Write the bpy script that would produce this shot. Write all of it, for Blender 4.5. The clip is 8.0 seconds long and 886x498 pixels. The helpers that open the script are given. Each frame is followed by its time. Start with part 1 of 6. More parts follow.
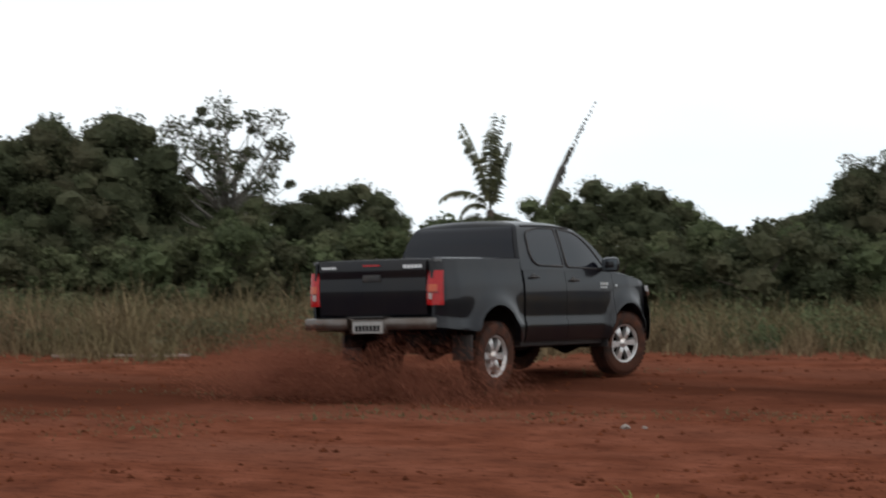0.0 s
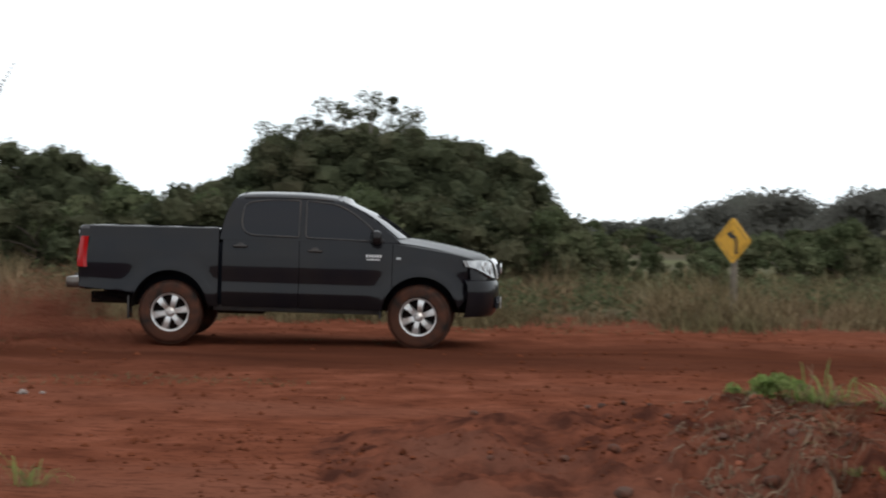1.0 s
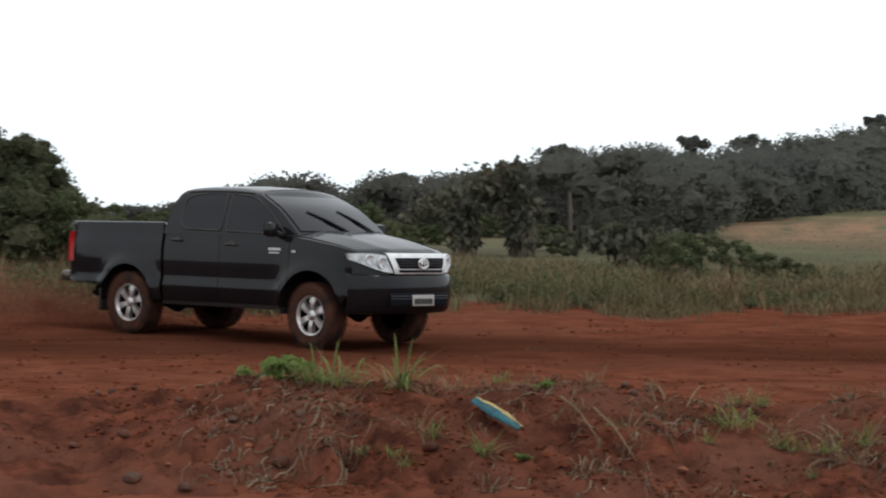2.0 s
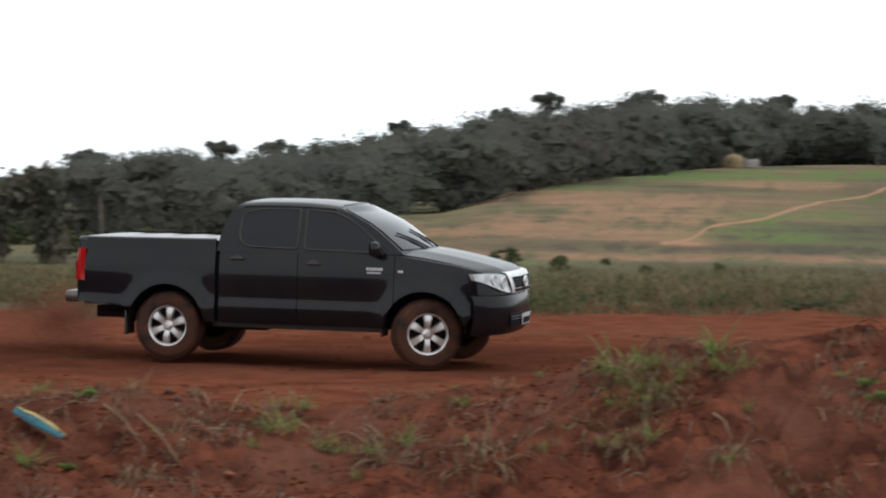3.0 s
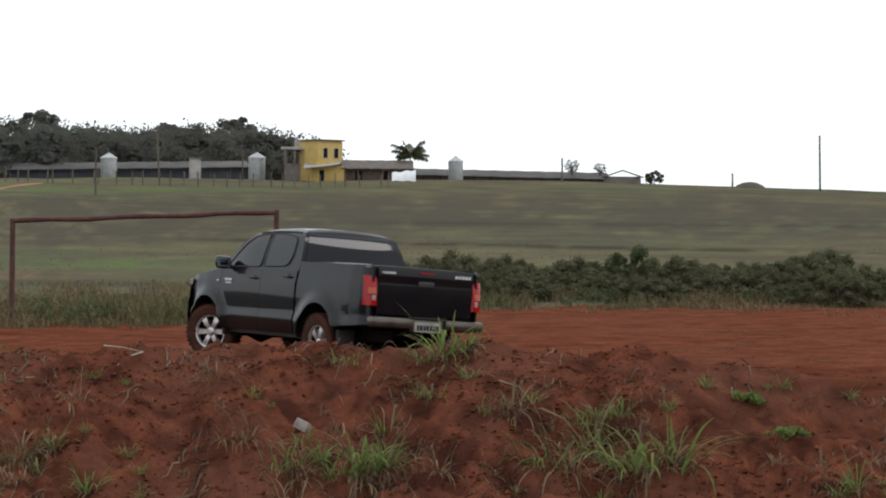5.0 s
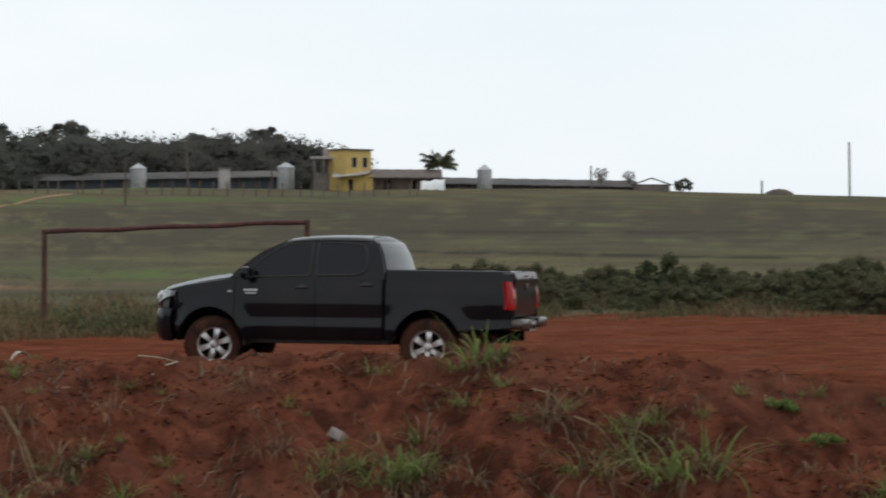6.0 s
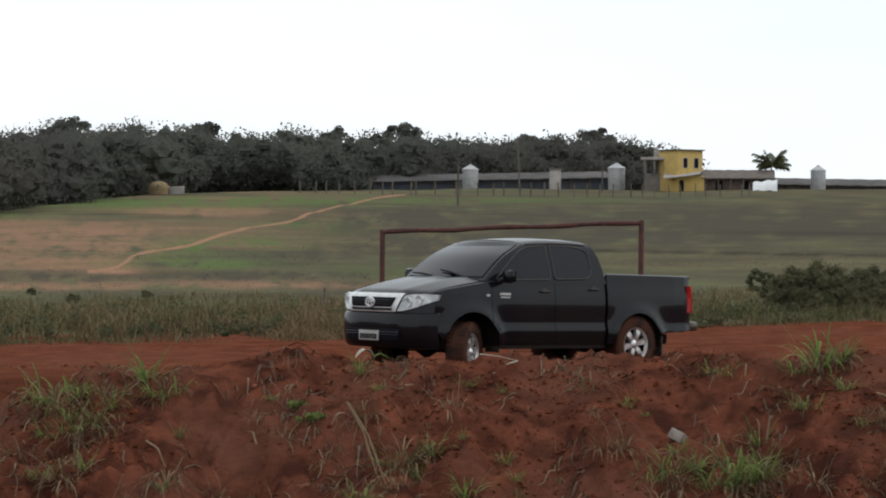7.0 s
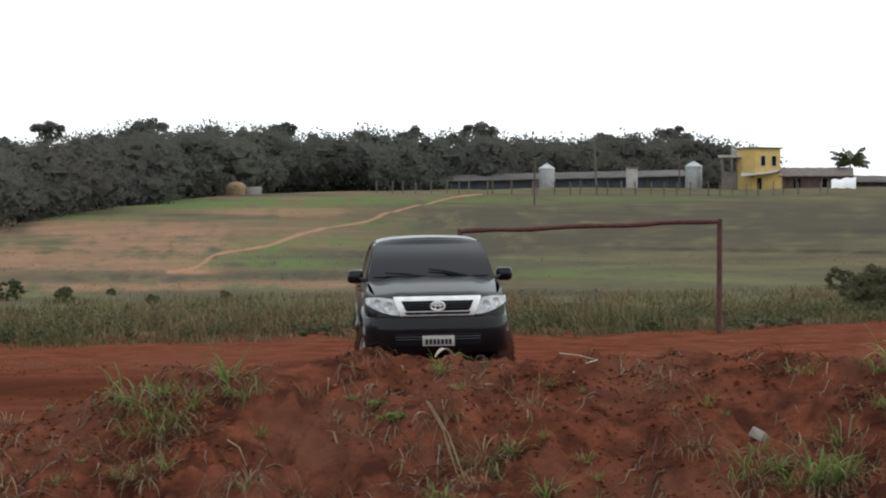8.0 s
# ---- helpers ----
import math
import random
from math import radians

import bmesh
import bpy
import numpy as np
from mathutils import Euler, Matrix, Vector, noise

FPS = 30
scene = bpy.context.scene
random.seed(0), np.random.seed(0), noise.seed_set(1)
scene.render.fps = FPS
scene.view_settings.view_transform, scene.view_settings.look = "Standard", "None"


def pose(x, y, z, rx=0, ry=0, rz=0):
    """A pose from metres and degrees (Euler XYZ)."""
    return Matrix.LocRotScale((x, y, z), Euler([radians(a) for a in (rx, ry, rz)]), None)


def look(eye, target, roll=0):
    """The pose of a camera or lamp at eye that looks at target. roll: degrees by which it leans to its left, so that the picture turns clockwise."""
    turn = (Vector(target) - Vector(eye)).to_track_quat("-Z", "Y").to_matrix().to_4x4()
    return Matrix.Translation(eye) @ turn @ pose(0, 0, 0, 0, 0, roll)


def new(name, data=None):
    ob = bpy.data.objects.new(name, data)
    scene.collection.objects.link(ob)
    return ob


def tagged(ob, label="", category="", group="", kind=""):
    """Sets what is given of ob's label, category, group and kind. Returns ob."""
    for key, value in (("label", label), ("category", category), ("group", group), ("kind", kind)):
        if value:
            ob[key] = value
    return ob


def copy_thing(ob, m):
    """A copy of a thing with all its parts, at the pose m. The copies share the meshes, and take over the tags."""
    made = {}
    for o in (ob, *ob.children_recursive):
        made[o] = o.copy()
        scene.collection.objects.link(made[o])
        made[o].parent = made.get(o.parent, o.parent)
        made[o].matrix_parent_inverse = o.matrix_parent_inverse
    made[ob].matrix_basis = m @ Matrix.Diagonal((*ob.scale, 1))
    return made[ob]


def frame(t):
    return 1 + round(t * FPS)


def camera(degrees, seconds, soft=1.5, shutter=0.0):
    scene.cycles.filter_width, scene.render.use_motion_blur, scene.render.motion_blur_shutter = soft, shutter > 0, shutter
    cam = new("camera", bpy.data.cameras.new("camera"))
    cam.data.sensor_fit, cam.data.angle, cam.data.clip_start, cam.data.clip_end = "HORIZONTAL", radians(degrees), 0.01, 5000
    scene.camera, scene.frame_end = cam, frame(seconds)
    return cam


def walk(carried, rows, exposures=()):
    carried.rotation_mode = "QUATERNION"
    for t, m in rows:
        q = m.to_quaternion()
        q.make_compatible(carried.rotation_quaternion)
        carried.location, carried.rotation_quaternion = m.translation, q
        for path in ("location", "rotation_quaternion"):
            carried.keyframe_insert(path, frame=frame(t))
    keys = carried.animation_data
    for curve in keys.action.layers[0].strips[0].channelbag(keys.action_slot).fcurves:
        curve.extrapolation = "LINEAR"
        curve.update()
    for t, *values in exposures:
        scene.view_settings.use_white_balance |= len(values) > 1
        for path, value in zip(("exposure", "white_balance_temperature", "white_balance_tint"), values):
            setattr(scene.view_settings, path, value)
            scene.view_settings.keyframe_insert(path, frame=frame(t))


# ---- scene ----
cam = camera(23.315, 8.0, soft=2.0, shutter=0.25)
EYE_Z = 2.05
# seconds, sideways place, bearing, tilt, lean (a hand-held pan from one spot)
PAN = (
    (0.0, -0.300, -21.498, -0.991, 0.28),
    (0.2, -0.318, -19.334, -1.645, 0.50),
    (0.5, -0.147, -14.234, -2.536, 0.84),
    (0.8, -0.031, -9.253, -1.681, 1.11),
    (1.0, 0.012, -6.412, -1.747, 1.08),
    (1.2, -0.034, -3.916, -2.012, 0.86),
    (1.5, -0.005, 0.034, -2.323, 1.34),
    (1.8, 0.106, 4.583, -2.078, 1.33),
    (2.0, 0.127, 6.218, -1.933, 1.12),
    (2.2, 0.157, 7.829, -1.857, 1.18),
    (3.3, -0.011, 23.918, -1.303, 0.66),
    (3.5, 0.012, 27.309, -1.092, 0.41),
    (4.0, 0.063, 33.981, -1.290, 0.22),
    (4.3, 0.104, 38.325, -1.399, 0.72),
    (4.5, 0.131, 41.108, -1.327, 0.92),
    (4.7, 0.129, 42.841, -1.179, 0.62),
    (5.8, 0.140, 43.895, -0.577, 0.30),
    (6.0, 0.090, 42.747, -0.660, 0.16),
    (6.2, 0.058, 40.355, -0.610, 0.29),
    (6.5, 0.009, 35.661, -0.170, 0.21),
    (7.0, -0.006, 33.962, -0.674, 0.29),
    (7.2, -0.018, 33.533, -0.813, 0.45),
    (7.5, -0.036, 32.979, -1.017, 0.58),
    (8.0, -0.029, 31.919, -0.696, 0.04),
)
walk(cam, [(t, pose(x, 0, EYE_Z, 0, 0, -yaw) @ pose(0, 0, 0, 90 + tilt) @ pose(0, 0, 0, 0, 0, lean))
           for t, x, yaw, tilt, lean in PAN],
     [(0, -0.15, 6250, 9), (0.8, 0, 6250, 9), (1.2, 0.02, 6250, 9), (2.2, -0.1, 6250, 9), (3.5, 0.2, 6250, 9), (4.6, 0.1, 6250, 9), (5.8, -0.38, 6250, 9), (6.5, -0.4, 6250, 9), (7, -0.25, 6250, 9), (7.6, -0.05, 6250, 9), (8, 0.05, 6250, 9)])

# ---- light: a bright overcast sky and a weak, wide sun behind the clouds
world = bpy.data.worlds.new("world")
scene.world = world
world.use_nodes = True
wn, wl = world.node_tree.nodes, world.node_tree.links
sky = wn.new("ShaderNodeTexSky")
sky.sky_type, sky.sun_disc = "NISHITA", False
sky.sun_elevation, sky.sun_rotation = radians(52), radians(60)
sky.air_density, sky.dust_density, sky.ozone_density = 1.0, 4.0, 1.0
dim = wn.new("ShaderNodeVectorMath")
dim.operation = "SCALE"
dim.inputs["Scale"].default_value = 0.05
cloud = wn.new("ShaderNodeTexNoise")
cloud.inputs["Scale"].default_value, cloud.inputs["Detail"].default_value = 2.2, 4
tc = wn.new("ShaderNodeTexCoord")
mp = wn.new("ShaderNodeMapping")
mp.inputs["Scale"].default_value = (1, 1, 3.5)
cr = wn.new("ShaderNodeValToRGB")
cr.color_ramp.elements[0].position, cr.color_ramp.elements[0].color = 0.3, (0.88, 0.95, 0.975, 1)
cr.color_ramp.elements[1].position, cr.color_ramp.elements[1].color = 0.62, (1.02, 1.03, 1.03, 1)
mixc = wn.new("ShaderNodeMix")
mixc.data_type = "RGBA"
mixc.inputs["Factor"].default_value = 0.9
wl.new(tc.outputs["Generated"], mp.inputs["Vector"])
wl.new(mp.outputs["Vector"], cloud.inputs["Vector"])
wl.new(cloud.outputs["Fac"], cr.inputs["Fac"])
wl.new(sky.outputs["Color"], dim.inputs[0])
wl.new(dim.outputs["Vector"], mixc.inputs["A"])
wl.new(cr.outputs["Color"], mixc.inputs["B"])
wl.new(mixc.outputs["Result"], wn["Background"].inputs["Color"])
wn["Background"].inputs["Strength"].default_value = 1.34
sun_data = bpy.data.lights.new("sun", "SUN")
sun_data.energy, sun_data.angle, sun_data.color = 0.7, radians(18), (1.0, 0.95, 0.88)
sun = new("sun", sun_data)
sun.matrix_world = look((40, -20, 60), (0, 25, 0))


# ---- small tools
def bearing(az, r, z=0.0):
    """The place r metres from the viewer's spot at that bearing (degrees, clockwise from +y)."""
    return Vector((r * math.sin(radians(az)), r * math.cos(radians(az)), z))


def part(name, bm, material, parent=None, label="", smooth=True, place=None):
    """One mesh object from a bmesh, under a thing or a part."""
    me = bpy.data.meshes.new(name)
    bmesh.ops.recalc_face_normals(bm, faces=bm.faces)
    bm.to_mesh(me)
    bm.free()
    me.materials.append(material)
    if smooth:
        me.polygons.foreach_set("use_smooth", [True] * len(me.polygons))
        me.set_sharp_from_angle(angle=radians(38))
    ob = new(name, me)
    if parent:
        ob.parent = parent
    if place is not None:
        ob.matrix_basis = place
    return tagged(ob, label)


def soup(name, verts, faces, material, parent=None, label="", smooth=False):
    """One mesh object from arrays of vertices and faces."""
    me = bpy.data.meshes.new(name)
    me.from_pydata(np.asarray(verts).tolist(), [], np.asarray(faces).tolist())
    me.materials.append(material)
    if smooth:
        me.polygons.foreach_set("use_smooth", [True] * len(me.polygons))
    ob = new(name, me)
    if parent:
        ob.parent = parent
    return tagged(ob, label)


def box(bm, x0, x1, y0, y1, z0, z1, bevel=0.0, m=None):
    r = bmesh.ops.create_cube(bm, size=1)
    bmesh.ops.transform(bm, matrix=Matrix.Translation(((x0 + x1) / 2, (y0 + y1) / 2, (z0 + z1) / 2)) @ Matrix.Diagonal((x1 - x0, y1 - y0, z1 - z0, 1)), verts=r["verts"])
    if bevel:
        es = list({e for v in r["verts"] for e in v.link_edges})
        r2 = bmesh.ops.bevel(bm, geom=es, offset=bevel, segments=2, affect="EDGES", profile=0.5)
        vs = list({v for f in r2["faces"] for v in f.verts})
    else:
        vs = r["verts"]
    if m is not None:
        whole = {v for v in bm.verts if v.is_valid} if bevel else set(vs)
        bmesh.ops.transform(bm, matrix=m, verts=list(whole) if bevel else vs)
    return bm


def tube(bm, pts, radii, sides=8, cap=True):
    """A round, tapering tube through the points."""
    rings = []
    pts = [Vector(p) for p in pts]
    for i, p in enumerate(pts):
        d = (pts[min(i + 1, len(pts) - 1)] - pts[max(i - 1, 0)]).normalized()
        q = d.to_track_quat("Z", "Y")
        rings.append([bm.verts.new(p + q @ Vector((math.cos(a) * radii[i], math.sin(a) * radii[i], 0))) for a in (2 * math.pi * k / sides for k in range(sides))])
    for a, b in zip(rings, rings[1:]):
        for k in range(sides):
            bm.faces.new((a[k], a[(k + 1) % sides], b[(k + 1) % sides], b[k]))
    if cap:
        bm.faces.new(rings[0][::-1])
        bm.faces.new(rings[-1])
    return bm


def lathe(bm, prof, sides=32, axis="Y"):
    """A turned shape from (radius, along) pairs round the axis."""
    rings = []
    for r, h in prof:
        ring = []
        for k in range(sides):
            a = 2 * math.pi * k / sides
            c, s = r * math.cos(a), r * math.sin(a)
            ring.append(bm.verts.new((c, h, s) if axis == "Y" else (c, s, h)))
        rings.append(ring)
    for a, b in zip(rings, rings[1:]):
        for k in range(sides):
            bm.faces.new((a[k], a[(k + 1) % sides], b[(k + 1) % sides], b[k]))
    return bm


def sheet(bm, grid, thick=None):
    """A surface through a grid of points; with thick (a vector) it becomes a slab."""
    vs = [[bm.verts.new(p) for p in row] for row in grid]
    for a, b in zip(vs, vs[1:]):
        for i in range(len(a) - 1):
            bm.faces.new((a[i], a[i + 1], b[i + 1], b[i]))
    if thick is not None:
        t = Vector(thick)
        ws = [[bm.verts.new(v.co + t) for v in row] for row in vs]
        for a, b in zip(ws, ws[1:]):
            for i in range(len(a) - 1):
                bm.faces.new((a[i], b[i], b[i + 1], a[i + 1]))
        rim = vs[0] + [r[-1] for r in vs[1:]] + vs[-1][-2::-1] + [r[0] for r in vs[-2:0:-1]]
        rim2 = ws[0] + [r[-1] for r in ws[1:]] + ws[-1][-2::-1] + [r[0] for r in ws[-2:0:-1]]
        for i in range(len(rim)):
            j = (i + 1) % len(rim)
            bm.faces.new((rim[i], rim2[i], rim2[j], rim[j]))
    return bm


RNG = np.random.default_rng(7)


def lattice(seed):
    return np.random.default_rng(seed).random((256, 256))


def vnoise(x, y, seed=0):
    """Smooth value noise on arrays, 0 to 1."""
    g = lattice(seed)
    xi, yi = np.floor(x).astype(int), np.floor(y).astype(int)
    u, v = x - xi, y - yi
    u, v = u * u * (3 - 2 * u), v * v * (3 - 2 * v)
    a, b = g[xi % 256, yi % 256], g[(xi + 1) % 256, yi % 256]
    c, d = g[xi % 256, (yi + 1) % 256], g[(xi + 1) % 256, (yi + 1) % 256]
    return (a * (1 - u) + b * u) * (1 - v) + (c * (1 - u) + d * u) * v


def fbm(x, y, seed=0, octaves=5, gain=0.5):
    s, amp, tot = 0, 1.0, 0
    for k in range(octaves):
        s = s + amp * vnoise(x * 2 ** k + 17 * k, y * 2 ** k + 31 * k, seed + k)
        tot += amp
        amp *= gain
    return s / tot


# ---- materials
def mat(name, base, rough=0.7, metal=0.0, second=None, scale=6.0, detail=6.0, bump=0.0, bump_scale=30.0, rand=0.0, coat=0.0, spec=0.5, space="Object", third=None, scale3=0.7, trans=0.0, island=False):
    """A procedural surface: base colour varied by second at one scale and third at a larger one, fine relief, random tone by piece."""
    m = bpy.data.materials.new(name)
    m.use_nodes = True
    n, l = m.node_tree.nodes, m.node_tree.links
    b = n["Principled BSDF"]
    b.inputs["Roughness"].default_value, b.inputs["Metallic"].default_value = rough, metal
    b.inputs["Coat Weight"].default_value, b.inputs["Specular IOR Level"].default_value = coat, spec
    b.inputs["Coat Roughness"].default_value = 0.04
    b.inputs["Base Color"].default_value = (*base, 1)
    t = n.new("ShaderNodeTexCoord")
    out = None
    if second:
        no = n.new("ShaderNodeTexNoise")
        no.inputs["Scale"].default_value, no.inputs["Detail"].default_value = scale, detail
        l.new(t.outputs[space], no.inputs["Vector"])
        r = n.new("ShaderNodeValToRGB")
        r.color_ramp.elements[0].position, r.color_ramp.elements[0].color = 0.36, (*base, 1)
        r.color_ramp.elements[1].position, r.color_ramp.elements[1].color = 0.66, (*second, 1)
        l.new(no.outputs["Fac"], r.inputs["Fac"])
        out = r.outputs["Color"]
    if third:
        no = n.new("ShaderNodeTexNoise")
        no.inputs["Scale"].default_value, no.inputs["Detail"].default_value = scale3, 4
        l.new(t.outputs[space], no.inputs["Vector"])
        r = n.new("ShaderNodeValToRGB")
        r.color_ramp.elements[0].position, r.color_ramp.elements[1].position = 0.45, 0.7
        l.new(no.outputs["Fac"], r.inputs["Fac"])
        mx = n.new("ShaderNodeMix")
        mx.data_type = "RGBA"
        mx.inputs["B"].default_value = (*third, 1)
        l.new(r.outputs["Color"], mx.inputs["Factor"])
        l.new(out, mx.inputs["A"])
        out = mx.outputs["Result"]
    if rand:
        hs = n.new("ShaderNodeHueSaturation")
        src = n.new("ShaderNodeNewGeometry").outputs["Random Per Island"] if island else n.new("ShaderNodeObjectInfo").outputs["Random"]
        mr = n.new("ShaderNodeMapRange")
        mr.inputs["To Min"].default_value, mr.inputs["To Max"].default_value = 1 - rand, 1 + rand
        l.new(src, mr.inputs["Value"])
        l.new(mr.outputs["Result"], hs.inputs["Value"])
        if out:
            l.new(out, hs.inputs["Color"])
        else:
            hs.inputs["Color"].default_value = (*base, 1)
        out = hs.outputs["Color"]
    if out:
        l.new(out, b.inputs["Base Color"])
    if bump:
        no = n.new("ShaderNodeTexNoise")
        no.inputs["Scale"].default_value, no.inputs["Detail"].default_value = bump_scale, 5
        l.new(t.outputs[space], no.inputs["Vector"])
        bp = n.new("ShaderNodeBump")
        bp.inputs["Strength"].default_value, bp.inputs["Distance"].default_value = bump, 0.03
        l.new(no.outputs["Fac"], bp.inputs["Height"])
        l.new(bp.outputs["Normal"], b.inputs["Normal"])
    if trans:
        tr = n.new("ShaderNodeBsdfTranslucent")
        ms = n.new("ShaderNodeMixShader")
        ms.inputs["Fac"].default_value = trans
        if out:
            l.new(out, tr.inputs["Color"])
        else:
            tr.inputs["Color"].default_value = (*base, 1)
        l.new(b.outputs["BSDF"], ms.inputs[1])
        l.new(tr.outputs["BSDF"], ms.inputs[2])
        l.new(ms.outputs["Shader"], n["Material Output"].inputs["Surface"])
    return m


M_PAINT = mat("black_paint", (0.0045, 0.0045, 0.0070), 0.30, 0.0, second=(0.009, 0.0075, 0.008), scale=1.6, coat=0.38, spec=0.07, bump=0.012, bump_scale=1.6)
M_TRIM = mat("black_plastic", (0.012, 0.012, 0.013), 0.6, second=(0.03, 0.022, 0.018), scale=5, bump=0.05, bump_scale=200)
M_UNDER = mat("dusty_underbody", (0.006, 0.005, 0.005), 0.95, spec=0.1, second=(0.016, 0.009, 0.007), scale=4)
M_GLASS = mat("tinted_glass", (0.005, 0.005, 0.008), 0.04, spec=0.26)
M_CHROME = mat("satin_chrome", (0.72, 0.73, 0.74), 0.34, 0.45, second=(0.6, 0.59, 0.58), scale=8)
M_ALLOY = mat("alloy", (0.62, 0.62, 0.62), 0.32, 0.75, second=(0.48, 0.42, 0.38), scale=9)
M_TYRE = mat("dusty_tyre", (0.022, 0.017, 0.015), 0.95, spec=0.1, second=(0.085, 0.034, 0.021), scale=7, third=(0.060, 0.025, 0.016), scale3=2, bump=0.3, bump_scale=60)
M_RED = mat("red_lens", (0.36, 0.007, 0.008), 0.15, second=(0.26, 0.005, 0.006), scale=60, spec=0.3, coat=0.15)
M_AMBER = mat("amber_lens", (0.42, 0.060, 0.012), 0.2, second=(0.34, 0.045, 0.010), scale=60, coat=0.1)
M_REVERSE = mat("reverse_lens", (0.36, 0.27, 0.25), 0.2, second=(0.3, 0.22, 0.2), scale=30)
M_CLEAR = mat("clear_lens", (0.50, 0.52, 0.52), 0.18, 0.2, second=(0.30, 0.31, 0.32), scale=11, detail=3, coat=0.6)
M_MIRROR = mat("door_mirror_glass", (0.05, 0.055, 0.06), 0.05, 0.6)
M_PLATE = mat("plate_grey", (0.36, 0.355, 0.34), 0.5, second=(0.28, 0.25, 0.23), scale=20)
M_INK = mat("dark_ink", (0.012, 0.012, 0.013), 0.8, spec=0.1)
M_BADGE = mat("badge_silver", (0.7, 0.7, 0.7), 0.3, 0.6)

M_BARK = mat("bark", (0.10, 0.075, 0.055), 0.9, second=(0.05, 0.038, 0.03), scale=9, bump=0.6, bump_scale=18, rand=0.15)
M_PALEBARK = mat("pale_bark", (0.22, 0.20, 0.17), 0.9, second=(0.10, 0.085, 0.07), scale=9, bump=0.4, bump_scale=18)
M_LEAF = mat("dark_leaves", (0.050, 0.057, 0.031), 0.9, spec=0.1, second=(0.070, 0.075, 0.040), scale=0.9, third=(0.084, 0.072, 0.043), scale3=0.45, rand=0.22, island=True, trans=0.3)
M_LEAF2 = mat("olive_leaves", (0.074, 0.088, 0.043), 0.9, spec=0.1, second=(0.100, 0.112, 0.056), scale=1.0, third=(0.108, 0.094, 0.056), scale3=0.5, rand=0.3, island=True, trans=0.3)
# distant haze is put into this leaf colour: lifted and greyed
M_FARHAZE = mat("hazed_far_foliage", (0.108, 0.112, 0.097), 1.0, spec=0.0, second=(0.132, 0.134, 0.110), scale=0.06, third=(0.112, 0.104, 0.092), scale3=0.02, rand=0.06, island=True, trans=0.5)
M_PALM = mat("palm_leaves", (0.055, 0.065, 0.028), 0.5, second=(0.11, 0.10, 0.05), scale=1.5, rand=0.3, island=True, trans=0.15)
M_DRYLEAF = mat("dead_palm", (0.05, 0.040, 0.030), 0.8, second=(0.09, 0.07, 0.05), scale=3, rand=0.3, island=True)
M_STRAW = mat("dry_grass", (0.185, 0.125, 0.074), 0.95, spec=0.1, second=(0.135, 0.108, 0.056), scale=0.30, third=(0.088, 0.092, 0.042), scale3=0.16, rand=0.4, island=True, trans=0.2)
M_GREEN = mat("green_grass", (0.13, 0.19, 0.05), 0.8, spec=0.1, second=(0.21, 0.24, 0.085), scale=3, rand=0.35, island=True, trans=0.5)
M_TUFTDRY = mat("withered_grass", (0.22, 0.155, 0.095), 0.9, spec=0.1, second=(0.13, 0.095, 0.055), scale=3, rand=0.35, island=True, trans=0.15)
M_STONE = mat("stone", (0.075, 0.048, 0.038), 0.95, spec=0.1, second=(0.10, 0.038, 0.023), scale=6, bump=0.4, bump_scale=30, rand=0.3)
M_CLOD = mat("clod", (0.20, 0.062, 0.030), 0.95, second=(0.13, 0.042, 0.022), scale=12, bump=0.5, bump_scale=40, rand=0.25)
M_RUST = mat("rusty_pipe", (0.095, 0.034, 0.026), 0.8, 0.1, second=(0.05, 0.022, 0.018), scale=8, bump=0.25, bump_scale=40)
M_YELLOWSIGN = mat("sign_yellow", (0.62, 0.33, 0.02), 0.5, second=(0.5, 0.26, 0.02), scale=5)
M_SIGNBACK = mat("sign_black", (0.015, 0.014, 0.012), 0.5)
M_WOOD = mat("grey_wood", (0.14, 0.115, 0.09), 0.9, second=(0.08, 0.065, 0.05), scale=8, bump=0.3, bump_scale=40, rand=0.25)
M_HOUSE = mat("yellow_wall", (0.50, 0.35, 0.11), 0.85, second=(0.43, 0.30, 0.10), scale=1.2, bump=0.05)
M_GREYWALL = mat("bare_wall", (0.19, 0.16, 0.14), 0.9, second=(0.13, 0.11, 0.10), scale=1.0, bump=0.1)
M_ROOF = mat("old_tiles", (0.10, 0.085, 0.075), 0.9, second=(0.15, 0.12, 0.10), scale=1.5, bump=0.2, bump_scale=8)
M_SHEDROOF = mat("shed_roof", (0.105, 0.096, 0.092), 0.95, spec=0.1, second=(0.075, 0.070, 0.068), scale=0.5, third=(0.13, 0.115, 0.11), scale3=0.1)
M_TARPWALL = mat("dark_blue_curtain", (0.035, 0.045, 0.065), 0.6, second=(0.055, 0.06, 0.075), scale=0.7)
M_TANK = mat("zinc", (0.42, 0.42, 0.42), 0.45, 0.3, second=(0.33, 0.33, 0.33), scale=2)
M_PALEWALL = mat("pale_wall", (0.40, 0.37, 0.34), 0.9, second=(0.30, 0.27, 0.25), scale=1)
M_TARP = mat("white_tarp", (0.78, 0.78, 0.78), 0.6, second=(0.66, 0.66, 0.66), scale=1)
M_HAY = mat("tan_wall", (0.30, 0.22, 0.115), 0.9, second=(0.23, 0.165, 0.09), scale=1)
M_DARK = mat("dark_opening", (0.008, 0.009, 0.013), 0.8, spec=0.1)
M_BAR = mat("dull_bar", (0.12, 0.12, 0.125), 0.5, 0.5)
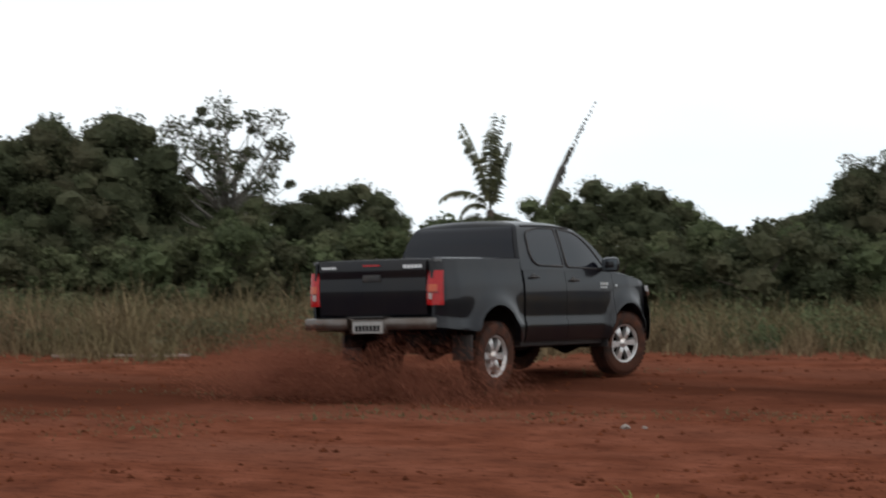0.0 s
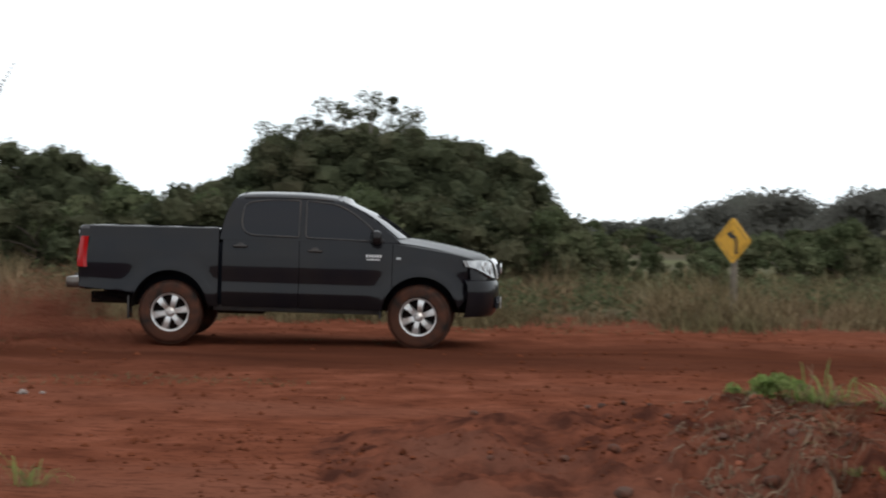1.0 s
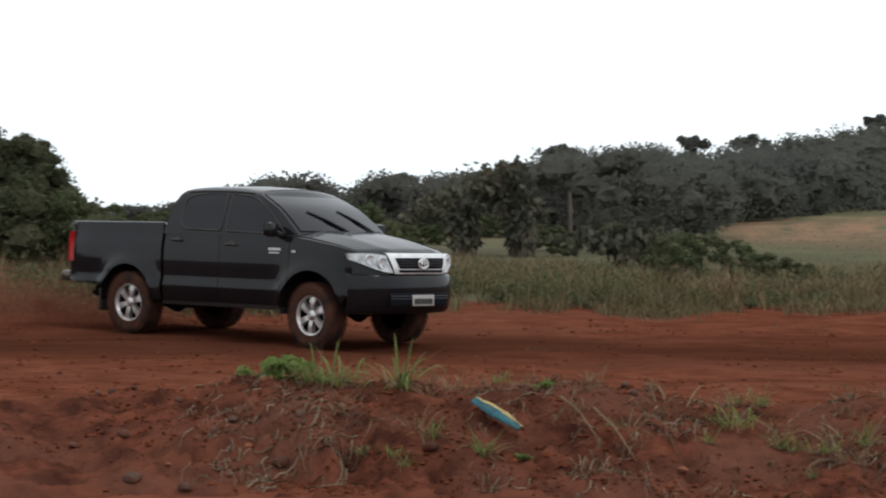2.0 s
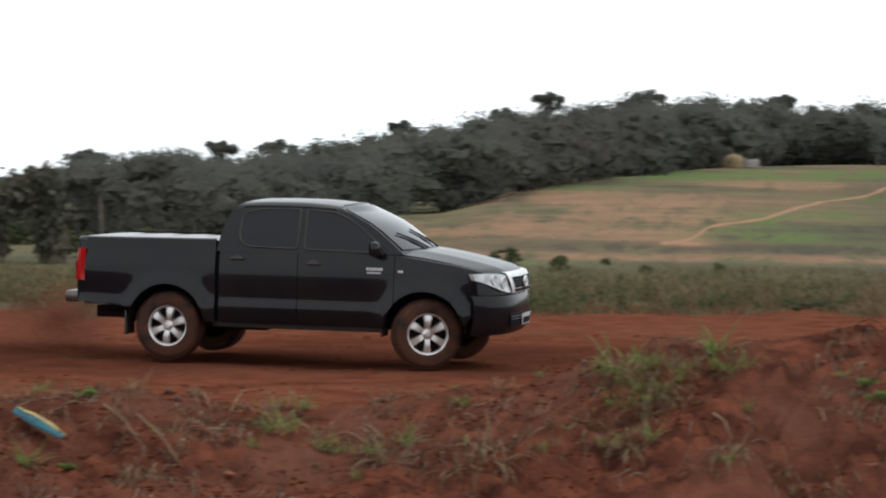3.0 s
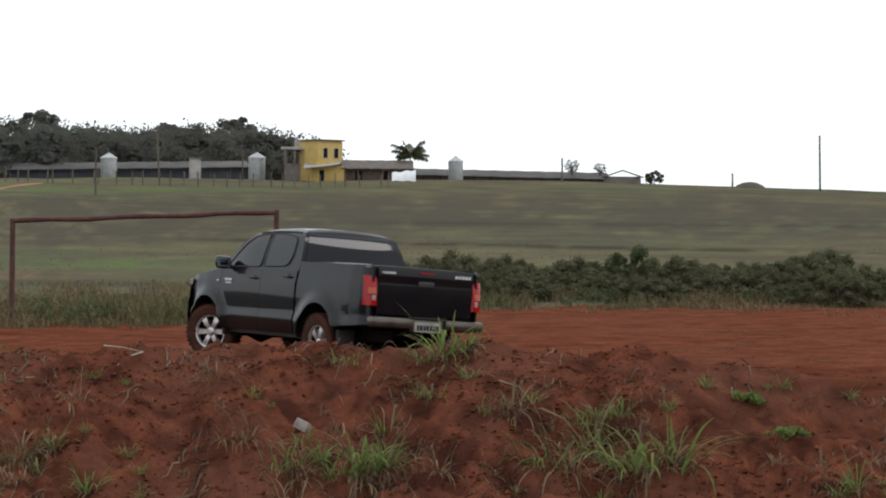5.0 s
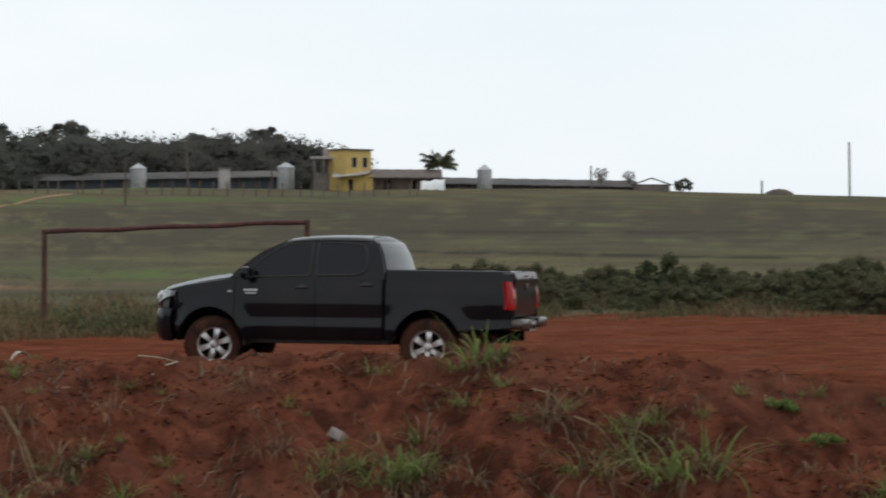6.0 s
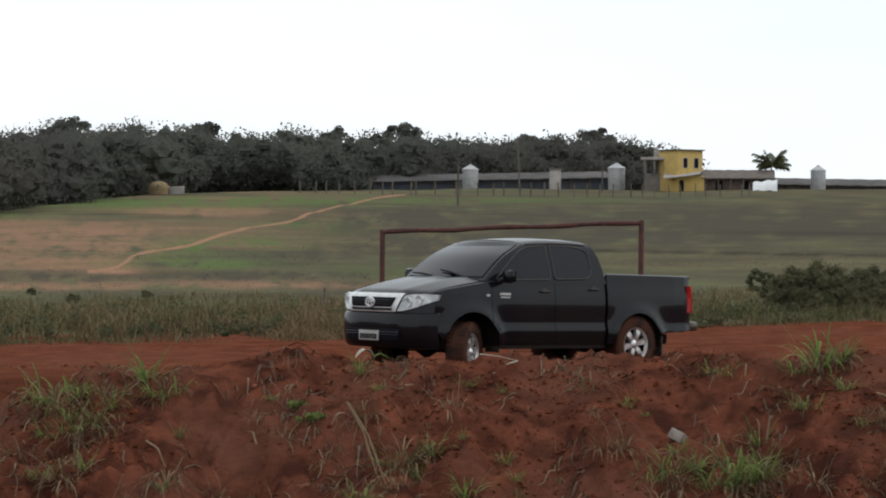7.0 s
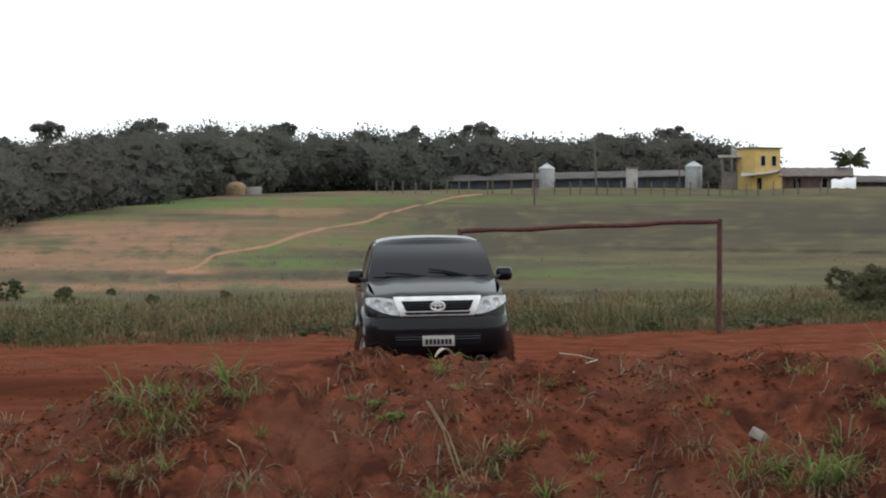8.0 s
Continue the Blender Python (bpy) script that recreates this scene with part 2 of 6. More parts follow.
M_BOWL = mat("lamp_bowl", (0.62, 0.63, 0.64), 0.3, 0.35, second=(0.45, 0.46, 0.47), scale=30)
M_BAGBLUE = mat("blue_wrapper", (0.010, 0.055, 0.075), 0.35, second=(0.02, 0.10, 0.12), scale=12, spec=0.3)
M_BAGYEL = mat("yellow_wrapper", (0.34, 0.23, 0.04), 0.35, second=(0.24, 0.19, 0.07), scale=12, spec=0.3)
M_BRICK = mat("grey_brick", (0.27, 0.23, 0.20), 0.9, second=(0.20, 0.16, 0.14), scale=14, bump=0.3, bump_scale=60)
M_PALELEAF = mat("pale_leaf", (0.36, 0.34, 0.27), 0.7, second=(0.27, 0.25, 0.18), scale=20)


# ---- the land: a red dirt field, a grass hill behind it, a far wooded ridge
def lerp_at(x, pairs):
    xs, ys = zip(*pairs)
    return np.interp(x, xs, ys)


EDGE = ((-60, 31), (-20, 31.2), (0, 32), (12, 33.5), (20, 36), (30, 38.5), (36, 39.5), (40, 41), (45, 47), (55, 51), (80, 52))
CREST_R = ((-40, 60), (12, 62), (18.6, 120), (26.4, 250), (34, 310), (40, 320), (70, 330))
CREST_Z = ((-40, 0), (12, 0.0), (18.6, 0.58), (26.4, 5.3), (34, 7.1), (40, 7.08), (42.2, 7.5), (48, 7.2), (55, 6.2), (70, 5.0))
RIDGE = ((-12, -1.2), (-2, -0.98), (0, -0.72), (1, -0.45), (2, -0.10), (5, -0.1), (7.5, 0.08), (9.5, 0.68), (12, 0.85), (14.1, 1.05), (15.9, 1.35), (18.4, 1.8),
         (22, 2.4), (25.5, 2.65), (29, 2.4), (33.6, 2.35), (36, 2.2), (38.6, 2.3), (39.6, 1.9))


def land(az, r):
    """Height of the ground at a bearing (degrees) and distance."""
    rc, zc = lerp_at(az, CREST_R), lerp_at(az, CREST_Z)
    u = np.clip((r - 48) / (rc - 48), 0, 1)
    z = zc * u ** 1.3
    ridge = np.where(az < 40.5, EYE_Z + 460 * np.tan(np.radians(lerp_at(az, RIDGE))) - 13, zc - 5.0)
    ridge = np.where(az > 40.5, ridge, np.minimum(ridge, 60))
    s = np.clip((r - rc) / (460 - rc), 0, 1)
    s = s * s * (3 - 2 * s)
    return z * (1 - s) + ridge * s - 0.03 * np.maximum(0, r - 480)


def ground_rise(az, r):
    x, y = r * np.sin(np.radians(az)), r * np.cos(np.radians(az))
    z = land(az, r)
    near = np.clip((r - 9) / 3, 0, 1)
    z = z + near * (fbm(x * 0.9, y * 0.9, 3, 4) - 0.5) * 0.07 * np.clip(1 - (r - 45) / 30, 0, 1)
    z = z + (fbm(x * 0.06, y * 0.06, 13, 3) - 0.5) * 0.45 * np.clip((r - 55) / 50, 0, 1)
    # shallow ruts along the way that the wheels have worn
    rut = np.exp(-((r - 24.6 - 1.6 * np.sin(np.radians(az * 2.2))) / 1.3) ** 2)
    return z - near * rut * 0.05 * fbm(x * 0.5, y * 2.5, 5, 3)


M_LAND = mat("land", (0.27, 0.082, 0.042), 1.0, spec=0.0)


def land_material(m):
    """Red dirt on the field, patchy green and straw-coloured turf on the hill, a bare track up it."""
    n, l = m.node_tree.nodes, m.node_tree.links
    b = n["Principled BSDF"]
    t = n.new("ShaderNodeTexCoord").outputs["Object"]

    def noise_at(scale, detail=6, stretch=None):
        no = n.new("ShaderNodeTexNoise")
        no.inputs["Scale"].default_value, no.inputs["Detail"].default_value = scale, detail
        if stretch:
            mp = n.new("ShaderNodeMapping")
            mp.inputs["Scale"].default_value = stretch
            l.new(t, mp.inputs["Vector"])
            l.new(mp.outputs["Vector"], no.inputs["Vector"])
        else:
            l.new(t, no.inputs["Vector"])
        return no.outputs["Fac"]

    def ramp(src, *stops):
        r = n.new("ShaderNodeValToRGB")
        e = r.color_ramp.elements
        while len(e) < len(stops):
            e.new(0.5)
        for el, (p, c) in zip(e, stops):
            el.position, el.color = p, (*c, 1) if len(c) == 3 else c
        l.new(src, r.inputs["Fac"])
        return r.outputs["Color"]

    def mix(fac, a, c):
        mx = n.new("ShaderNodeMix")
        mx.data_type = "RGBA"
        l.new(fac, mx.inputs["Factor"])
        for key, v in (("A", a), ("B", c)):
            if isinstance(v, tuple):
                mx.inputs[key].default_value = (*v, 1)
            else:
                l.new(v, mx.inputs[key])
        return mx.outputs["Result"]

    def attr(name):
        a = n.new("ShaderNodeAttribute")
        a.attribute_name = name
        return a.outputs["Fac"]

    dirt = ramp(noise_at(1.6, 9), (0.3, (0.086, 0.028, 0.016)), (0.5, (0.130, 0.043, 0.024)), (0.72, (0.176, 0.061, 0.036)))
    dirt = mix(ramp(noise_at(0.35, 5, (0.5, 1.4, 1)), (0.45, (0, 0, 0)), (0.68, (0.75, 0.75, 0.75))), dirt, (0.145, 0.056, 0.035))
    dirt = mix(ramp(noise_at(7, 6, (0.6, 1.5, 1)), (0.52, (0, 0, 0)), (0.68, (0.6, 0.6, 0.6))), dirt, (0.050, 0.017, 0.011))
    dirt = mix(ramp(noise_at(22, 3), (0.62, (0, 0, 0)), (0.70, (0.8, 0.8, 0.8))), dirt, (0.030, 0.013, 0.009))
    damp = ramp(noise_at(0.8, 6, (0.35, 1.8, 1)), (0.3, (0.050, 0.018, 0.011)), (0.7, (0.080, 0.027, 0.015)))
    dirt = mix(attr("worn"), dirt, damp)
    green = ramp(noise_at(0.13, 8), (0.32, (0.078, 0.072, 0.051)), (0.5, (0.104, 0.099, 0.064)), (0.70, (0.134, 0.138, 0.072)))
    dry = ramp(noise_at(0.2, 8), (0.35, (0.27, 0.160, 0.105)), (0.65, (0.195, 0.135, 0.085)))
    turf = mix(attr("dry"), green, dry)
    turf = mix(attr("lush"), turf, (0.112, 0.150, 0.058))
    turf = mix(attr("dull"), turf, (0.082, 0.072, 0.057))
    turf = mix(attr("burnt"), turf, (0.042, 0.038, 0.032))
    turf = mix(ramp(noise_at(2.5, 6), (0.5, (0, 0, 0)), (0.7, (0.5, 0.5, 0.5))), turf, (0.058, 0.054, 0.032))
    turf = mix(attr("track"), turf, (0.31, 0.178, 0.115))
    l.new(mix(attr("turf"), dirt, turf), b.inputs["Base Color"])
    bp = n.new("ShaderNodeBump")
    bp.inputs["Strength"].default_value, bp.inputs["Distance"].default_value = 0.8, 0.05
    l.new(noise_at(9, 8), bp.inputs["Height"])
    l.new(bp.outputs["Normal"], b.inputs["Normal"])


land_material(M_LAND)


def build_ground():
    azs = np.concatenate([np.arange(-180, -38, 4.0), np.arange(-38, 22.5, 0.3), np.arange(22.5, 34.2, 0.07), np.arange(34.2, 62, 0.3), np.arange(62, 180, 4.0)])
    rs = np.concatenate([[0.002, 0.4, 2, 4, 6, 8, 10], np.arange(11, 56, 0.22), np.arange(56, 120, 0.9), np.arange(120, 340, 2.2), np.arange(340, 480, 10), [480, 520, 600, 700, 1000, 1600, 2600, 4200]])
    A, R = np.meshgrid(azs, rs)
    X, Y, Z = R * np.sin(np.radians(A)), R * np.cos(np.radians(A)), ground_rise(A, R)
    na, nr = len(azs), len(rs)
    v = np.stack([X, Y, Z], -1).reshape(-1, 3)
    i = np.arange(na * (nr - 1)).reshape(nr - 1, na)
    j = np.roll(i, -1, axis=1)
    f = np.stack([i, j, j + na, i + na], -1).reshape(-1, 4)
    v = np.vstack([v, [[0, 0, 0]]])
    ob = soup("ground", v, f, M_LAND, smooth=True)
    tagged(ob, "red dirt field running into patchy green hill pasture", "ground", kind="structure")
    a, r, x, y = A.ravel(), R.ravel(), X.ravel(), Y.ravel()
    wob = (fbm(x * 0.5, y * 0.5, 41, 4) - 0.5)
    turf = np.clip((r - lerp_at(a, EDGE) - 1.9 - wob * 5) / 2.0 + 0.5, 0, 1)
    worn = np.clip(1.25 - np.abs(r - 25.6 - 1.4 * np.sin(np.radians(a * 2 + 20)) - wob * 3) / 2.6, 0, 1)
    worn = worn * np.clip(0.35 + 1.1 * fbm(x * 0.25, y * 1.2, 51, 4), 0, 1)
    dry = np.clip((fbm(x * 0.035, y * 0.035, 61, 4) - 0.44) * 7, 0, 1) * np.clip((34 - a) / 6, 0.3, 1) * np.clip((r - 60) / 20, 0, 1)
    dry = np.maximum(dry, np.clip(1 - (r - lerp_at(a, EDGE)) / 12, 0, 1) * 0.25)
    way = lerp_at(a, ((20, 70), (24.8, 74), (25.3, 77), (25.9, 92), (27.2, 106), (28.5, 129), (29.9, 154), (31.1, 196), (32.2, 244), (33.5, 275)))
    track = np.clip(1.5 - np.abs(r - way - wob * 1.5) / (0.010 * r + 0.8), 0, 1) * (a > 24.6) * (a < 33)
    # patches of turf by bearing and angle above eye level, frayed at their edges
    up = np.degrees(np.arctan((Z.ravel() - EYE_Z) / np.maximum(r, 1)))
    fray = fbm(a * 1.9, up * 4.5 + 40, 67, 6, 0.68)
    far = np.clip((r - 50) / 12, 0, 1)

    def patches(rows):
        return np.clip(sum(np.exp(-((a - q[0]) / q[2]) ** 2 - ((up - q[1]) / q[3]) ** 2) for q in rows) * np.clip((fray - 0.30) * 5.0, 0, 1.8), 0, 1) * far

    dry = np.clip(dry * 0.45 + patches(((20.0, -0.02, 2.4, 0.20), (23.8, -0.18, 2.6, 0.16), (22.6, -0.58, 2.8, 0.22), (25.3, -0.62, 1.3, 0.16), (21.0, -1.0, 3.2, 0.22), (24.6, -1.10, 1.5, 0.20), (27.8, 0.30, 1.8, 0.12), (15.5, -1.15, 3.0, 0.3), (23.0, -1.65, 3.5, 0.14), (29.0, -1.62, 3.5, 0.12))), 0, 1)
    track = np.maximum(track, np.exp(-((a - 25.3) / 0.55) ** 2 - ((up + 1.30) / 0.07) ** 2))
    lush = 0.85 * patches(((28.4, -0.62, 1.9, 0.20), (27.4, -1.08, 1.9, 0.16), (30.6, -0.10, 1.5, 0.16), (25.5, 0.50, 3.5, 0.14), (30.8, 0.60, 1.8, 0.10), (20.0, 0.15, 3.0, 0.10), (34.0, 0.62, 5.0, 0.07), (33.5, -1.35, 3.5, 0.12), (14.5, -0.6, 3.0, 0.25)))
    dull = 0.9 * patches(((29.6, -0.85, 1.4, 0.14), (32.8, 0.10, 2.4, 0.34), (33.5, -0.6, 2.4, 0.3), (37.5, -0.10, 3.8, 0.55), (44.0, 0.05, 6.0, 0.55), (52.0, 0.0, 5.0, 0.5), (24.0, -1.45, 4.0, 0.14), (30.5, -1.40, 3.0, 0.14)))
    burnt = 0.8 * np.clip(np.exp(-((up + 0.72 + 0.012 * (a - 40)) / 0.055) ** 2) * np.clip((a - 35.5) / 3, 0, 1) + np.exp(-((up + 0.20) / 0.05) ** 2) * np.clip((a - 40) / 3, 0, 1) * 0.5, 0, 1) * np.clip((fray - 0.3) * 4, 0, 1) * far
    for name, val in (("turf", turf), ("worn", worn), ("dry", dry), ("track", track), ("lush", lush), ("dull", dull), ("burnt", burnt)):
        at = ob.data.attributes.new(name, "FLOAT", "POINT")
        at.data.foreach_set("value", np.append(val, 0).astype(np.float32))
    return ob


ground = build_ground()

# ---- the bank of dug earth in front
CREST = ((-15, 0.0), (-11, 0.06), (-6.2, 0.26), (-2, 0.37), (0.5, 0.43), (2.4, 0.51), (6, 0.52), (10, 0.46), (13, 0.36), (15.5, 0.28), (18, 0.42), (20.5, 0.62), (22.6, 0.82),
         (24.6, 0.86), (26, 0.92), (28.4, 1.01), (30.7, 1.07), (33.7, 1.12), (36, 1.11), (38, 1.13), (40.2, 1.11), (42.6, 1.05), (45.6, 1.02), (49.4, 1.08), (53.2, 0.84), (56, 0.68), (60, 0.4), (64, 0.0))


def mound_rise(az, r):
    x, y = r * np.sin(np.radians(az)), r * np.cos(np.radians(az))
    h = lerp_at(az, CREST) * 0.97
    rc = 16.2 + 0.9 * (fbm(az * 0.16 + 3, az * 0 + 2.0, 71, 3) - 0.5)
    front = np.clip((r - (rc - 3.1)) / 3.1, 0, 1)
    wide = 0.7 + 1.5 * np.minimum(h, 1)
    back = np.clip(((rc + wide) - r) / wide, 0, 1)
    s = np.where(r < rc, front ** 0.85, back * back * (3 - 2 * back))
    crumple = (fbm(x * 1.3, y * 1.3, 81, 6, 0.55) - 0.5)
    gully = np.abs(fbm(az * 0.55 + 0.25 * r, r * 0.35, 91, 4) - 0.5)
    hollow = 0.13 * np.clip((fbm(x * 2.3 + 5, y * 2.3, 95, 4, 0.6) - 0.55) * 9, 0, 1) * np.clip(2.4 - 2.4 * s, 0, 1) * (r < rc)
    z = h * s + np.minimum(s * 3, 1) * np.minimum(h * 2, 1) * (crumple * 0.46 - hollow - gully * 0.62 * (r < rc + 0.3) * np.clip(1.6 - 1.3 * s, 0, 1) + 0.02)
    edge = np.minimum(s * 6, 1) * np.clip(h * 6, 0, 1)
    fine = (fbm(x * 5, y * 5, 101, 5, 0.7) - 0.5) * 0.15
    return z + fine * edge - 0.22 * (1 - edge)


M_MOUND = mat("dug_earth", (0.050, 0.019, 0.013), 0.95, second=(0.148, 0.050, 0.029), scale=4.0, detail=14, third=(0.122, 0.050, 0.033), scale3=0.9, bump=1.0, bump_scale=22, spec=0.0)


def build_mound():
    azs, rs = np.arange(-15, 64.01, 0.11), np.arange(12.9, 18.9, 0.034)
    A, R = np.meshgrid(azs, rs)
    v = np.stack([R * np.sin(np.radians(A)), R * np.cos(np.radians(A)), mound_rise(A, R)], -1).reshape(-1, 3)
    na, nr = len(azs), len(rs)
    i = (np.arange(nr - 1)[:, None] * na + np.arange(na - 1)[None, :])
    f = np.stack([i, i + 1, i + na + 1, i + na], -1).reshape(-1, 4)
    ob = soup("earth_bank", v, f, M_MOUND, smooth=True)
    return tagged(ob, "long crumbling bank of dug red earth", "earth bank", kind="structure")


bank = build_mound()


def ground_at(az, r):
    """The top of whatever earth lies there."""
    a, q = np.array([float(az)]), np.array([float(r)])
    z = float(ground_rise(a, q)[0])
    if -15 < az < 64 and 12.9 < r < 18.9:
        z = max(z, float(mound_rise(a, q)[0]))
    return z


# ---- foliage
def leaf_cloud(centres, radii, per, size, flat=0.75, seed=1, droop=0.0, hollow=0.0):
    """Small folded leaves scattered through round clumps: vertices and faces."""
    g = np.random.default_rng(seed)
    c = np.repeat(np.asarray(centres, float), per, axis=0)
    rr = np.repeat(np.asarray(radii, float), per)
    n = len(c)
    d = g.normal(size=(n, 3))
    d /= np.linalg.norm(d, axis=1, keepdims=True)
    q = hollow + (1.02 - hollow) * g.random(n) ** (0.45 if not hollow else 0.9)
    p = c + d * (rr * q)[:, None] * np.array([1, 1, flat])
    a = g.normal(size=(n, 3)) + d * 0.6
    a[:, 2] -= droop
    a /= np.linalg.norm(a, axis=1, keepdims=True)
    b = np.cross(a, g.normal(size=(n, 3)))
    b /= np.linalg.norm(b, axis=1, keepdims=True)
    s = ((size if np.isscalar(size) else np.repeat(size, per)) * (0.6 + 0.8 * g.random(n)))[:, None]
    nrm = np.cross(a, b)
    v = np.stack([p - a * s * 0.5, p + b * s * 0.28 + nrm * s * 0.08, p + a * s * 0.5, p - b * s * 0.28 + nrm * s * 0.08], 1).reshape(-1, 3)
    f = np.arange(4 * n).reshape(n, 4)
    return v, f


ICO = bmesh.new()
bmesh.ops.create_icosphere(ICO, subdivisions=2, radius=1.0)
ICO_V = np.array([v.co[:] for v in ICO.verts])
ICO_F = np.array([[v.index for v in f.verts] for f in ICO.faces])
ICO.free()


def cores(centres, radii, flat, seed, low=0.40, high=0.82):
    """The dense, crumpled hearts of the leaf clumps: vertices and faces."""
    g = np.random.default_rng(seed)
    c, r = np.asarray(centres, float), np.asarray(radii, float)
    jig = low + (high - low) * g.random((len(c), len(ICO_V), 1))
    v = c[:, None, :] + ICO_V[None] * jig * r[:, None, None] * np.array([1, 1, flat])
    f = (np.arange(len(c)) * len(ICO_V))[:, None, None] + ICO_F[None]
    return v.reshape(-1, 3), f.reshape(-1, 3)


def leafy(name, cs, rs, per, size, flat, seed, material, parent=None, low=0.40, high=0.82, hollow=0.5):
    """Leaves round dense hearts, as one mesh."""
    v, f = leaf_cloud(cs, rs, per, size, flat, seed, 0.0, hollow)
    w, q = cores(cs, rs, flat, seed, low, high)
    me = bpy.data.meshes.new(name)
    me.from_pydata(np.vstack([v, w]).tolist(), [], f.tolist() + (q + len(v)).tolist())
    me.materials.append(material)
    ob = new(name, me)
    if parent:
        ob.parent = parent
    return ob


def limb(bm, start, end, r0, r1, g, bends=4, sides=7):
    s, e = Vector(start), Vector(end)
    pts, rad = [], []
    for k in range(bends + 1):
        u = k / bends
        j = Vector(g.normal(size=3) * 0.05 * (e - s).length * (0 < k < bends))
        pts.append(s.lerp(e, u) + j)
        rad.append(r0 + (r1 - r0) * u)
    tube(bm, pts, rad, sides)
    return pts


def make_tree(label, height, width, clumps, per, size, seed, leaf, bark, base=0.25, open_crown=False, top=0.0):
    """A tree: tapered trunk with limbs, and an uneven crown of leaf clumps that sit on the limbs' ends."""
    g = np.random.default_rng(seed)
    tree = tagged(new("tree"), label, "tree", group="trees along the field")
    bm = bmesh.new()
    trunk_top = height * (0.5 if not open_crown else 0.62)
    limb(bm, (0, 0, -0.1), (g.normal() * 0.15, g.normal() * 0.15, trunk_top), 0.05 * height ** 0.7, 0.02 * height ** 0.7, g, 5, 9)
    cs, rs = [], []
    for k in range(clumps):
        a = 2.399 * k + g.random() * 0.8
        u = (k + 0.5) / clumps
        z = height * (base + (0.93 - base) * u)
        spread = math.sqrt(max(0.05, 1 - ((u - 0.38) / 0.68) ** 2))
        rad = width * 0.5 * spread * (0.35 + 0.6 * math.sqrt(g.random()))
        p = (math.cos(a) * rad, math.sin(a) * rad, z + g.normal() * 0.05 * height)
        cs.append(p)
        rs.append(width * (0.085 if open_crown else 0.125) * (0.4 + 1.0 * g.random()))
        if open_crown or k % 3 == 0:
            limb(bm, (0, 0, min(trunk_top * 0.95, z * 0.62)), p, 0.016 * height ** 0.7, 0.006, g, 3, 5)
    part("trunk", bm, bark, tree)
    if open_crown:
        v, f = leaf_cloud(cs, rs, per, size, 0.8, seed)
        soup("crown", v, f, leaf, tree)
    else:
        leafy("crown", cs, rs, per, size, 0.8, seed, leaf, tree)
    return tree


def stand(thing, az, r, scale, turn, z=None, tall=1.0):
    p = bearing(az, r, ground_at(az, r) if z is None else z)
    return Matrix.Translation(p) @ Matrix.Rotation(radians(turn), 4, "Z") @ Matrix.Diagonal((scale, scale, scale * tall, 1))


def place(thing, az, r, scale, turn, label="", tall=1.0):
    c = copy_thing(thing, stand(thing, az, r, scale, turn, tall=tall))
    return tagged(c, label)


KINDS = [make_tree("dense dark green broadleaf tree in the field's hedge", 4.0, 4.6, 84, 300, 0.10, 11, M_LEAF, M_BARK, 0.12),
         make_tree("rounded dark broadleaf tree with an uneven crown", 4.0, 4.0, 76, 300, 0.10, 12, M_LEAF, M_BARK, 0.15),
         make_tree("olive green broadleaf tree above dry grass", 4.0, 4.4, 80, 300, 0.10, 13, M_LEAF2, M_BARK, 0.1)]
OPEN_TREE = make_tree("tall open-crowned tree with pale bare limbs", 5.0, 3.6, 50, 110, 0.10, 14, M_LEAF, M_PALEBARK, 0.5, True)
M_THICKET = mat("thicket_leaves", (0.100, 0.098, 0.056), 0.9, spec=0.1, second=(0.130, 0.118, 0.070), scale=0.8, third=(0.090, 0.110, 0.046), scale3=0.35, rand=0.25, island=True, trans=0.4)
BUSHES = [make_tree("low olive shrub at the edge of the dry grass", 1.4, 2.0, 24, 190, 0.085, 15, M_LEAF2, M_BARK, 0.1),
          make_tree("low dark shrub at the edge of the dry grass", 1.4, 2.2, 24, 190, 0.085, 16, M_LEAF, M_BARK, 0.1),
          make_tree("dense brownish green scrub at the foot of the pasture", 1.4, 2.6, 34, 200, 0.07, 17, M_THICKET, M_BARK, 0.05)]
for b in BUSHES:
    tagged(b, category="shrub", group="shrubs along the field")
    b.name = "shrub"

# bearing, distance, top (degrees above eye level), kind
STAND = ((-35, 46, 2.2, 0), (-33, 44, 2.1, 1), (-31.3, 44, 2.6, 0), (-30.4, 47, 1.9, 2), (-28.7, 50, 0.8, 0), (-26.9, 49, 0.6, 1), (-25.5, 46, 0.4, 1), (-24.4, 45, 0.75, 0),
         (-23.5, 48, 0.0, 2), (-22.2, 54, -0.7, 1), (-20.6, 52, 0.0, 0), (-18.6, 46, 0.5, 2), (-17.0, 45, 0.9, 0), (-15.8, 47, 0.5, 2), (-14.5, 50, -0.3, 1), (-12.9, 50, -0.1, 0), (-11.6, 47, 0.5, 1))
BIG_STAND = ((-10.3, 45, 1.35, 0), (-8.6, 46, 1.45, 2), (-7.3, 45, 1.4, 1), (-6.9, 45, 1.35, 0), (-5.3, 46, 1.35, 1), (-5.0, 46, 0.8, 0), (-9.2, 50, 1.2, 1), (-3.9, 47, -0.5, 2), (-27.3, 43.5, 0.2, 2), (-31.8, 42.5, 1.2, 1), (-7.9, 46, 1.45, 0), (-6.6, 47, 1.3, 2), (-5.9, 46, 1.2, 1), (-9.6, 46, 1.4, 0), (-5.2, 46, 0.7, 0))
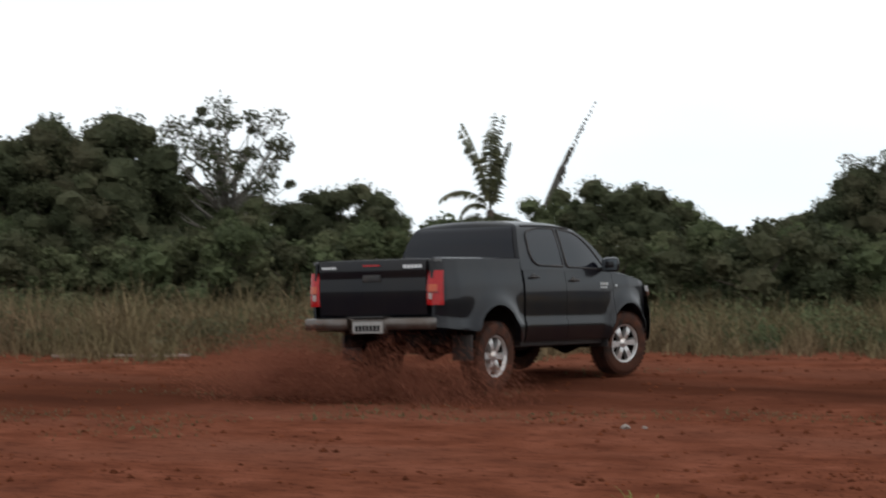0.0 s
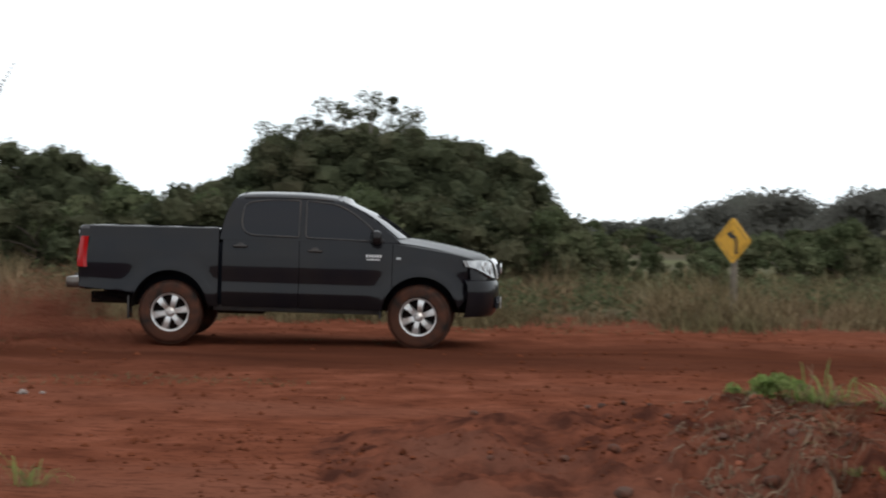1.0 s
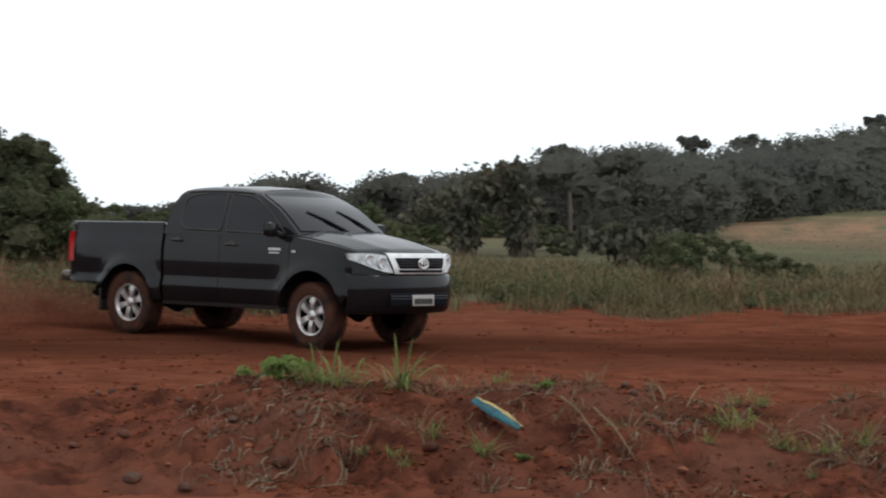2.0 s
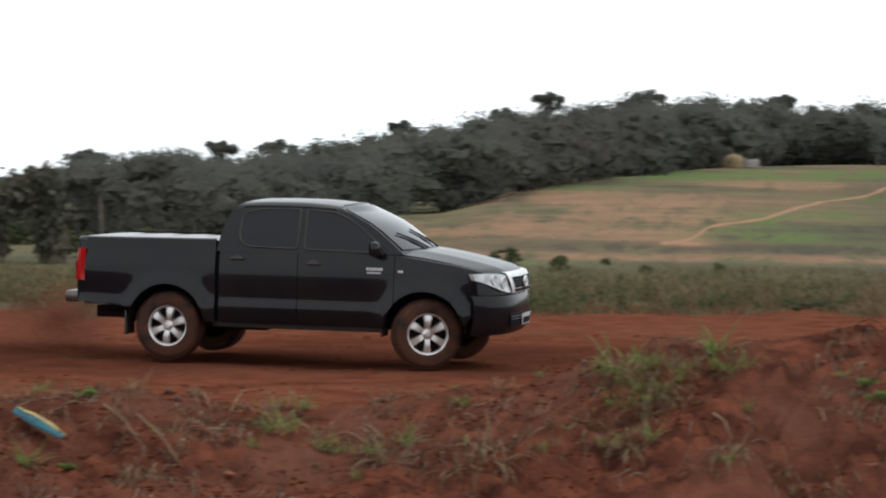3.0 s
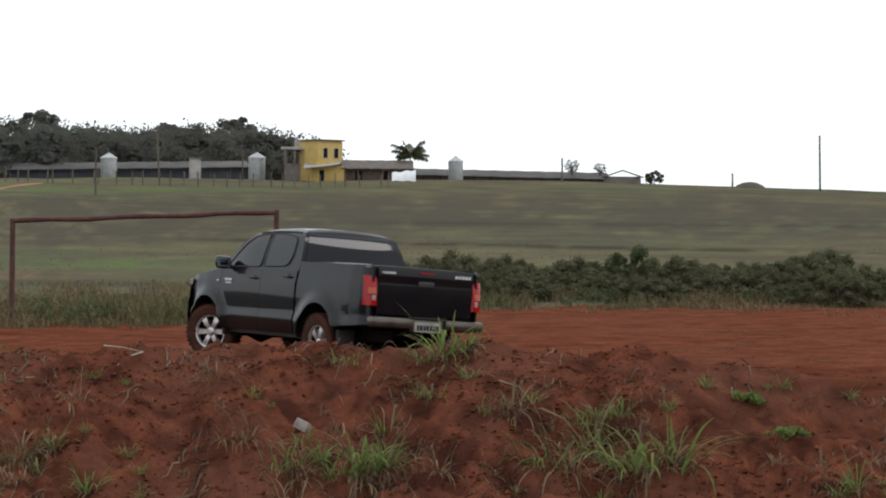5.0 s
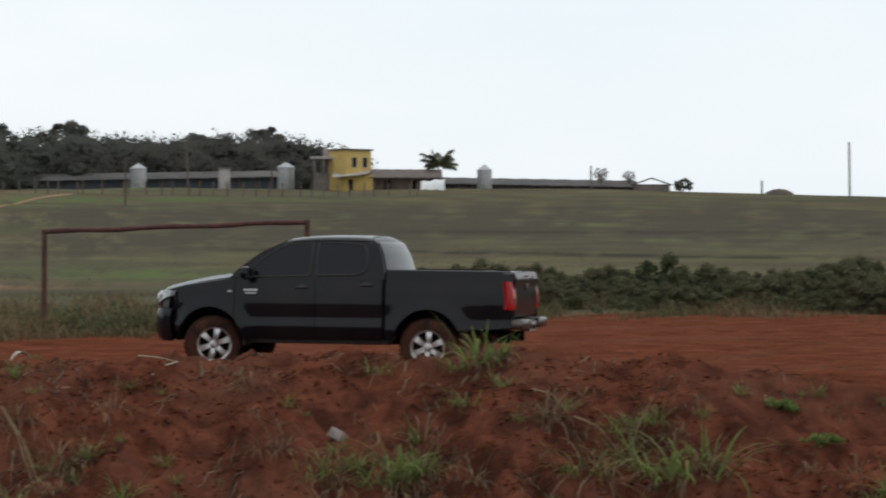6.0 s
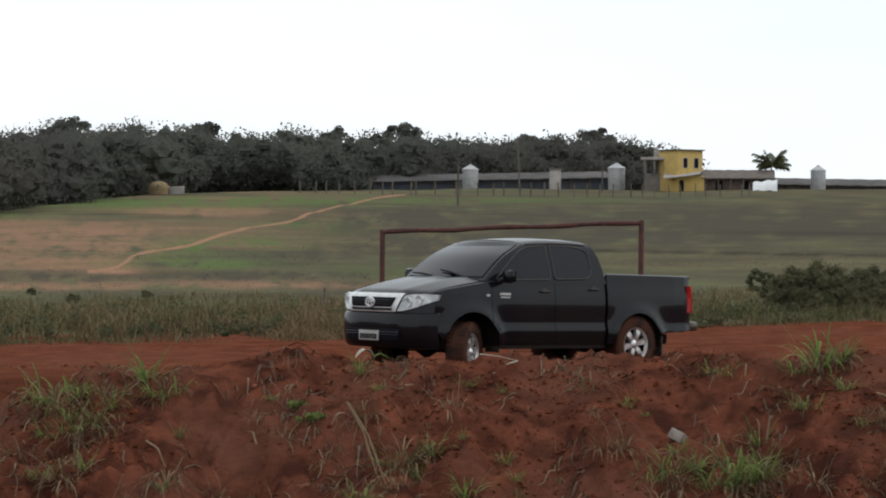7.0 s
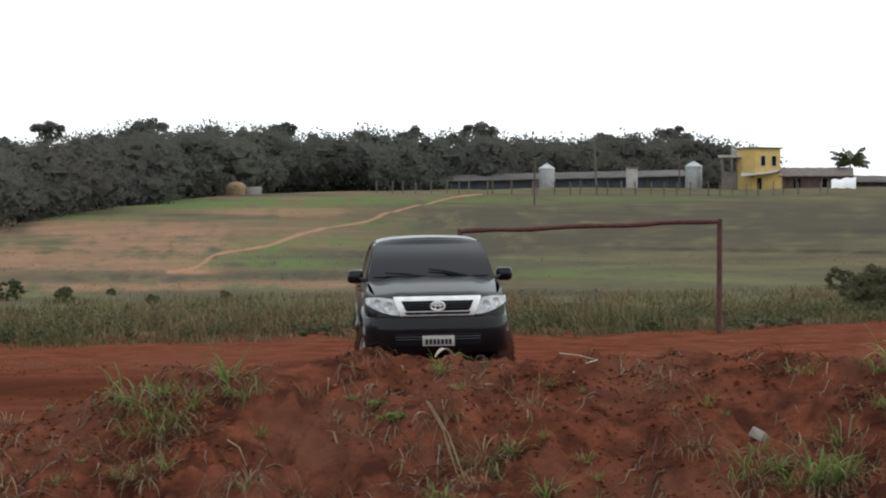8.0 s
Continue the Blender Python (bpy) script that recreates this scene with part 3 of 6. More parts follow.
for k, (az, r, el, kind) in enumerate(STAND + BIG_STAND):
    h = EYE_Z + r * math.tan(radians(el))
    place(KINDS[kind], az, r, h / 4.22, 47 * k, tall=1.0)
for az, r, el in ((-27.6, 45, 2.95), (-8.5, 46, 2.45), (-10.2, 45.5, 1.75)):
    place(OPEN_TREE, az, r, (EYE_Z + r * math.tan(radians(el))) / 5.0, 90 + az * 9)
for k in range(58):
    az = -35 + k * 0.58 + RNG.normal() * 0.2
    if az > -3.2:
        break
    place(BUSHES[k % 2], az, 38.5 + 4 * RNG.random(), 0.75 + 0.6 * RNG.random(), 67 * k)
for k, (az, r, s) in enumerate(((-2.4, 43, 0.85), (-1.2, 45, 0.7), (0.6, 40, 0.75), (2.6, 43, 1.05), (3.4, 44, 1.15), (4.2, 44, 0.95), (5.2, 45, 0.7), (12.6, 41, 0.65), (13.8, 44, 0.7), (15.2, 43, 0.55), (16.0, 46, 0.5),
                                (20.4, 56, 0.85), (21.9, 54, 0.6), (24.2, 53, 0.42), (26.1, 55, 0.36), (23.1, 58, 0.35), (44.0, 56, 0.9), (45.2, 55, 0.8), (46.6, 54, 1.0), (47.6, 56, 1.25), (48.6, 54, 1.2),
                                (49.6, 56, 1.35), (50.6, 54.5, 1.2), (51.6, 57, 1.3), (52.6, 55, 1.1), (53.8, 56, 1.2), (55, 55, 1.15), (43.2, 60, 0.8), (42.4, 62, 0.75), (56.4, 57, 1.1))):
    place(BUSHES[2 if az > 42 and k % 4 else 0], az, r, s * (0.58 if az > 42 else 0.6 if az > 20 else 0.9) * (0.7 + 0.5 * RNG.random()), 71 * k, tall=0.75 + 0.4 * RNG.random())
for k in range(34):
    place(BUSHES[0], -3.2 + 15.2 * (k + RNG.random()) / 34, 56 + 22 * RNG.random(), 0.4 + 0.35 * RNG.random(), 53 * k, "shrub in the rough ground below the woods", tall=0.7 + 0.3 * RNG.random())
for k in range(44):
    place(BUSHES[2], 43 + 14.5 * (k + RNG.random()) / 44, 50.5 + 8 * RNG.random(), 0.35 + 0.45 * RNG.random() ** 2, 59 * k, tall=0.7 + 0.4 * RNG.random())
for k in KINDS + [OPEN_TREE] + BUSHES:
    k.matrix_basis = stand(k, {0: -36.5, 1: -37.6, 2: -38.4}[KINDS.index(k)] if k in KINDS else (-36 if k is OPEN_TREE else -37), 46 if k not in BUSHES else 41 + BUSHES.index(k), 1.0, 0)


def build_forest():
    """The far woods on the ridge: one dense canopy of separate crowns."""
    g = np.random.default_rng(21)
    cs, rs = [], []
    for n in range(640):
        az = -12 + 52.2 * g.random()
        rc = float(lerp_at(az, CREST_R))
        lo = max(rc + (28 if az > 26 else 8), 72)
        r = lo + (465 - lo) * g.random() ** 0.75 if n % 3 else lo - 4 + 34 * g.random()
        z = float(land(np.array([az]), np.array([r]))[0])
        h = (7 + 6 * g.random() + (3 if g.random() > 0.9 else 0)) * (0.75 if r < rc + 40 else 1)
        lid = EYE_Z + r * math.tan(radians(float(lerp_at(az, RIDGE)) + float(lerp_at(az, ((-2, -0.08), (1, 0.10), (10, 0.16), (13, 0.36)))) + 0.30 * g.random() ** 1.5 - (0.20 if az > 12.4 else 0.04) * (465 - r) / 100)) - z
        h = min(h, lid)
        if h < 0.8:
            continue
        c = bearing(az, r, z)
        w = min(max(h * (0.55 + 0.25 * g.random()), 0.009 * r), 6.5)
        for k in range(9):
            d = g.normal(size=3)
            d /= np.linalg.norm(d)
            cs.append((c.x + d[0] * w * 0.75, c.y + d[1] * w * 0.75, c.z + h * (0.44 + d[2] * 0.32)))
            rs.append(w * (0.36 + 0.26 * g.random()))
    # single crowns that stand above the rest
    for k in range(13):
        az = 5 + 35 * (k + g.random()) / 13
        r = 440 + 22 * g.random()
        top = EYE_Z + r * math.tan(radians(float(lerp_at(az, RIDGE)) + 0.16 + 0.26 * g.random()))
        c = bearing(az, r, top)
        w = 2.2 + 2.2 * g.random()
        for q in range(9):
            a, d = 2.4 * q, w * math.sqrt((q + 0.3) / 9)
            cs.append((c.x + d * math.cos(a), c.y + d * math.sin(a), c.z - 0.9 - 0.08 * d * d - 1.3 * g.random()))
            rs.append(0.7 + 0.9 * g.random())
        for q in range(5):
            cs.append((c.x + g.normal() * 0.5, c.y, c.z - 1.9 - 1.1 * q))
            rs.append(1.1 + 0.4 * q)
    reach = np.hypot(np.array(cs)[:, 0], np.array(cs)[:, 1])
    # no air haze here; the woods' pale grey foliage colour carries it
    ob = leafy("far_woods", cs, rs, 150, 0.0013 * reach + 0.06, 0.75, 22, M_FARHAZE, None, 0.22, 0.58, 0.50)
    return tagged(ob, "distant woods along the hill's ridge, with haze in their grey-green colour", "woods", kind="stuff")


build_forest()


def blades(pts, length, width, lean, seed, segs=2):
    """Bent grass blades at the points: vertices and faces."""
    g = np.random.default_rng(seed)
    n = len(pts)
    a = g.random(n) * 2 * np.pi
    side = np.stack([np.cos(a), np.sin(a), np.zeros(n)], 1)
    out = np.stack([-np.sin(a), np.cos(a), np.zeros(n)], 1)
    L = length * (0.5 + 0.8 * g.random(n)) if np.isscalar(length) else length
    W = width * (0.6 + 0.8 * g.random(n))
    B = lean * (0.2 + 1.2 * g.random(n))
    rows = []
    for k in range(segs + 1):
        u = k / segs
        mid = pts + out * (B * L * u ** 2)[:, None] + np.array([0, 0, 1.0]) * (L * (u - 0.35 * np.minimum(B, 1.4) * u ** 2))[:, None]
        w = (W * (1 - 0.85 * u))[:, None] * 0.5
        rows += [mid - side * w, mid + side * w]
    v = np.stack(rows, 1).reshape(-1, 3)
    m = 2 * (segs + 1)
    base = (np.arange(n) * m)[:, None]
    f = np.concatenate([base + np.array([2 * k, 2 * k + 1, 2 * k + 3, 2 * k + 2]) for k in range(segs)])
    return v, f


def build_field_grass():
    g = np.random.default_rng(31)
    n = 170000
    az = -37 + 95 * g.random(n)
    dep = 20 * g.random(n) ** 1.7
    x0 = az * 0.55
    clump = fbm(x0 * 1.6, dep * 0.8, 33, 3)
    keep = clump > 0.36 + 0.2 * g.random(n)
    az, dep = az[keep], dep[keep]
    r = lerp_at(az, EDGE) + dep - 1.2 * g.random(len(az)) ** 4 + (fbm(az * 0.5, az * 0, 34, 3) - 0.5) * 3.4
    p = np.stack([r * np.sin(np.radians(az)), r * np.cos(np.radians(az)), ground_rise(az, r) - 0.02], 1)
    hgt = (0.35 + 0.75 * fbm(az * 0.9, dep * 0.5, 35, 3)) * np.clip(0.3 + dep / 2.6, 0, 1) * (0.35 + 0.8 * g.random(len(az)))
    hgt *= lerp_at(az, ((-37, 1.35), (-10, 1.1), (5, 0.95), (20, 0.8), (40, 0.75), (48, 0.6), (60, 0.5)))
    v, f = blades(p, hgt * np.clip(1.15 - dep[:] / 26, 0.4, 1), 0.022, 0.8, 36)
    ob = soup("field_grass", v, f, M_STRAW)
    tagged(ob, "tall dry and olive grass round the dirt field", "grass", kind="stuff")
    # leafy weeds that stand in the tall grass
    n = 1700
    az = -37 + 94 * g.random(n)
    dep = 0.6 + 9 * g.random(n) ** 1.3
    keep = fbm(az * 0.8, dep * 0.35, 43, 4) > 0.40 + 0.16 * g.random(n)
    az, dep = az[keep], dep[keep]
    r = lerp_at(az, EDGE) + dep
    high = lerp_at(az, ((-37, 0.72), (-10, 0.62), (5, 0.5), (20, 0.34), (40, 0.32), (46, 0.5), (60, 0.5))) * (0.5 + 0.7 * g.random(len(az))) * np.clip(0.45 + dep / 5, 0, 1)
    cs = np.stack([r * np.sin(np.radians(az)), r * np.cos(np.radians(az)), ground_rise(az, r) + high * 0.55], 1)
    v, f = leaf_cloud(cs, high * 0.75, 44, 0.085, 0.85, 44)
    ob = soup("field_weeds", v, f, M_LEAF2)
    tagged(ob, "leafy olive weeds standing in the tall dry grass", "weeds", kind="stuff")
    # low weeds on the dirt
    az = -35 + 92 * g.random(60000)
    r = 19.5 + 20 * g.random(60000)
    x, y = r * np.sin(np.radians(az)), r * np.cos(np.radians(az))
    band = np.exp(-((r - 21.8) / 0.8) ** 2) * 0.20 + np.exp(-((r - 30.5) / 1.4) ** 2) * 0.10
    keep = (fbm(x * 0.7, y * 0.7, 37, 4) + band > 0.72) & (r < lerp_at(az, EDGE))
    p = np.stack([x, y, ground_rise(az, r) - 0.01], 1)[keep]
    v, f = blades(p, 0.055, 0.014, 0.9, 38)
    ob = soup("low_weeds", v, f, M_LEAF2)
    tagged(ob, "sparse low green weeds on the dirt", "weeds", kind="stuff")
    # tussocks up the hill
    n = 18000
    az, u = 8 + 50 * g.random(n), g.random(n)
    r = 46 + 62 * u ** 1.3
    x, y = r * np.sin(np.radians(az)), r * np.cos(np.radians(az))
    keep = (fbm(x * 0.12, y * 0.12, 39, 4) > 0.42 + 0.2 * g.random(n)) & (r < lerp_at(az, CREST_R))
    p = np.stack([x, y, ground_rise(az, r) - 0.02], 1)[keep]
    v, f = blades(p, 0.05 + 0.08 * g.random(len(p)), 0.03, 1.2, 40)
    ob = soup("hill_grass", v, f, M_STRAW)
    tagged(ob, "rough tussocky pasture grass on the hill", "grass", kind="stuff")


build_field_grass()


# ---- the pickup's way: seconds, place, heading, lean and dip of the body, its rise on the springs
DRIVE = (
    (0.0, -9.120, 24.343, 78.40, 2.48, 1.45, 0.041),
    (0.2, -8.588, 24.983, 64.48, 2.10, 1.26, 0.036),
    (0.5, -7.444, 26.006, 42.36, 1.52, 0.97, 0.027),
    (0.8, -5.956, 26.687, 19.97, 0.95, 0.68, 0.018),
    (1.0, -4.814, 26.915, 4.82, 0.56, 0.49, 0.013),
    (1.2, -3.726, 26.982, -6.09, 0.68, 0.24, 0.008),
    (1.5, -2.034, 26.933, -20.78, 0.86, -0.14, 0.001),
    (1.8, -0.317, 26.913, -35.76, 1.03, -0.52, -0.005),
    (2.0, 0.834, 26.891, -44.48, 1.15, -0.77, -0.010),
    (2.2, 2.043, 26.748, -50.51, 0.71, -0.58, -0.001),
    (3.3, 8.929, 23.626, -18.90, -1.70, 0.48, 0.047),
    (3.5, 10.559, 23.100, -9.55, -2.13, 0.68, 0.056),
    (4.0, 14.328, 22.268, 22.50, -3.47, 1.49, -0.001),
    (4.3, 16.346, 22.244, 40.90, -3.88, 1.05, -0.019),
    (4.5, 17.413, 22.313, 52.79, -4.15, 0.75, -0.031),
    (4.7, 18.300, 22.448, 65.16, -4.42, 0.46, -0.042),
    (5.8, 19.563, 22.954, 112.46, -1.41, 0.01, -0.005),
    (6.0, 19.388, 23.082, 123.45, -0.86, -0.07, 0.002),
    (6.2, 19.134, 23.320, 138.62, -0.52, -0.64, -0.008),
    (6.5, 18.494, 23.550, 160.27, -0.01, -1.50, -0.022),
    (7.0, 17.241, 23.902, 187.10, -0.49, -1.62, -0.031),
    (7.2, 16.783, 24.064, 199.03, -0.69, -1.67, -0.034),
    (7.5, 16.119, 24.394, 216.71, -0.98, -1.75, -0.040),
    (8.0, 15.197, 24.857, 241.83, -1.13, -0.63, -0.004),
)
STEER = ((0, -14), (1.8, -10), (2.2, 0), (2.8, 22), (3.5, 32), (4.7, 32), (5.8, 28), (6.6, 26), (7.2, 30), (8.0, 22))


def spline(ts, vs, at):
    """A smooth curve through the values, with modest slopes."""
    d = np.diff(vs) / np.diff(ts)
    h = np.diff(ts)
    m = np.concatenate([[d[0]], (d[:-1] * h[1:] + d[1:] * h[:-1]) / (h[1:] + h[:-1]), [d[-1]]])
    i = np.clip(np.searchsorted(ts, at, "right") - 1, 0, len(ts) - 2)
    u = (at - ts[i]) / h[i]
    return ((2 * u ** 3 - 3 * u ** 2 + 1) * vs[i] + (u ** 3 - 2 * u ** 2 + u) * h[i] * m[i] + (3 * u ** 2 - 2 * u ** 3) * vs[i + 1] + (u ** 3 - u ** 2) * h[i] * m[i + 1])


# ---- the pickup (x forward, y to its left, z up, standing on z = 0)
HUBS = ((1.5425, 0.755), (1.5425, -0.755), (-1.5425, 0.755), (-1.5425, -0.755))
ARCH = 0.47


def half_width(x):
    return float(lerp_at(x, ((-2.72, 0.80), (-2.66, 0.845), (-2.55, 0.872), (-2.3, 0.888), (-1.6, 0.893), (1.6, 0.893), (1.9, 0.878), (2.05, 0.85), (2.2, 0.79), (2.3, 0.72))))


def side_y(x, z):
    """Half the body's width at a place on its side, with the crease low on the doors and the flares round the wheels."""
    y = half_width(x) * float(lerp_at(z, ((0.40, 0.945), (0.50, 0.985), (0.63, 1.012), (0.665, 1.014), (0.72, 0.990), (0.95, 1.0), (1.12, 0.993), (1.27, 0.962), (1.42, 0.948))))
    for hx in (1.5425, -1.5425):
        d = math.hypot(x - hx, z - 0.42) - ARCH
        if d < 0.3:
            y += 0.046 * math.exp(-(max(d, 0) / 0.11) ** 2)
    return y


def arch_z(x, floor_z):
    for hx in (1.5425, -1.5425):
        if abs(x - hx) < ARCH:
            return max(floor_z, 0.42 + math.sqrt(ARCH ** 2 - (x - hx) ** 2))
    return floor_z


def top_z(x):
    return float(lerp_at(x, ((-2.72, 1.36), (-2.66, 1.405), (-0.955, 1.415), (-0.94, 1.31), (1.2, 1.285), (1.5, 1.245), (1.9, 1.185), (2.1, 1.14), (2.3, 1.085))))


def side_panel(name, x0, x1, s, parent, label="", sill=None):
    """One outer panel of the body's side between two shut lines, curved, with folded edges; s: +1 left, -1 right."""
    n = max(6, int((x1 - x0) / 0.03))
    xs = [x0 + (x1 - x0) * k / n for k in range(n + 1)]
    grid = []
    for x in xs:
        lo = arch_z(x, float(lerp_at(x, ((-2.72, 0.66), (-2.0, 0.60), (-1.07, 0.46), (1.07, 0.46), (2.0, 0.5), (2.3, 0.86)))) if sill is None else sill)
        hi = top_z(x)
        if x > -0.94 and x < 1.2:
            hi = min(hi, 1.31)
        row = [(x, s * (side_y(x, lo) - 0.07), lo + 0.004)]
        row += [(x, s * side_y(x, lo + (hi - lo) * k / 16), lo + (hi - lo) * k / 16) for k in range(17)]
        row += [(x, s * (side_y(x, hi) - 0.03), hi + 0.012)]
        grid.append(row)
    first = [(x0, p[1] - s * 0.03, p[2]) for p in grid[0]]
    last = [(x1, p[1] - s * 0.03, p[2]) for p in grid[-1]]
    bm = sheet(bmesh.new(), [first] + grid + [last])
    return part(name, bm, M_PAINT, parent, label)


SECTION = ((0.862, 1.285), (0.842, 1.365), (0.812, 1.472), (0.78, 1.579), (0.746, 1.686), (0.716, 1.767), (0.69, 1.809), (0.65, 1.838), (0.58, 1.86), (0.44, 1.877), (0.22, 1.887), (0.0, 1.892))


def cab_ends(z, y):
    """Where the cab's side begins and ends at that height."""
    back = float(lerp_at(z, ((1.285, -0.945), (1.41, -0.925), (1.62, -0.865), (1.77, -0.79), (1.84, -0.72), (1.88, -0.62), (1.892, -0.60))))
    front = float(lerp_at(z, ((1.285, 1.30), (1.41, 1.145), (1.55, 0.955), (1.66, 0.785), (1.75, 0.62), (1.825, 0.46), (1.892, 0.36))))
    return back - 0.05 * (1 - (y / 0.86) ** 2), front + 0.13 * (1 - (y / 0.86) ** 2)


def roof_sag(x):
    """How far the roof falls away towards the screen and the tail."""
    return 0.105 * max(0.0, x + 0.12) ** 2 + 0.10 * max(0.0, -0.3 - x) ** 2


def cab_point(u, k, s, out=0.0):
    y, z = SECTION[k] if isinstance(k, int) else (float(np.interp(k, range(len(SECTION)), [p[0] for p in SECTION])), float(np.interp(k, range(len(SECTION)), [p[1] for p in SECTION])))
    b, f = cab_ends(z, y)
    x = b + (f - b) * u
    return (x, s * (y + out - 0.05 * max(0, x - 0.35) ** 2 * (y > 0.5)), z - roof_sag(x) * min(max((k - 3.5) / 4.0, 0), 1))


def cab_side_at(x, z, s, out):
    """The cab's skin at a place in side view."""
    zs, ys = [p[1] for p in SECTION], [p[0] for p in SECTION]
    q = z
    for _ in range(4):
        k = float(np.interp(q, zs, range(len(zs))))
        q = z + roof_sag(x) * min(max((k - 3.5) / 4.0, 0), 1)
    y = float(np.interp(q, zs, ys))
    return (x, s * (y + out - 0.05 * max(0, x - 0.35) ** 2 * (y > 0.5)), z)


def rounded(corners, radii, steps=6):
    """A closed outline with rounded corners."""
    out = []
    n = len(corners)
    for k in range(n):
        p, a, b = Vector(corners[k]), Vector(corners[k - 1]), Vector(corners[(k + 1) % n])
        r = radii[k]
        u, v = p + (a - p).normalized() * r, p + (b - p).normalized() * r
        for i in range(steps + 1):
            t = i / steps
            out.append(u * (1 - t) ** 2 + p * 2 * t * (1 - t) + v * t * t)
    return out


def side_window(name, corners, radii, s, parent):
    """A dark pane in the cab's side with rounded corners, and the rubber seal round it."""
    ring = rounded(corners, radii)
    lo, hi = min(p.y for p in ring), max(p.y for p in ring)
    grid = []
    for j in range(17):
        z = lo + (hi - lo) * (0.004 + 0.992 * (0.5 - 0.5 * math.cos(math.pi * j / 16)))
        xs = []
        for p, q in zip(ring, ring[1:] + ring[:1]):
            if (p.y - z) * (q.y - z) <= 0 and p.y != q.y:
                xs.append(p.x + (q.x - p.x) * (z - p.y) / (q.y - p.y))
        x0, x1 = min(xs), max(xs)
        grid.append([cab_side_at(x0 + (x1 - x0) * i / 12, z, s, 0.006) for i in range(13)])
    pane = part(name, sheet(bmesh.new(), grid, (0, -s * 0.012, 0)), M_GLASS, parent, "dark tinted glass")
    bm = bmesh.new()
    pts = [cab_side_at(p.x, p.y, s, 0.006) for p in ring]
    tube(bm, pts + pts[:2], [0.012] * (len(pts) + 2), 6, False)
    part("window_seal", bm, M_TRIM, pane)


def nose(y, out=0.0):
    """The rounded front of the pickup in plan."""
    q = min(1.0, abs(y) / 0.9)
    return 2.05 + out + 0.43 * (1 - q ** 3.2) ** 0.55


def nose_sheet(name, y0, y1, rows, mat_, parent, label="", n=28, thick=0.0):
    bm = bmesh.new()
    grid = []
    for z, out, shrink in rows:
        ys = [(y0 + (y1 - y0) * k / n) * shrink for k in range(n + 1)]
        grid.append([(nose(y, out), y, z) for y in ys])
    sheet(bm, grid, (-thick, 0, 0) if thick else None)
    return part(name, bm, mat_, parent, label)


def build_wheel():
    bm = bmesh.new()
    lathe(bm, ((0.232, -0.10), (0.25, -0.125), (0.33, -0.137), (0.366, -0.125), (0.384, -0.10), (0.388, -0.05), (0.388, 0.05), (0.384, 0.10), (0.366, 0.125), (0.33, 0.137), (0.25, 0.125), (0.232, 0.10)), 48)
    wheel = part("wheel", bm, M_TYRE, None, "dust-caked off-road tyre")
    bm = bmesh.new()
    for k in range(40):
        for row, off in ((-0.075, 0), (0.075, 0.5)):
            box(bm, -0.018, 0.018, row - 0.05, row + 0.05, 0.383, 0.394)
            bm.verts.ensure_lookup_table()
            bmesh.ops.rotate(bm, cent=(0, 0, 0), matrix=Matrix.Rotation(2 * math.pi * (k + off) / 40, 3, "Y"), verts=bm.verts[-8:])
    tagged(part("tread", bm, M_TYRE, wheel), kind="stuff")
    bm = bmesh.new()
    lathe(bm, ((0.214, 0.075), (0.226, 0.098), (0.238, 0.108), (0.236, 0.116), (0.222, 0.112), (0.210, 0.085)), 40)
    for k in range(6):
        a = 2 * math.pi * k / 6
        prof = ((0.05, 0.030), (0.10, 0.030), (0.16, 0.034), (0.218, 0.044))
        top = [bm.verts.new((s * w, 0.088 + 0.014 * math.sin(i * 1.0), r)) for i, (r, w) in enumerate(prof) for s in (-1, 1)]
        low = [bm.verts.new((s * w * 1.15, 0.045, r)) for r, w in prof for s in (-1, 1)]
        for i in range(3):
            p = 2 * i
            bm.faces.new((top[p], top[p + 1], top[p + 3], top[p + 2]))
            bm.faces.new((top[p], top[p + 2], low[p + 2], low[p]))
            bm.faces.new((top[p + 1], low[p + 1], low[p + 3], top[p + 3]))
        bmesh.ops.rotate(bm, cent=(0, 0, 0), matrix=Matrix.Rotation(a, 3, "Y"), verts=top + low)
    part("rim", bm, M_ALLOY, wheel, "silver six-spoke alloy rim")
    bm = bmesh.new()
    lathe(bm, ((0.0, 0.118), (0.028, 0.117), (0.036, 0.108), (0.056, 0.10), (0.066, 0.084), (0.066, 0.05)), 24)
    part("hub_cap", bm, M_ALLOY, wheel)
    bm = bmesh.new()
    lathe(bm, ((0.234, -0.10), (0.226, -0.09), (0.213, -0.03), (0.211, 0.07)), 32)
    part("rim_barrel", bm, M_UNDER, wheel)
    bm = bmesh.new()
    lathe(bm, ((0.0, 0.03), (0.17, 0.03), (0.17, 0.015), (0.215, 0.01), (0.0, 0.005)), 28)
    part("brake_disc", bm, M_UNDER, wheel)
    return wheel


def bars(name, x, y, z, axis, wide, high, count, material, parent, s=1):
    """Unreadable lettering as a row of small raised bars. axis: the way the row runs."""
    bm = bmesh.new()
    step = wide / count
    for k in range(count):
        a = -wide / 2 + step * (k + 0.16)
        b = a + step * 0.68
        if axis == "x":
            box(bm, x + a, x + b, y - 0.003, y + 0.003, z - high / 2, z + high / 2)
        else:
            box(bm, x - 0.003, x + 0.003, y + a, y + b, z - high / 2, z + high / 2)
    return part(name, bm, material, parent, smooth=False)


WIPERS = []


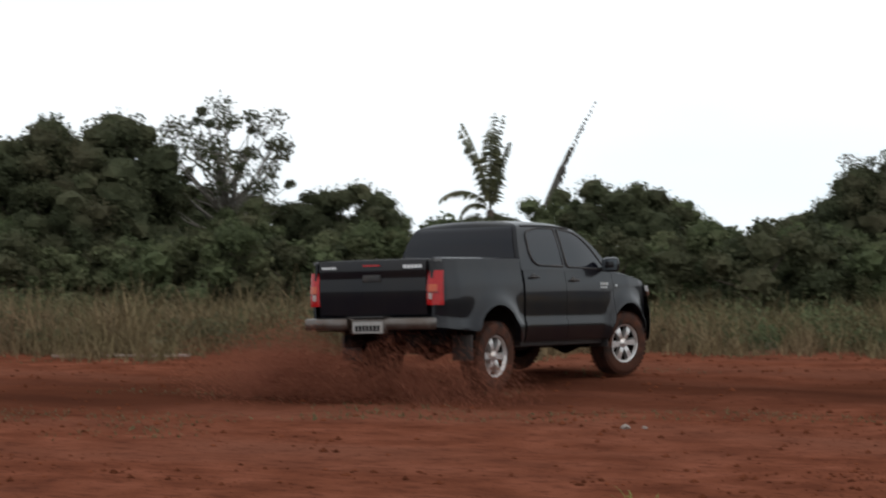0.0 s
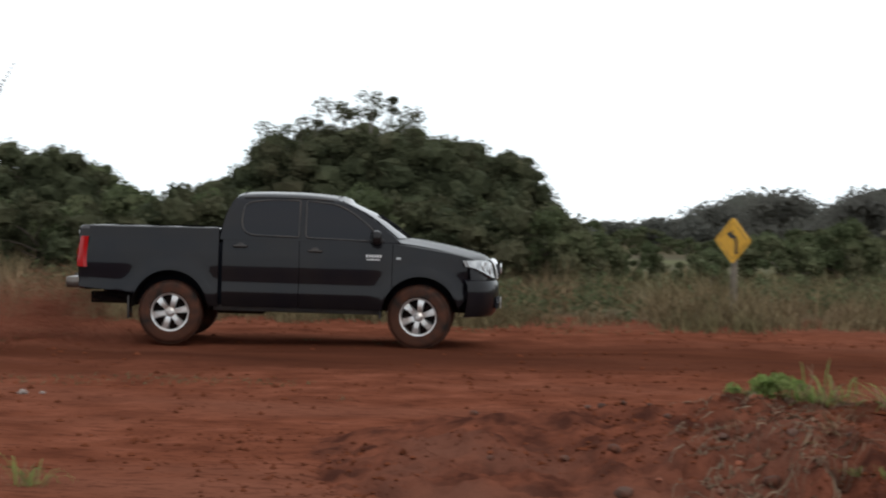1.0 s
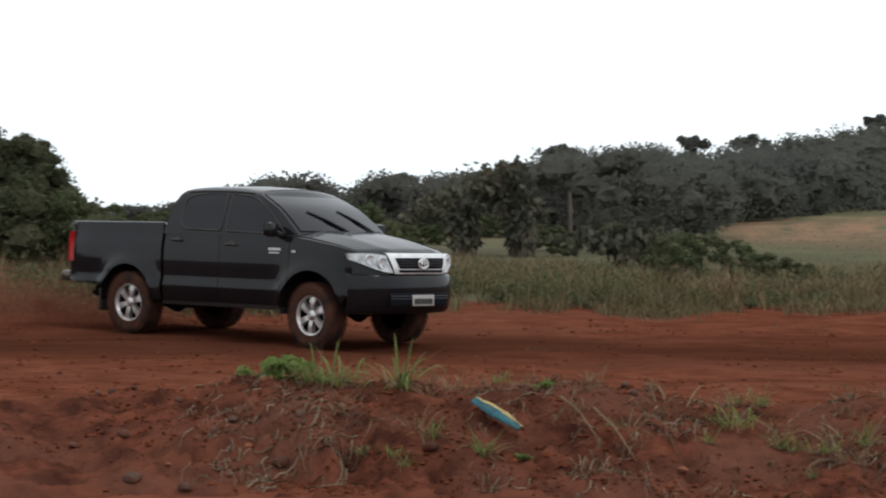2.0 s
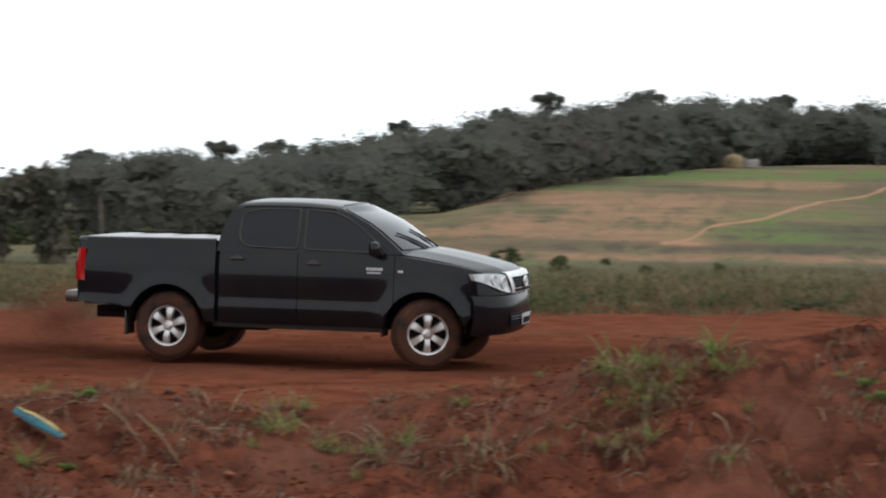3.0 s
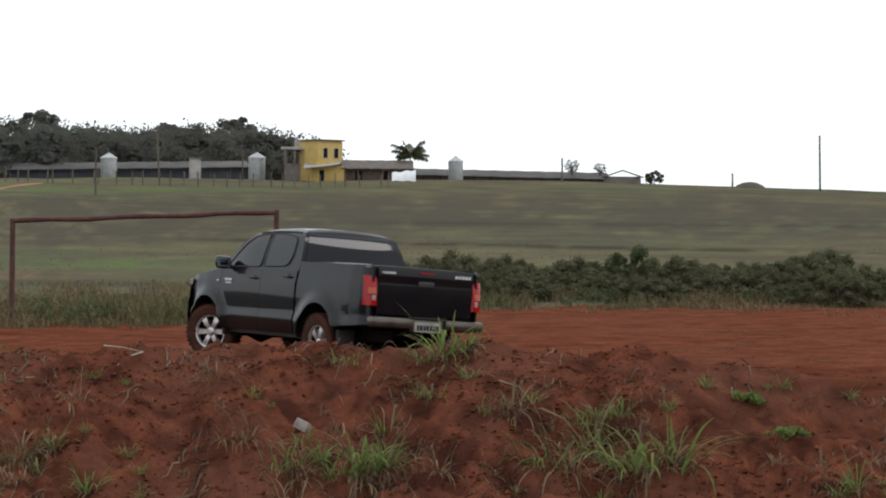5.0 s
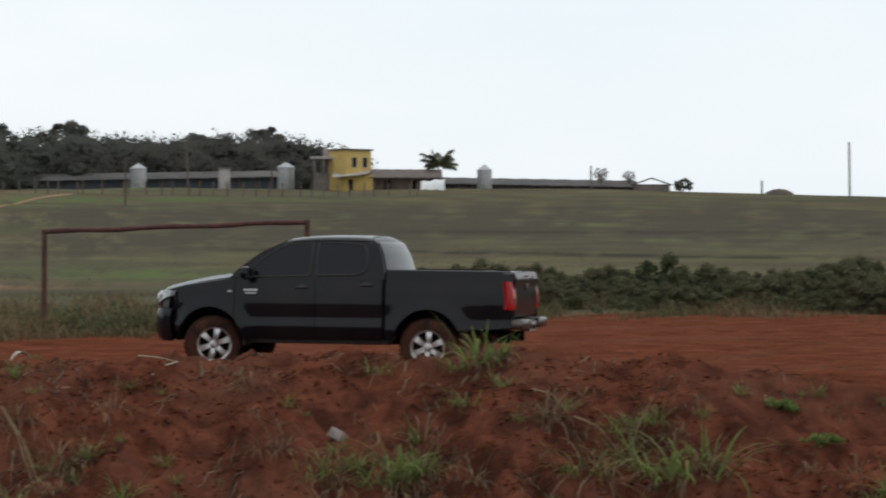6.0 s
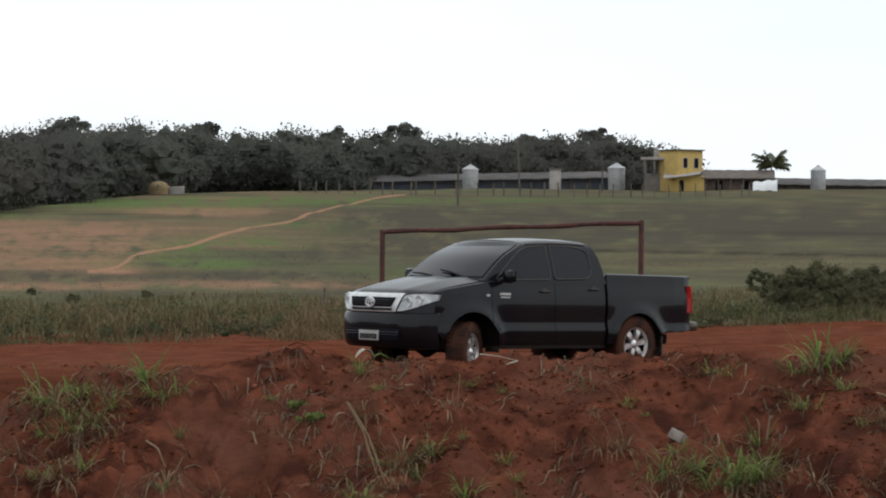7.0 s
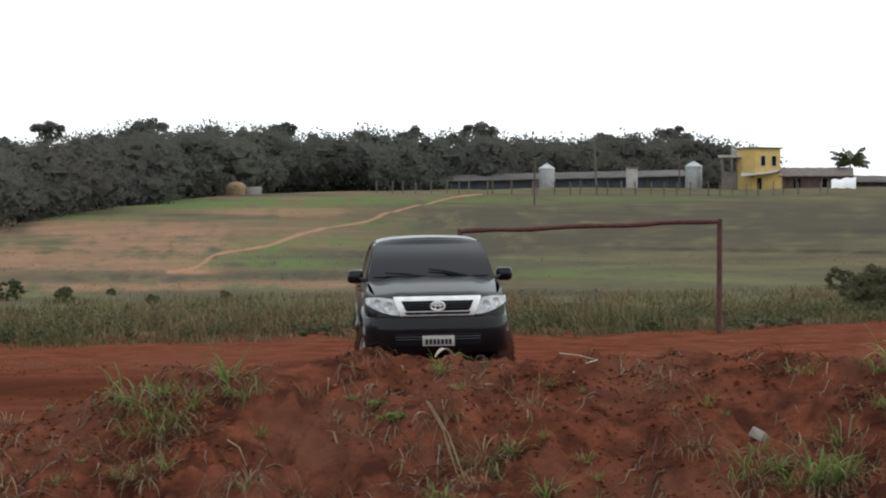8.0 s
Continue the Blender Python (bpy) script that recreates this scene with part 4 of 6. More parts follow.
def build_pickup():
    p = tagged(new("pickup_truck"), "black double-cab pickup truck with dusty wheels on red dirt", "pickup truck")
    for s in (1, -1):
        side_panel("front_fender", 1.195, 2.285, s, p)
        side_panel("front_door", 0.045, 1.188, s, p)
        side_panel("rear_door", -0.905, 0.038, s, p)
        side_panel("bed_side", -2.70, -0.958, s, p)
        # cab skin: pillars, frames and the roof's rounded side
        bm = bmesh.new()
        sheet(bm, [[cab_point(u / 30, k, s) for u in range(31)] for k in range(9)])
        part("cab_side", bm, M_PAINT, p)
        side_window("side_window", ((0.115, 1.33), (1.09, 1.305), (0.80, 1.575), (0.52, 1.745), (0.11, 1.785)), (0.05, 0.05, 0.16, 0.14, 0.03), s, p)
        side_window("side_window", ((-0.70, 1.35), (0.03, 1.333), (0.03, 1.785), (-0.40, 1.782), (-0.66, 1.735)), (0.20, 0.03, 0.03, 0.12, 0.10), s, p)
        # drip rail over the doors
        bm = bmesh.new()
        tube(bm, [cab_point(u / 14, 6.2, s, 0.006) for u in range(1, 14)], [0.012] * 13, 6)
        part("drip_rail", bm, M_TRIM, p)
        # door handles
        for hx, hz in ((0.235, 1.168), (-0.69, 1.205)):
            bm = bmesh.new()
            y = s * side_y(hx, hz)
            lathe(bm, ((0.0, 0.004), (0.05, 0.004), (0.056, 0.0), (0.05, -0.012)), 18)
            bmesh.ops.transform(bm, matrix=Matrix.Translation((hx, y, hz)) @ Matrix.Diagonal((1, s, 0.8, 1)), verts=bm.verts[:])
            tube(bm, [(hx - 0.085, y, hz), (hx - 0.07, y + s * 0.03, hz), (hx, y + s * 0.036, hz + 0.004), (hx + 0.07, y + s * 0.03, hz), (hx + 0.085, y, hz)], [0.011, 0.014, 0.015, 0.014, 0.011], 8)
            part("door_handle", bm, M_TRIM, p, "black door handle")
        # mirror
        bm = bmesh.new()
        box(bm, -0.065, 0.06, -0.108, 0.108, -0.09, 0.09, 0.055)
        bmesh.ops.transform(bm, matrix=pose(0.99, s * 0.975, 1.36, 0, 0, s * -12), verts=bm.verts[:])
        mirror = part("side_mirror", bm, M_PAINT, p, "black door mirror")
        bm = bmesh.new()
        tube(bm, [(1.03, s * 0.83, 1.30), (1.02, s * 0.90, 1.325), (1.01, s * 0.95, 1.36)], [0.035, 0.03, 0.028], 8)
        part("mirror_arm", bm, M_TRIM, mirror)
        bm = bmesh.new()
        box(bm, -0.064, -0.059, -0.095, 0.095, -0.066, 0.066)
        bmesh.ops.transform(bm, matrix=pose(0.99, s * 0.975, 1.36, 0, 0, s * -12), verts=bm.verts[:])
        part("mirror_glass", bm, M_MIRROR, mirror)
        # side marker and badges on the fender and door
        bm = bmesh.new()
        y = s * (side_y(1.265, 1.105) + 0.004)
        box(bm, 1.235, 1.295, y - 0.006, y + 0.006, 1.09, 1.12, 0.005)
        part("side_marker", bm, M_CLEAR, p)
        yb = s * (side_y(1.02, 1.10) + 0.003)
        bars("badge", 0.96, yb, 1.128, "x", 0.20, 0.032, 6, M_BADGE, p)
        bars("badge", 0.955, yb, 1.085, "x", 0.17, 0.018, 7, M_BADGE, p)
        # sill and mud flaps
        bm = bmesh.new()
        box(bm, -1.02, 1.04, s * 0.72 - 0.08, s * 0.72 + 0.08, 0.40, 0.50, 0.02)
        part("sill", bm, M_TRIM, p)
        for fx, low in ((1.05, 0.36), (-2.06, 0.28)):
            bm = bmesh.new()
            box(bm, fx - 0.012, fx + 0.012, s * 0.75 - 0.13, s * 0.75 + 0.13, low, 0.56, 0.004)
            part("mud_flap", bm, M_TRIM, p)
        # inner wheel arch
        for hx in (1.5425, -1.5425):
            bm = bmesh.new()
            grid = [[(hx + (ARCH + 0.012) * math.cos(a), s * yy, 0.42 + (ARCH + 0.012) * math.sin(a)) for a in (math.pi * k / 20 for k in range(21))] for yy in (0.35, 0.90)]
            sheet(bm, grid)
            part("wheel_well", bm, M_UNDER, p)
        # tail lamp wrapping the rear corner
        def lamp_grid(z0, z1, o, y_in=0.73, y_out=1.0):
            g = []
            for j in range(9):
                z = z0 + (z1 - z0) * j / 8
                v = (z - 0.9) / 0.375
                lean = 0.045 * v ** 2
                reach = 0.10 - 0.045 * v
                row = []
                for i in range(11):
                    u = i / 10 * y_out
                    if u < 0.55:
                        y, x = y_in + (0.80 - y_in) * u / 0.55, -2.722 - 0.008 * math.sin(v * 3.1)
                    else:
                        a = (u - 0.55) / 0.45 * math.pi / 2
                        y, x = 0.80 + 0.085 * math.sin(a), -2.722 + reach * (1 - math.cos(a))
                    row.append((x - o + lean, s * (y + o * 0.7), z))
                g.append(row)
            return g
        lamp = part("tail_lamp", sheet(bmesh.new(), lamp_grid(0.90, 1.275, 0.0), (0.05, -s * 0.03, 0)), M_RED, p, "red tail lamp")
        part("turn_lens", sheet(bmesh.new(), lamp_grid(1.045, 1.125, 0.006, 0.745, 0.72)), M_AMBER, lamp, "amber lens strip")
        part("reverse_lens", sheet(bmesh.new(), lamp_grid(0.965, 1.03, 0.006, 0.75, 0.5)), M_REVERSE, lamp, "clear lens strip")
        part("lens_divider", sheet(bmesh.new(), lamp_grid(1.034, 1.041, 0.007, 0.735, 0.8)), M_INK, lamp)
        # headlamp sweeping round the corner
        def lamp_at(u, v, out):
            inner = 0.465 + 0.085 * v
            y = s * (inner + (0.885 - inner) * u)
            zl, zh = 0.885 + 0.145 * u ** 2, 1.088 + 0.022 * math.sin(u * 2.4)
            return (nose(y, -0.03 - 0.035 * v - 0.008 * u) + 0.042 + out, y, zl + (zh - zl) * v)
        bm = bmesh.new()
        sheet(bm, [[lamp_at(k / 12, v, 0) for v in (0, 0.2, 0.4, 0.6, 0.8, 1)] for k in range(13)], (-0.05, -s * 0.02, 0))
        head = part("headlamp", bm, M_CLEAR, p, "clear headlamp with a bright reflector")
        for u, v, rad in ((0.26, 0.50, 0.062), (0.60, 0.58, 0.052)):
            bm = bmesh.new()
            lathe(bm, ((0.0, 0.002), (rad * 0.45, 0.003), (rad * 0.8, 0.006), (rad, 0.012), (rad * 1.12, 0.010), (rad * 1.15, -0.02)), 22)
            x, y, z = lamp_at(u, v, 0)
            bmesh.ops.transform(bm, matrix=Matrix.Translation((x, y, z)) @ Matrix.Rotation(radians(-90 + s * 18 * u * 2), 4, "Z"), verts=bm.verts[:])
            part("reflector", bm, M_BOWL, head)
        # fog lamp pocket
        bm = bmesh.new()
        grid = [[(nose(s * yy, 0.022 - 0.02 * abs(v - 0.5)), s * yy, 0.58 + 0.15 * v) for yy in (0.58, 0.66, 0.74, 0.81)] for v in (0, 0.33, 0.66, 1)]
        sheet(bm, grid, (-0.05, 0, 0))
        part("fog_lamp_pocket", bm, M_DARK, p)
    # wipers, pivoted at the foot of the screen
    def screen(y, z):
        yb = float(np.interp(z, [q[1] for q in SECTION], [q[0] for q in SECTION]))
        return (cab_ends(z, yb)[1] + 0.13 * (1 - (y / yb) ** 2) * (yb / 0.86) ** 2 + 0.03, y, z)
    for y0, long in ((-0.02, 0.56), (0.50, 0.52)):
        root = Vector(screen(y0, 1.335))
        up = (Vector(screen(y0, 1.62)) - root).normalized()
        across = (Vector(screen(y0 + 0.12, 1.335)) - Vector(screen(y0 - 0.25, 1.335))).normalized()
        out = across.cross(up).normalized()
        across = up.cross(out)
        bm = bmesh.new()
        tube(bm, [(0, 0, 0.0), (long * 0.5, 0, 0.014), (long * 0.62, 0.0, 0.012)], [0.013, 0.010, 0.007], 6)
        arm = part("wiper", bm, M_INK, p)
        bm = bmesh.new()
        tube(bm, [(long * 0.12, -0.012, 0.004), (long * 0.6, -0.014, 0.006), (long * 1.06, -0.012, -0.004)], [0.009, 0.013, 0.008], 6)
        part("wiper_blade", bm, M_INK, arm)
        WIPERS.append((arm, Matrix.Translation(root) @ Matrix((across, up, out)).transposed().to_4x4()))
    # roof
    bm = bmesh.new()
    grid = [[cab_point(u / 30, k, 1) for u in range(31)] for k in (8, 9, 10, 11)] + [[cab_point(u / 30, k, -1) for u in range(31)] for k in (10, 9, 8)]
    sheet(bm, grid)
    part("roof", bm, M_PAINT, p)
    # windscreen and rear window between the pillars
    for name, u, sign in (("windscreen", 1.0, 1), ("rear_window", 0.0, -1)):
        for skin, inset, out, material in (("surround", 0.0, 0.0, M_PAINT), ("", 0.07, 0.010, M_GLASS)):
            grid = []
            for j in range(13):
                k = 0.0 + (8.2 - 0.0) * j / 12 if not inset else 0.75 + (6.6 - 0.75) * j / 12
                if sign < 0 and inset:
                    k = 0.9 + (6.0 - 0.9) * j / 12
                if sign < 0 and not inset:
                    k = 0.0 + 8.2 * j / 12
                L, R = Vector(cab_point(u, k, 1)), Vector(cab_point(u, k, -1))
                yy = abs(L.y)
                row = []
                for i in range(17):
                    t = -1 + 2 * i / 16
                    t *= 1 - inset
                    bulge = (0.13 if sign > 0 else -0.05) * (1 - t * t) * (yy / 0.86) ** 2
                    row.append((L.x + bulge + sign * out, L.y * t, L.z + out * 0.6 + 0.03 * (1 - t * t) * (k > 6)))
                grid.append(row)
            part(name if not skin else name + "_surround", sheet(bmesh.new(), grid), material, p, "dark tinted glass" if not skin else "")
    # bonnet
    bm = bmesh.new()
    grid = []
    for k in range(21):
        u = k / 20
        row = []
        for i in range(23):
            t = -1 + 2 * i / 22
            y = t * (0.835 - 0.075 * u)
            x0 = 1.235 + 0.15 * (1 - t * t)
            x = x0 + (nose(y, -0.085) - x0) * u
            crown = 0.05 * (1 - t * t) * (1 - 0.55 * u) + 0.012 * math.exp(-((abs(t) - 0.58) / 0.12) ** 2)
            row.append((x, y, 1.302 - 0.185 * (0.5 * u + 0.5 * u * u) + crown - 0.03 * max(0, (u - 0.9) / 0.1) ** 2))
        grid.append(row)
    sheet(bm, grid, (0, 0, -0.025))
    part("bonnet", bm, M_PAINT, p)
    # front end
    nose_sheet("nose_panel", -0.86, 0.86, ((0.82, -0.03, 1.0), (0.90, -0.035, 1.0), (0.98, -0.045, 1.0), (1.06, -0.07, 0.99), (1.105, -0.13, 0.97)), M_PAINT, p)
    bumper = nose_sheet("front_bumper", -0.895, 0.895, ((0.40, -0.16, 0.97), (0.41, -0.05, 0.99), (0.46, 0.0, 1.0), (0.58, 0.025, 1.0), (0.70, 0.03, 1.0), (0.80, 0.025, 1.0), (0.855, 0.0, 1.0), (0.87, -0.05, 0.99)), M_PAINT, p, "black painted front bumper", 40)
    nose_sheet("lower_intake", -0.54, 0.54, ((0.50, 0.028, 0.94), (0.51, 0.036, 0.98), (0.64, 0.042, 1.0), (0.65, 0.030, 0.98)), M_DARK, bumper)
    for z in (0.585, 0.615):
        nose_sheet("intake_bar", -0.53, 0.53, ((z - 0.004, 0.044, 1.0), (z, 0.05, 1.0), (z + 0.004, 0.044, 1.0)), M_BAR, bumper)
    grille = nose_sheet("grille", -0.545, 0.545, ((0.868, 0.0, 0.83), (0.875, 0.020, 0.84), (0.90, 0.026, 0.86), (0.98, 0.022, 0.925), (1.06, 0.006, 0.985), (1.095, -0.012, 1.0), (1.112, -0.035, 1.0), (1.116, -0.075, 0.99)), M_CHROME, p, "chrome-framed grille")
    nose_sheet("grille_mesh", -0.452, 0.452, ((0.935, 0.030, 0.86), (0.99, 0.029, 0.93), (1.062, 0.012, 1.0)), M_DARK, grille, "dark grille mesh")
    nose_sheet("lower_slot", -0.415, 0.415, ((0.892, 0.030, 0.93), (0.902, 0.031, 0.96), (0.922, 0.031, 1.0)), M_DARK, grille)
    for z in (0.972, 1.0, 1.028):
        nose_sheet("grille_bar", -0.42, 0.42, ((z - 0.004, 0.032, 1.0), (z, 0.036, 1.0), (z + 0.004, 0.030, 1.0)), M_TRIM, grille)
    bm = bmesh.new()
    ring = [(nose(0, 0.045), 0.086 * math.cos(a), 0.995 + 0.056 * math.sin(a)) for a in (2 * math.pi * k / 24 for k in range(25))]
    tube(bm, ring, [0.012] * 25, 6)
    tube(bm, [(nose(0, 0.045), 0.034 * math.cos(a), 0.985 + 0.042 * math.sin(a)) for a in (2 * math.pi * k / 18 for k in range(19))], [0.009] * 19, 6)
    tube(bm, [(nose(0, 0.045), 0.066 * math.cos(a), 1.015 + 0.020 * math.sin(a)) for a in (2 * math.pi * k / 18 for k in range(19))], [0.009] * 19, 6)
    part("emblem", bm, M_CHROME, grille)
    bm = bmesh.new()
    box(bm, nose(0, 0.048), nose(0, 0.06), -0.20, 0.20, 0.50, 0.63, 0.004)
    plate = part("front_plate", bm, M_PLATE, p, "pale grey registration plate")
    bars("plate_marks", nose(0, 0.062), 0, 0.553, "y", 0.34, 0.065, 7, M_INK, plate)
    # cowl under the windscreen
    bm = bmesh.new()
    sheet(bm, [[(1.27 + 0.14 * (1 - t * t) + d, 0.80 * t, 1.272 + h + 0.03 * (1 - t * t)) for t in (-1, -0.6, -0.2, 0.2, 0.6, 1)] for d, h in ((-0.06, 0.03), (0.02, 0.012), (0.08, -0.02))])
    part("cowl", bm, M_TRIM, p)
    # bed cover, front wall of the bed, tailgate
    bm = bmesh.new()
    sheet(bm, [[(x, 0.825 * t, 1.398 + 0.012 * (1 - t ** 4) + 0.004 * math.sin(x * 14)) for t in (-1, -0.95, -0.6, -0.2, 0.2, 0.6, 0.95, 1)] for x in [-0.985 - 1.69 * k / 24 for k in range(25)]], (0, 0, -0.03))
    part("bed_cover", bm, mat("vinyl_cover", (0.05, 0.05, 0.052), 0.32, second=(0.075, 0.07, 0.068), scale=6, coat=0.25, bump=0.08, bump_scale=9), p, "tight dark vinyl bed cover")
    bm = bmesh.new()
    grid = [[(-2.70 - 0.012 * math.sin(v * math.pi) - (0.012 if 0.72 < v < 0.95 else 0) + 0.05 * max(0, v - 0.85), 0.715 * t, 0.80 + 0.60 * v) for t in [-1 + k / 6 for k in range(13)]] for v in [k / 14 for k in range(15)]]
    sheet(bm, grid, (0.06, 0, 0))
    gate = part("tailgate", bm, M_PAINT, p, "black tailgate")
    bm = bmesh.new()
    box(bm, -2.728, -2.70, -0.12, 0.12, 1.16, 1.24, 0.012)
    part("tailgate_handle", bm, M_TRIM, gate)
    bars("badge", -2.727, -0.55, 1.325, "y", 0.25, 0.038, 5, M_BADGE, gate)
    bars("badge", -2.727, 0.57, 1.325, "y", 0.20, 0.026, 6, M_BADGE, gate)
    bm = bmesh.new()
    box(bm, -2.725, -2.715, -0.11, 0.11, 1.335, 1.352)
    part("brake_light", bm, M_RED, gate)
    # rear bumper with its step and plate
    bm = bmesh.new()
    for y0, y1 in ((-0.84, -0.25), (0.25, 0.84)):
        box(bm, -2.85, -2.68, y0, y1, 0.635, 0.77, 0.03)
    box(bm, -2.80, -2.68, -0.26, 0.26, 0.60, 0.765, 0.01)
    rb = part("rear_bumper", bm, mat("satin_bumper", (0.13, 0.115, 0.105), 0.3, 0.85, second=(0.09, 0.065, 0.052), scale=5), p, "dull chrome step bumper, dusty")
    bm = bmesh.new()
    box(bm, -2.86, -2.70, -0.24, 0.24, 0.768, 0.786, 0.004)
    part("step", bm, M_TRIM, rb)
    bm = bmesh.new()
    box(bm, -2.815, -2.803, -0.20, 0.20, 0.60, 0.73, 0.004)
    plate = part("rear_plate", bm, M_PLATE, p, "pale grey registration plate")
    bars("plate_marks", -2.817, 0, 0.655, "y", 0.34, 0.065, 7, M_INK, plate)
    # dark inner body and underbody
    for x0, x1, half, z0, z1 in ((-2.62, 1.15, 0.80, 0.92, 1.22), (1.16, 2.05, 0.74, 0.92, 1.02), (-1.04, 1.04, 0.82, 0.48, 1.25), (2.02, 2.2, 0.7, 0.5, 1.0), (1.0, 2.1, 0.46, 0.5, 0.95), (-2.1, -1.0, 0.50, 0.5, 0.95), (-2.62, -2.03, 0.80, 0.62, 1.25)):
        part("inner_panel", box(bmesh.new(), x0, x1, -half, half, z0, z1, 0.01), M_DARK, p)
    bm = bmesh.new()
    for s in (1, -1):
        box(bm, -2.6, 2.1, s * 0.42 - 0.05, s * 0.42 + 0.05, 0.44, 0.58, 0.01)
    for hx in (1.5425, -1.5425):
        tube(bm, [(hx, -0.7, 0.388), (hx, -0.2, 0.388), (hx, 0, 0.388), (hx, 0.2, 0.388), (hx, 0.7, 0.388)], [0.05, 0.05, 0.13, 0.05, 0.05], 10)
    box(bm, -0.9, 0.9, -0.5, 0.5, 0.40, 0.52, 0.03)
    box(bm, -1.0, -0.4, -0.62, -0.3, 0.36, 0.5, 0.03)
    part("underbody", bm, M_UNDER, p)
    bm = bmesh.new()
    tube(bm, [(-0.5, -0.45, 0.40), (-1.9, -0.5, 0.46), (-2.45, -0.62, 0.50)], [0.035, 0.035, 0.035], 8)
    part("exhaust", bm, M_UNDER, p)
    return p


pickup = build_pickup()
first = build_wheel()
WHEELS = []
for k, (wx, wy) in enumerate(HUBS):
    w = first if k == 0 else copy_thing(first, Matrix.Identity(4))
    w.parent = pickup
    WHEELS.append(w)


# ---- goal, road sign, stakes
def build_goal():
    g = tagged(new("football_goal"), "rusty football goal frame without a net", "goal")
    a, b = bearing(32.33, 40.7), bearing(39.22, 40.0)
    za, zb = 1.89, 2.09
    for p, z in ((a, za), (b, zb)):
        bm = bmesh.new()
        tube(bm, [(p.x, p.y, -0.15), (p.x + 0.008, p.y, z + 0.04)], [0.052, 0.05], 12)
        part("post", bm, M_RUST, g)
    bm = bmesh.new()
    pts = []
    for k in range(15):
        u = k / 14
        q = a.lerp(b, u)
        pts.append((q.x, q.y, za + (zb - za) * u + 0.012 * math.sin(u * 17)))
    tube(bm, pts, [0.047 + 0.006 * math.sin(k * 2.1) for k in range(15)], 12)
    part("crossbar", bm, M_RUST, g)


build_goal()


def build_sign():
    p = bearing(1.29, 33.6, ground_at(1.29, 33.6))
    s = tagged(new("road_sign"), "weathered yellow diamond road sign with a bent arrow", "road sign")
    s.matrix_basis = Matrix.Translation(p) @ Matrix.Rotation(radians(-42), 4, "Z")
    zc, h = 1.25 - p.z, 0.35
    bm = bmesh.new()
    box(bm, -0.04, 0.04, 0.012, 0.075, -0.2, zc + 0.30, 0.006)
    part("post", bm, M_WOOD, s)

    def plate(bm, k, y0, y1):
        n = 5
        ring = []
        for q in range(4):
            a = math.pi / 2 * q
            for j in range(n):
                t = a - math.pi / 4 + math.pi / 2 * j / (n - 1)
                c = Vector((math.cos(a), math.sin(a))) * (k - 0.05) + Vector((math.cos(t), math.sin(t))) * 0.05
                ring.append(c)
        lo = [bm.verts.new((c.x, y0, zc + c.y)) for c in ring]
        hi = [bm.verts.new((c.x, y1, zc + c.y)) for c in ring]
        bm.faces.new(lo)
        bm.faces.new(hi[::-1])
        for i in range(len(ring)):
            j = (i + 1) % len(ring)
            bm.faces.new((lo[i], hi[i], hi[j], lo[j]))
    bm = bmesh.new()
    plate(bm, h, 0.0, 0.012)
    board = part("board", bm, M_YELLOWSIGN, s, "yellow diamond board")
    bm = bmesh.new()
    for q in range(4):
        a = math.pi / 2 * q
        u, v = Vector((math.cos(a), math.sin(a))) * (h - 0.05), Vector((math.cos(a + math.pi / 2), math.sin(a + math.pi / 2))) * (h - 0.05)
        d = (v - u).normalized() * 0.03
        tube(bm, [(u.x + d.x, -0.001, zc + u.y + d.y), (v.x - d.x, -0.001, zc + v.y - d.y)], [0.005, 0.005], 4)
    part("border", bm, M_SIGNBACK, board)
    bm = bmesh.new()
    stem = [(0.075, -0.20), (0.075, -0.02), (0.05, 0.05), (-0.02, 0.085)]
    for (x0, z0), (x1, z1) in zip(stem, stem[1:]):
        d = Vector((x1 - x0, z1 - z0)).normalized()
        n = Vector((-d.y, d.x)) * 0.028
        q = [(x0 - d.x * 0.01 + n.x, z0 - d.y * 0.01 + n.y), (x0 - d.x * 0.01 - n.x, z0 - d.y * 0.01 - n.y), (x1 + d.x * 0.01 - n.x, z1 + d.y * 0.01 - n.y), (x1 + d.x * 0.01 + n.x, z1 + d.y * 0.01 + n.y)]
        lo = [bm.verts.new((x, -0.007, zc + z)) for x, z in q]
        hi = [bm.verts.new((x, 0.002, zc + z)) for x, z in q]
        bm.faces.new(lo)
        for i in range(4):
            bm.faces.new((lo[i], hi[i], hi[(i + 1) % 4], lo[(i + 1) % 4]))
    lo = [bm.verts.new((x, -0.0075, zc + z)) for x, z in ((-0.13, 0.10), (-0.01, 0.02), (0.0, 0.165))]
    hi = [bm.verts.new((v.co.x, 0.002, v.co.z)) for v in lo]
    bm.faces.new(lo)
    for i in range(3):
        bm.faces.new((lo[i], hi[i], hi[(i + 1) % 3], lo[(i + 1) % 3]))
    part("arrow", bm, M_SIGNBACK, board, smooth=False)


build_sign()


def stake(az, r, high, rad, label, name="fence_post", group="fence posts on the hill", material=None):
    p = bearing(az, r, ground_at(az, r))
    ob = new(name)
    ob.matrix_basis = Matrix.Translation(p)
    tagged(ob, label, name.replace("_", " "), group=group)
    bm = bmesh.new()
    l = RNG.normal(size=2) * 0.03 * high
    tube(bm, [(0, 0, -0.15), (l[0] * 0.5, l[1] * 0.5, high * 0.5), (l[0], l[1], high)], [rad, rad * 0.95, rad * 0.85], 7)
    part("shaft", bm, material or M_WOOD, ob)
    return ob


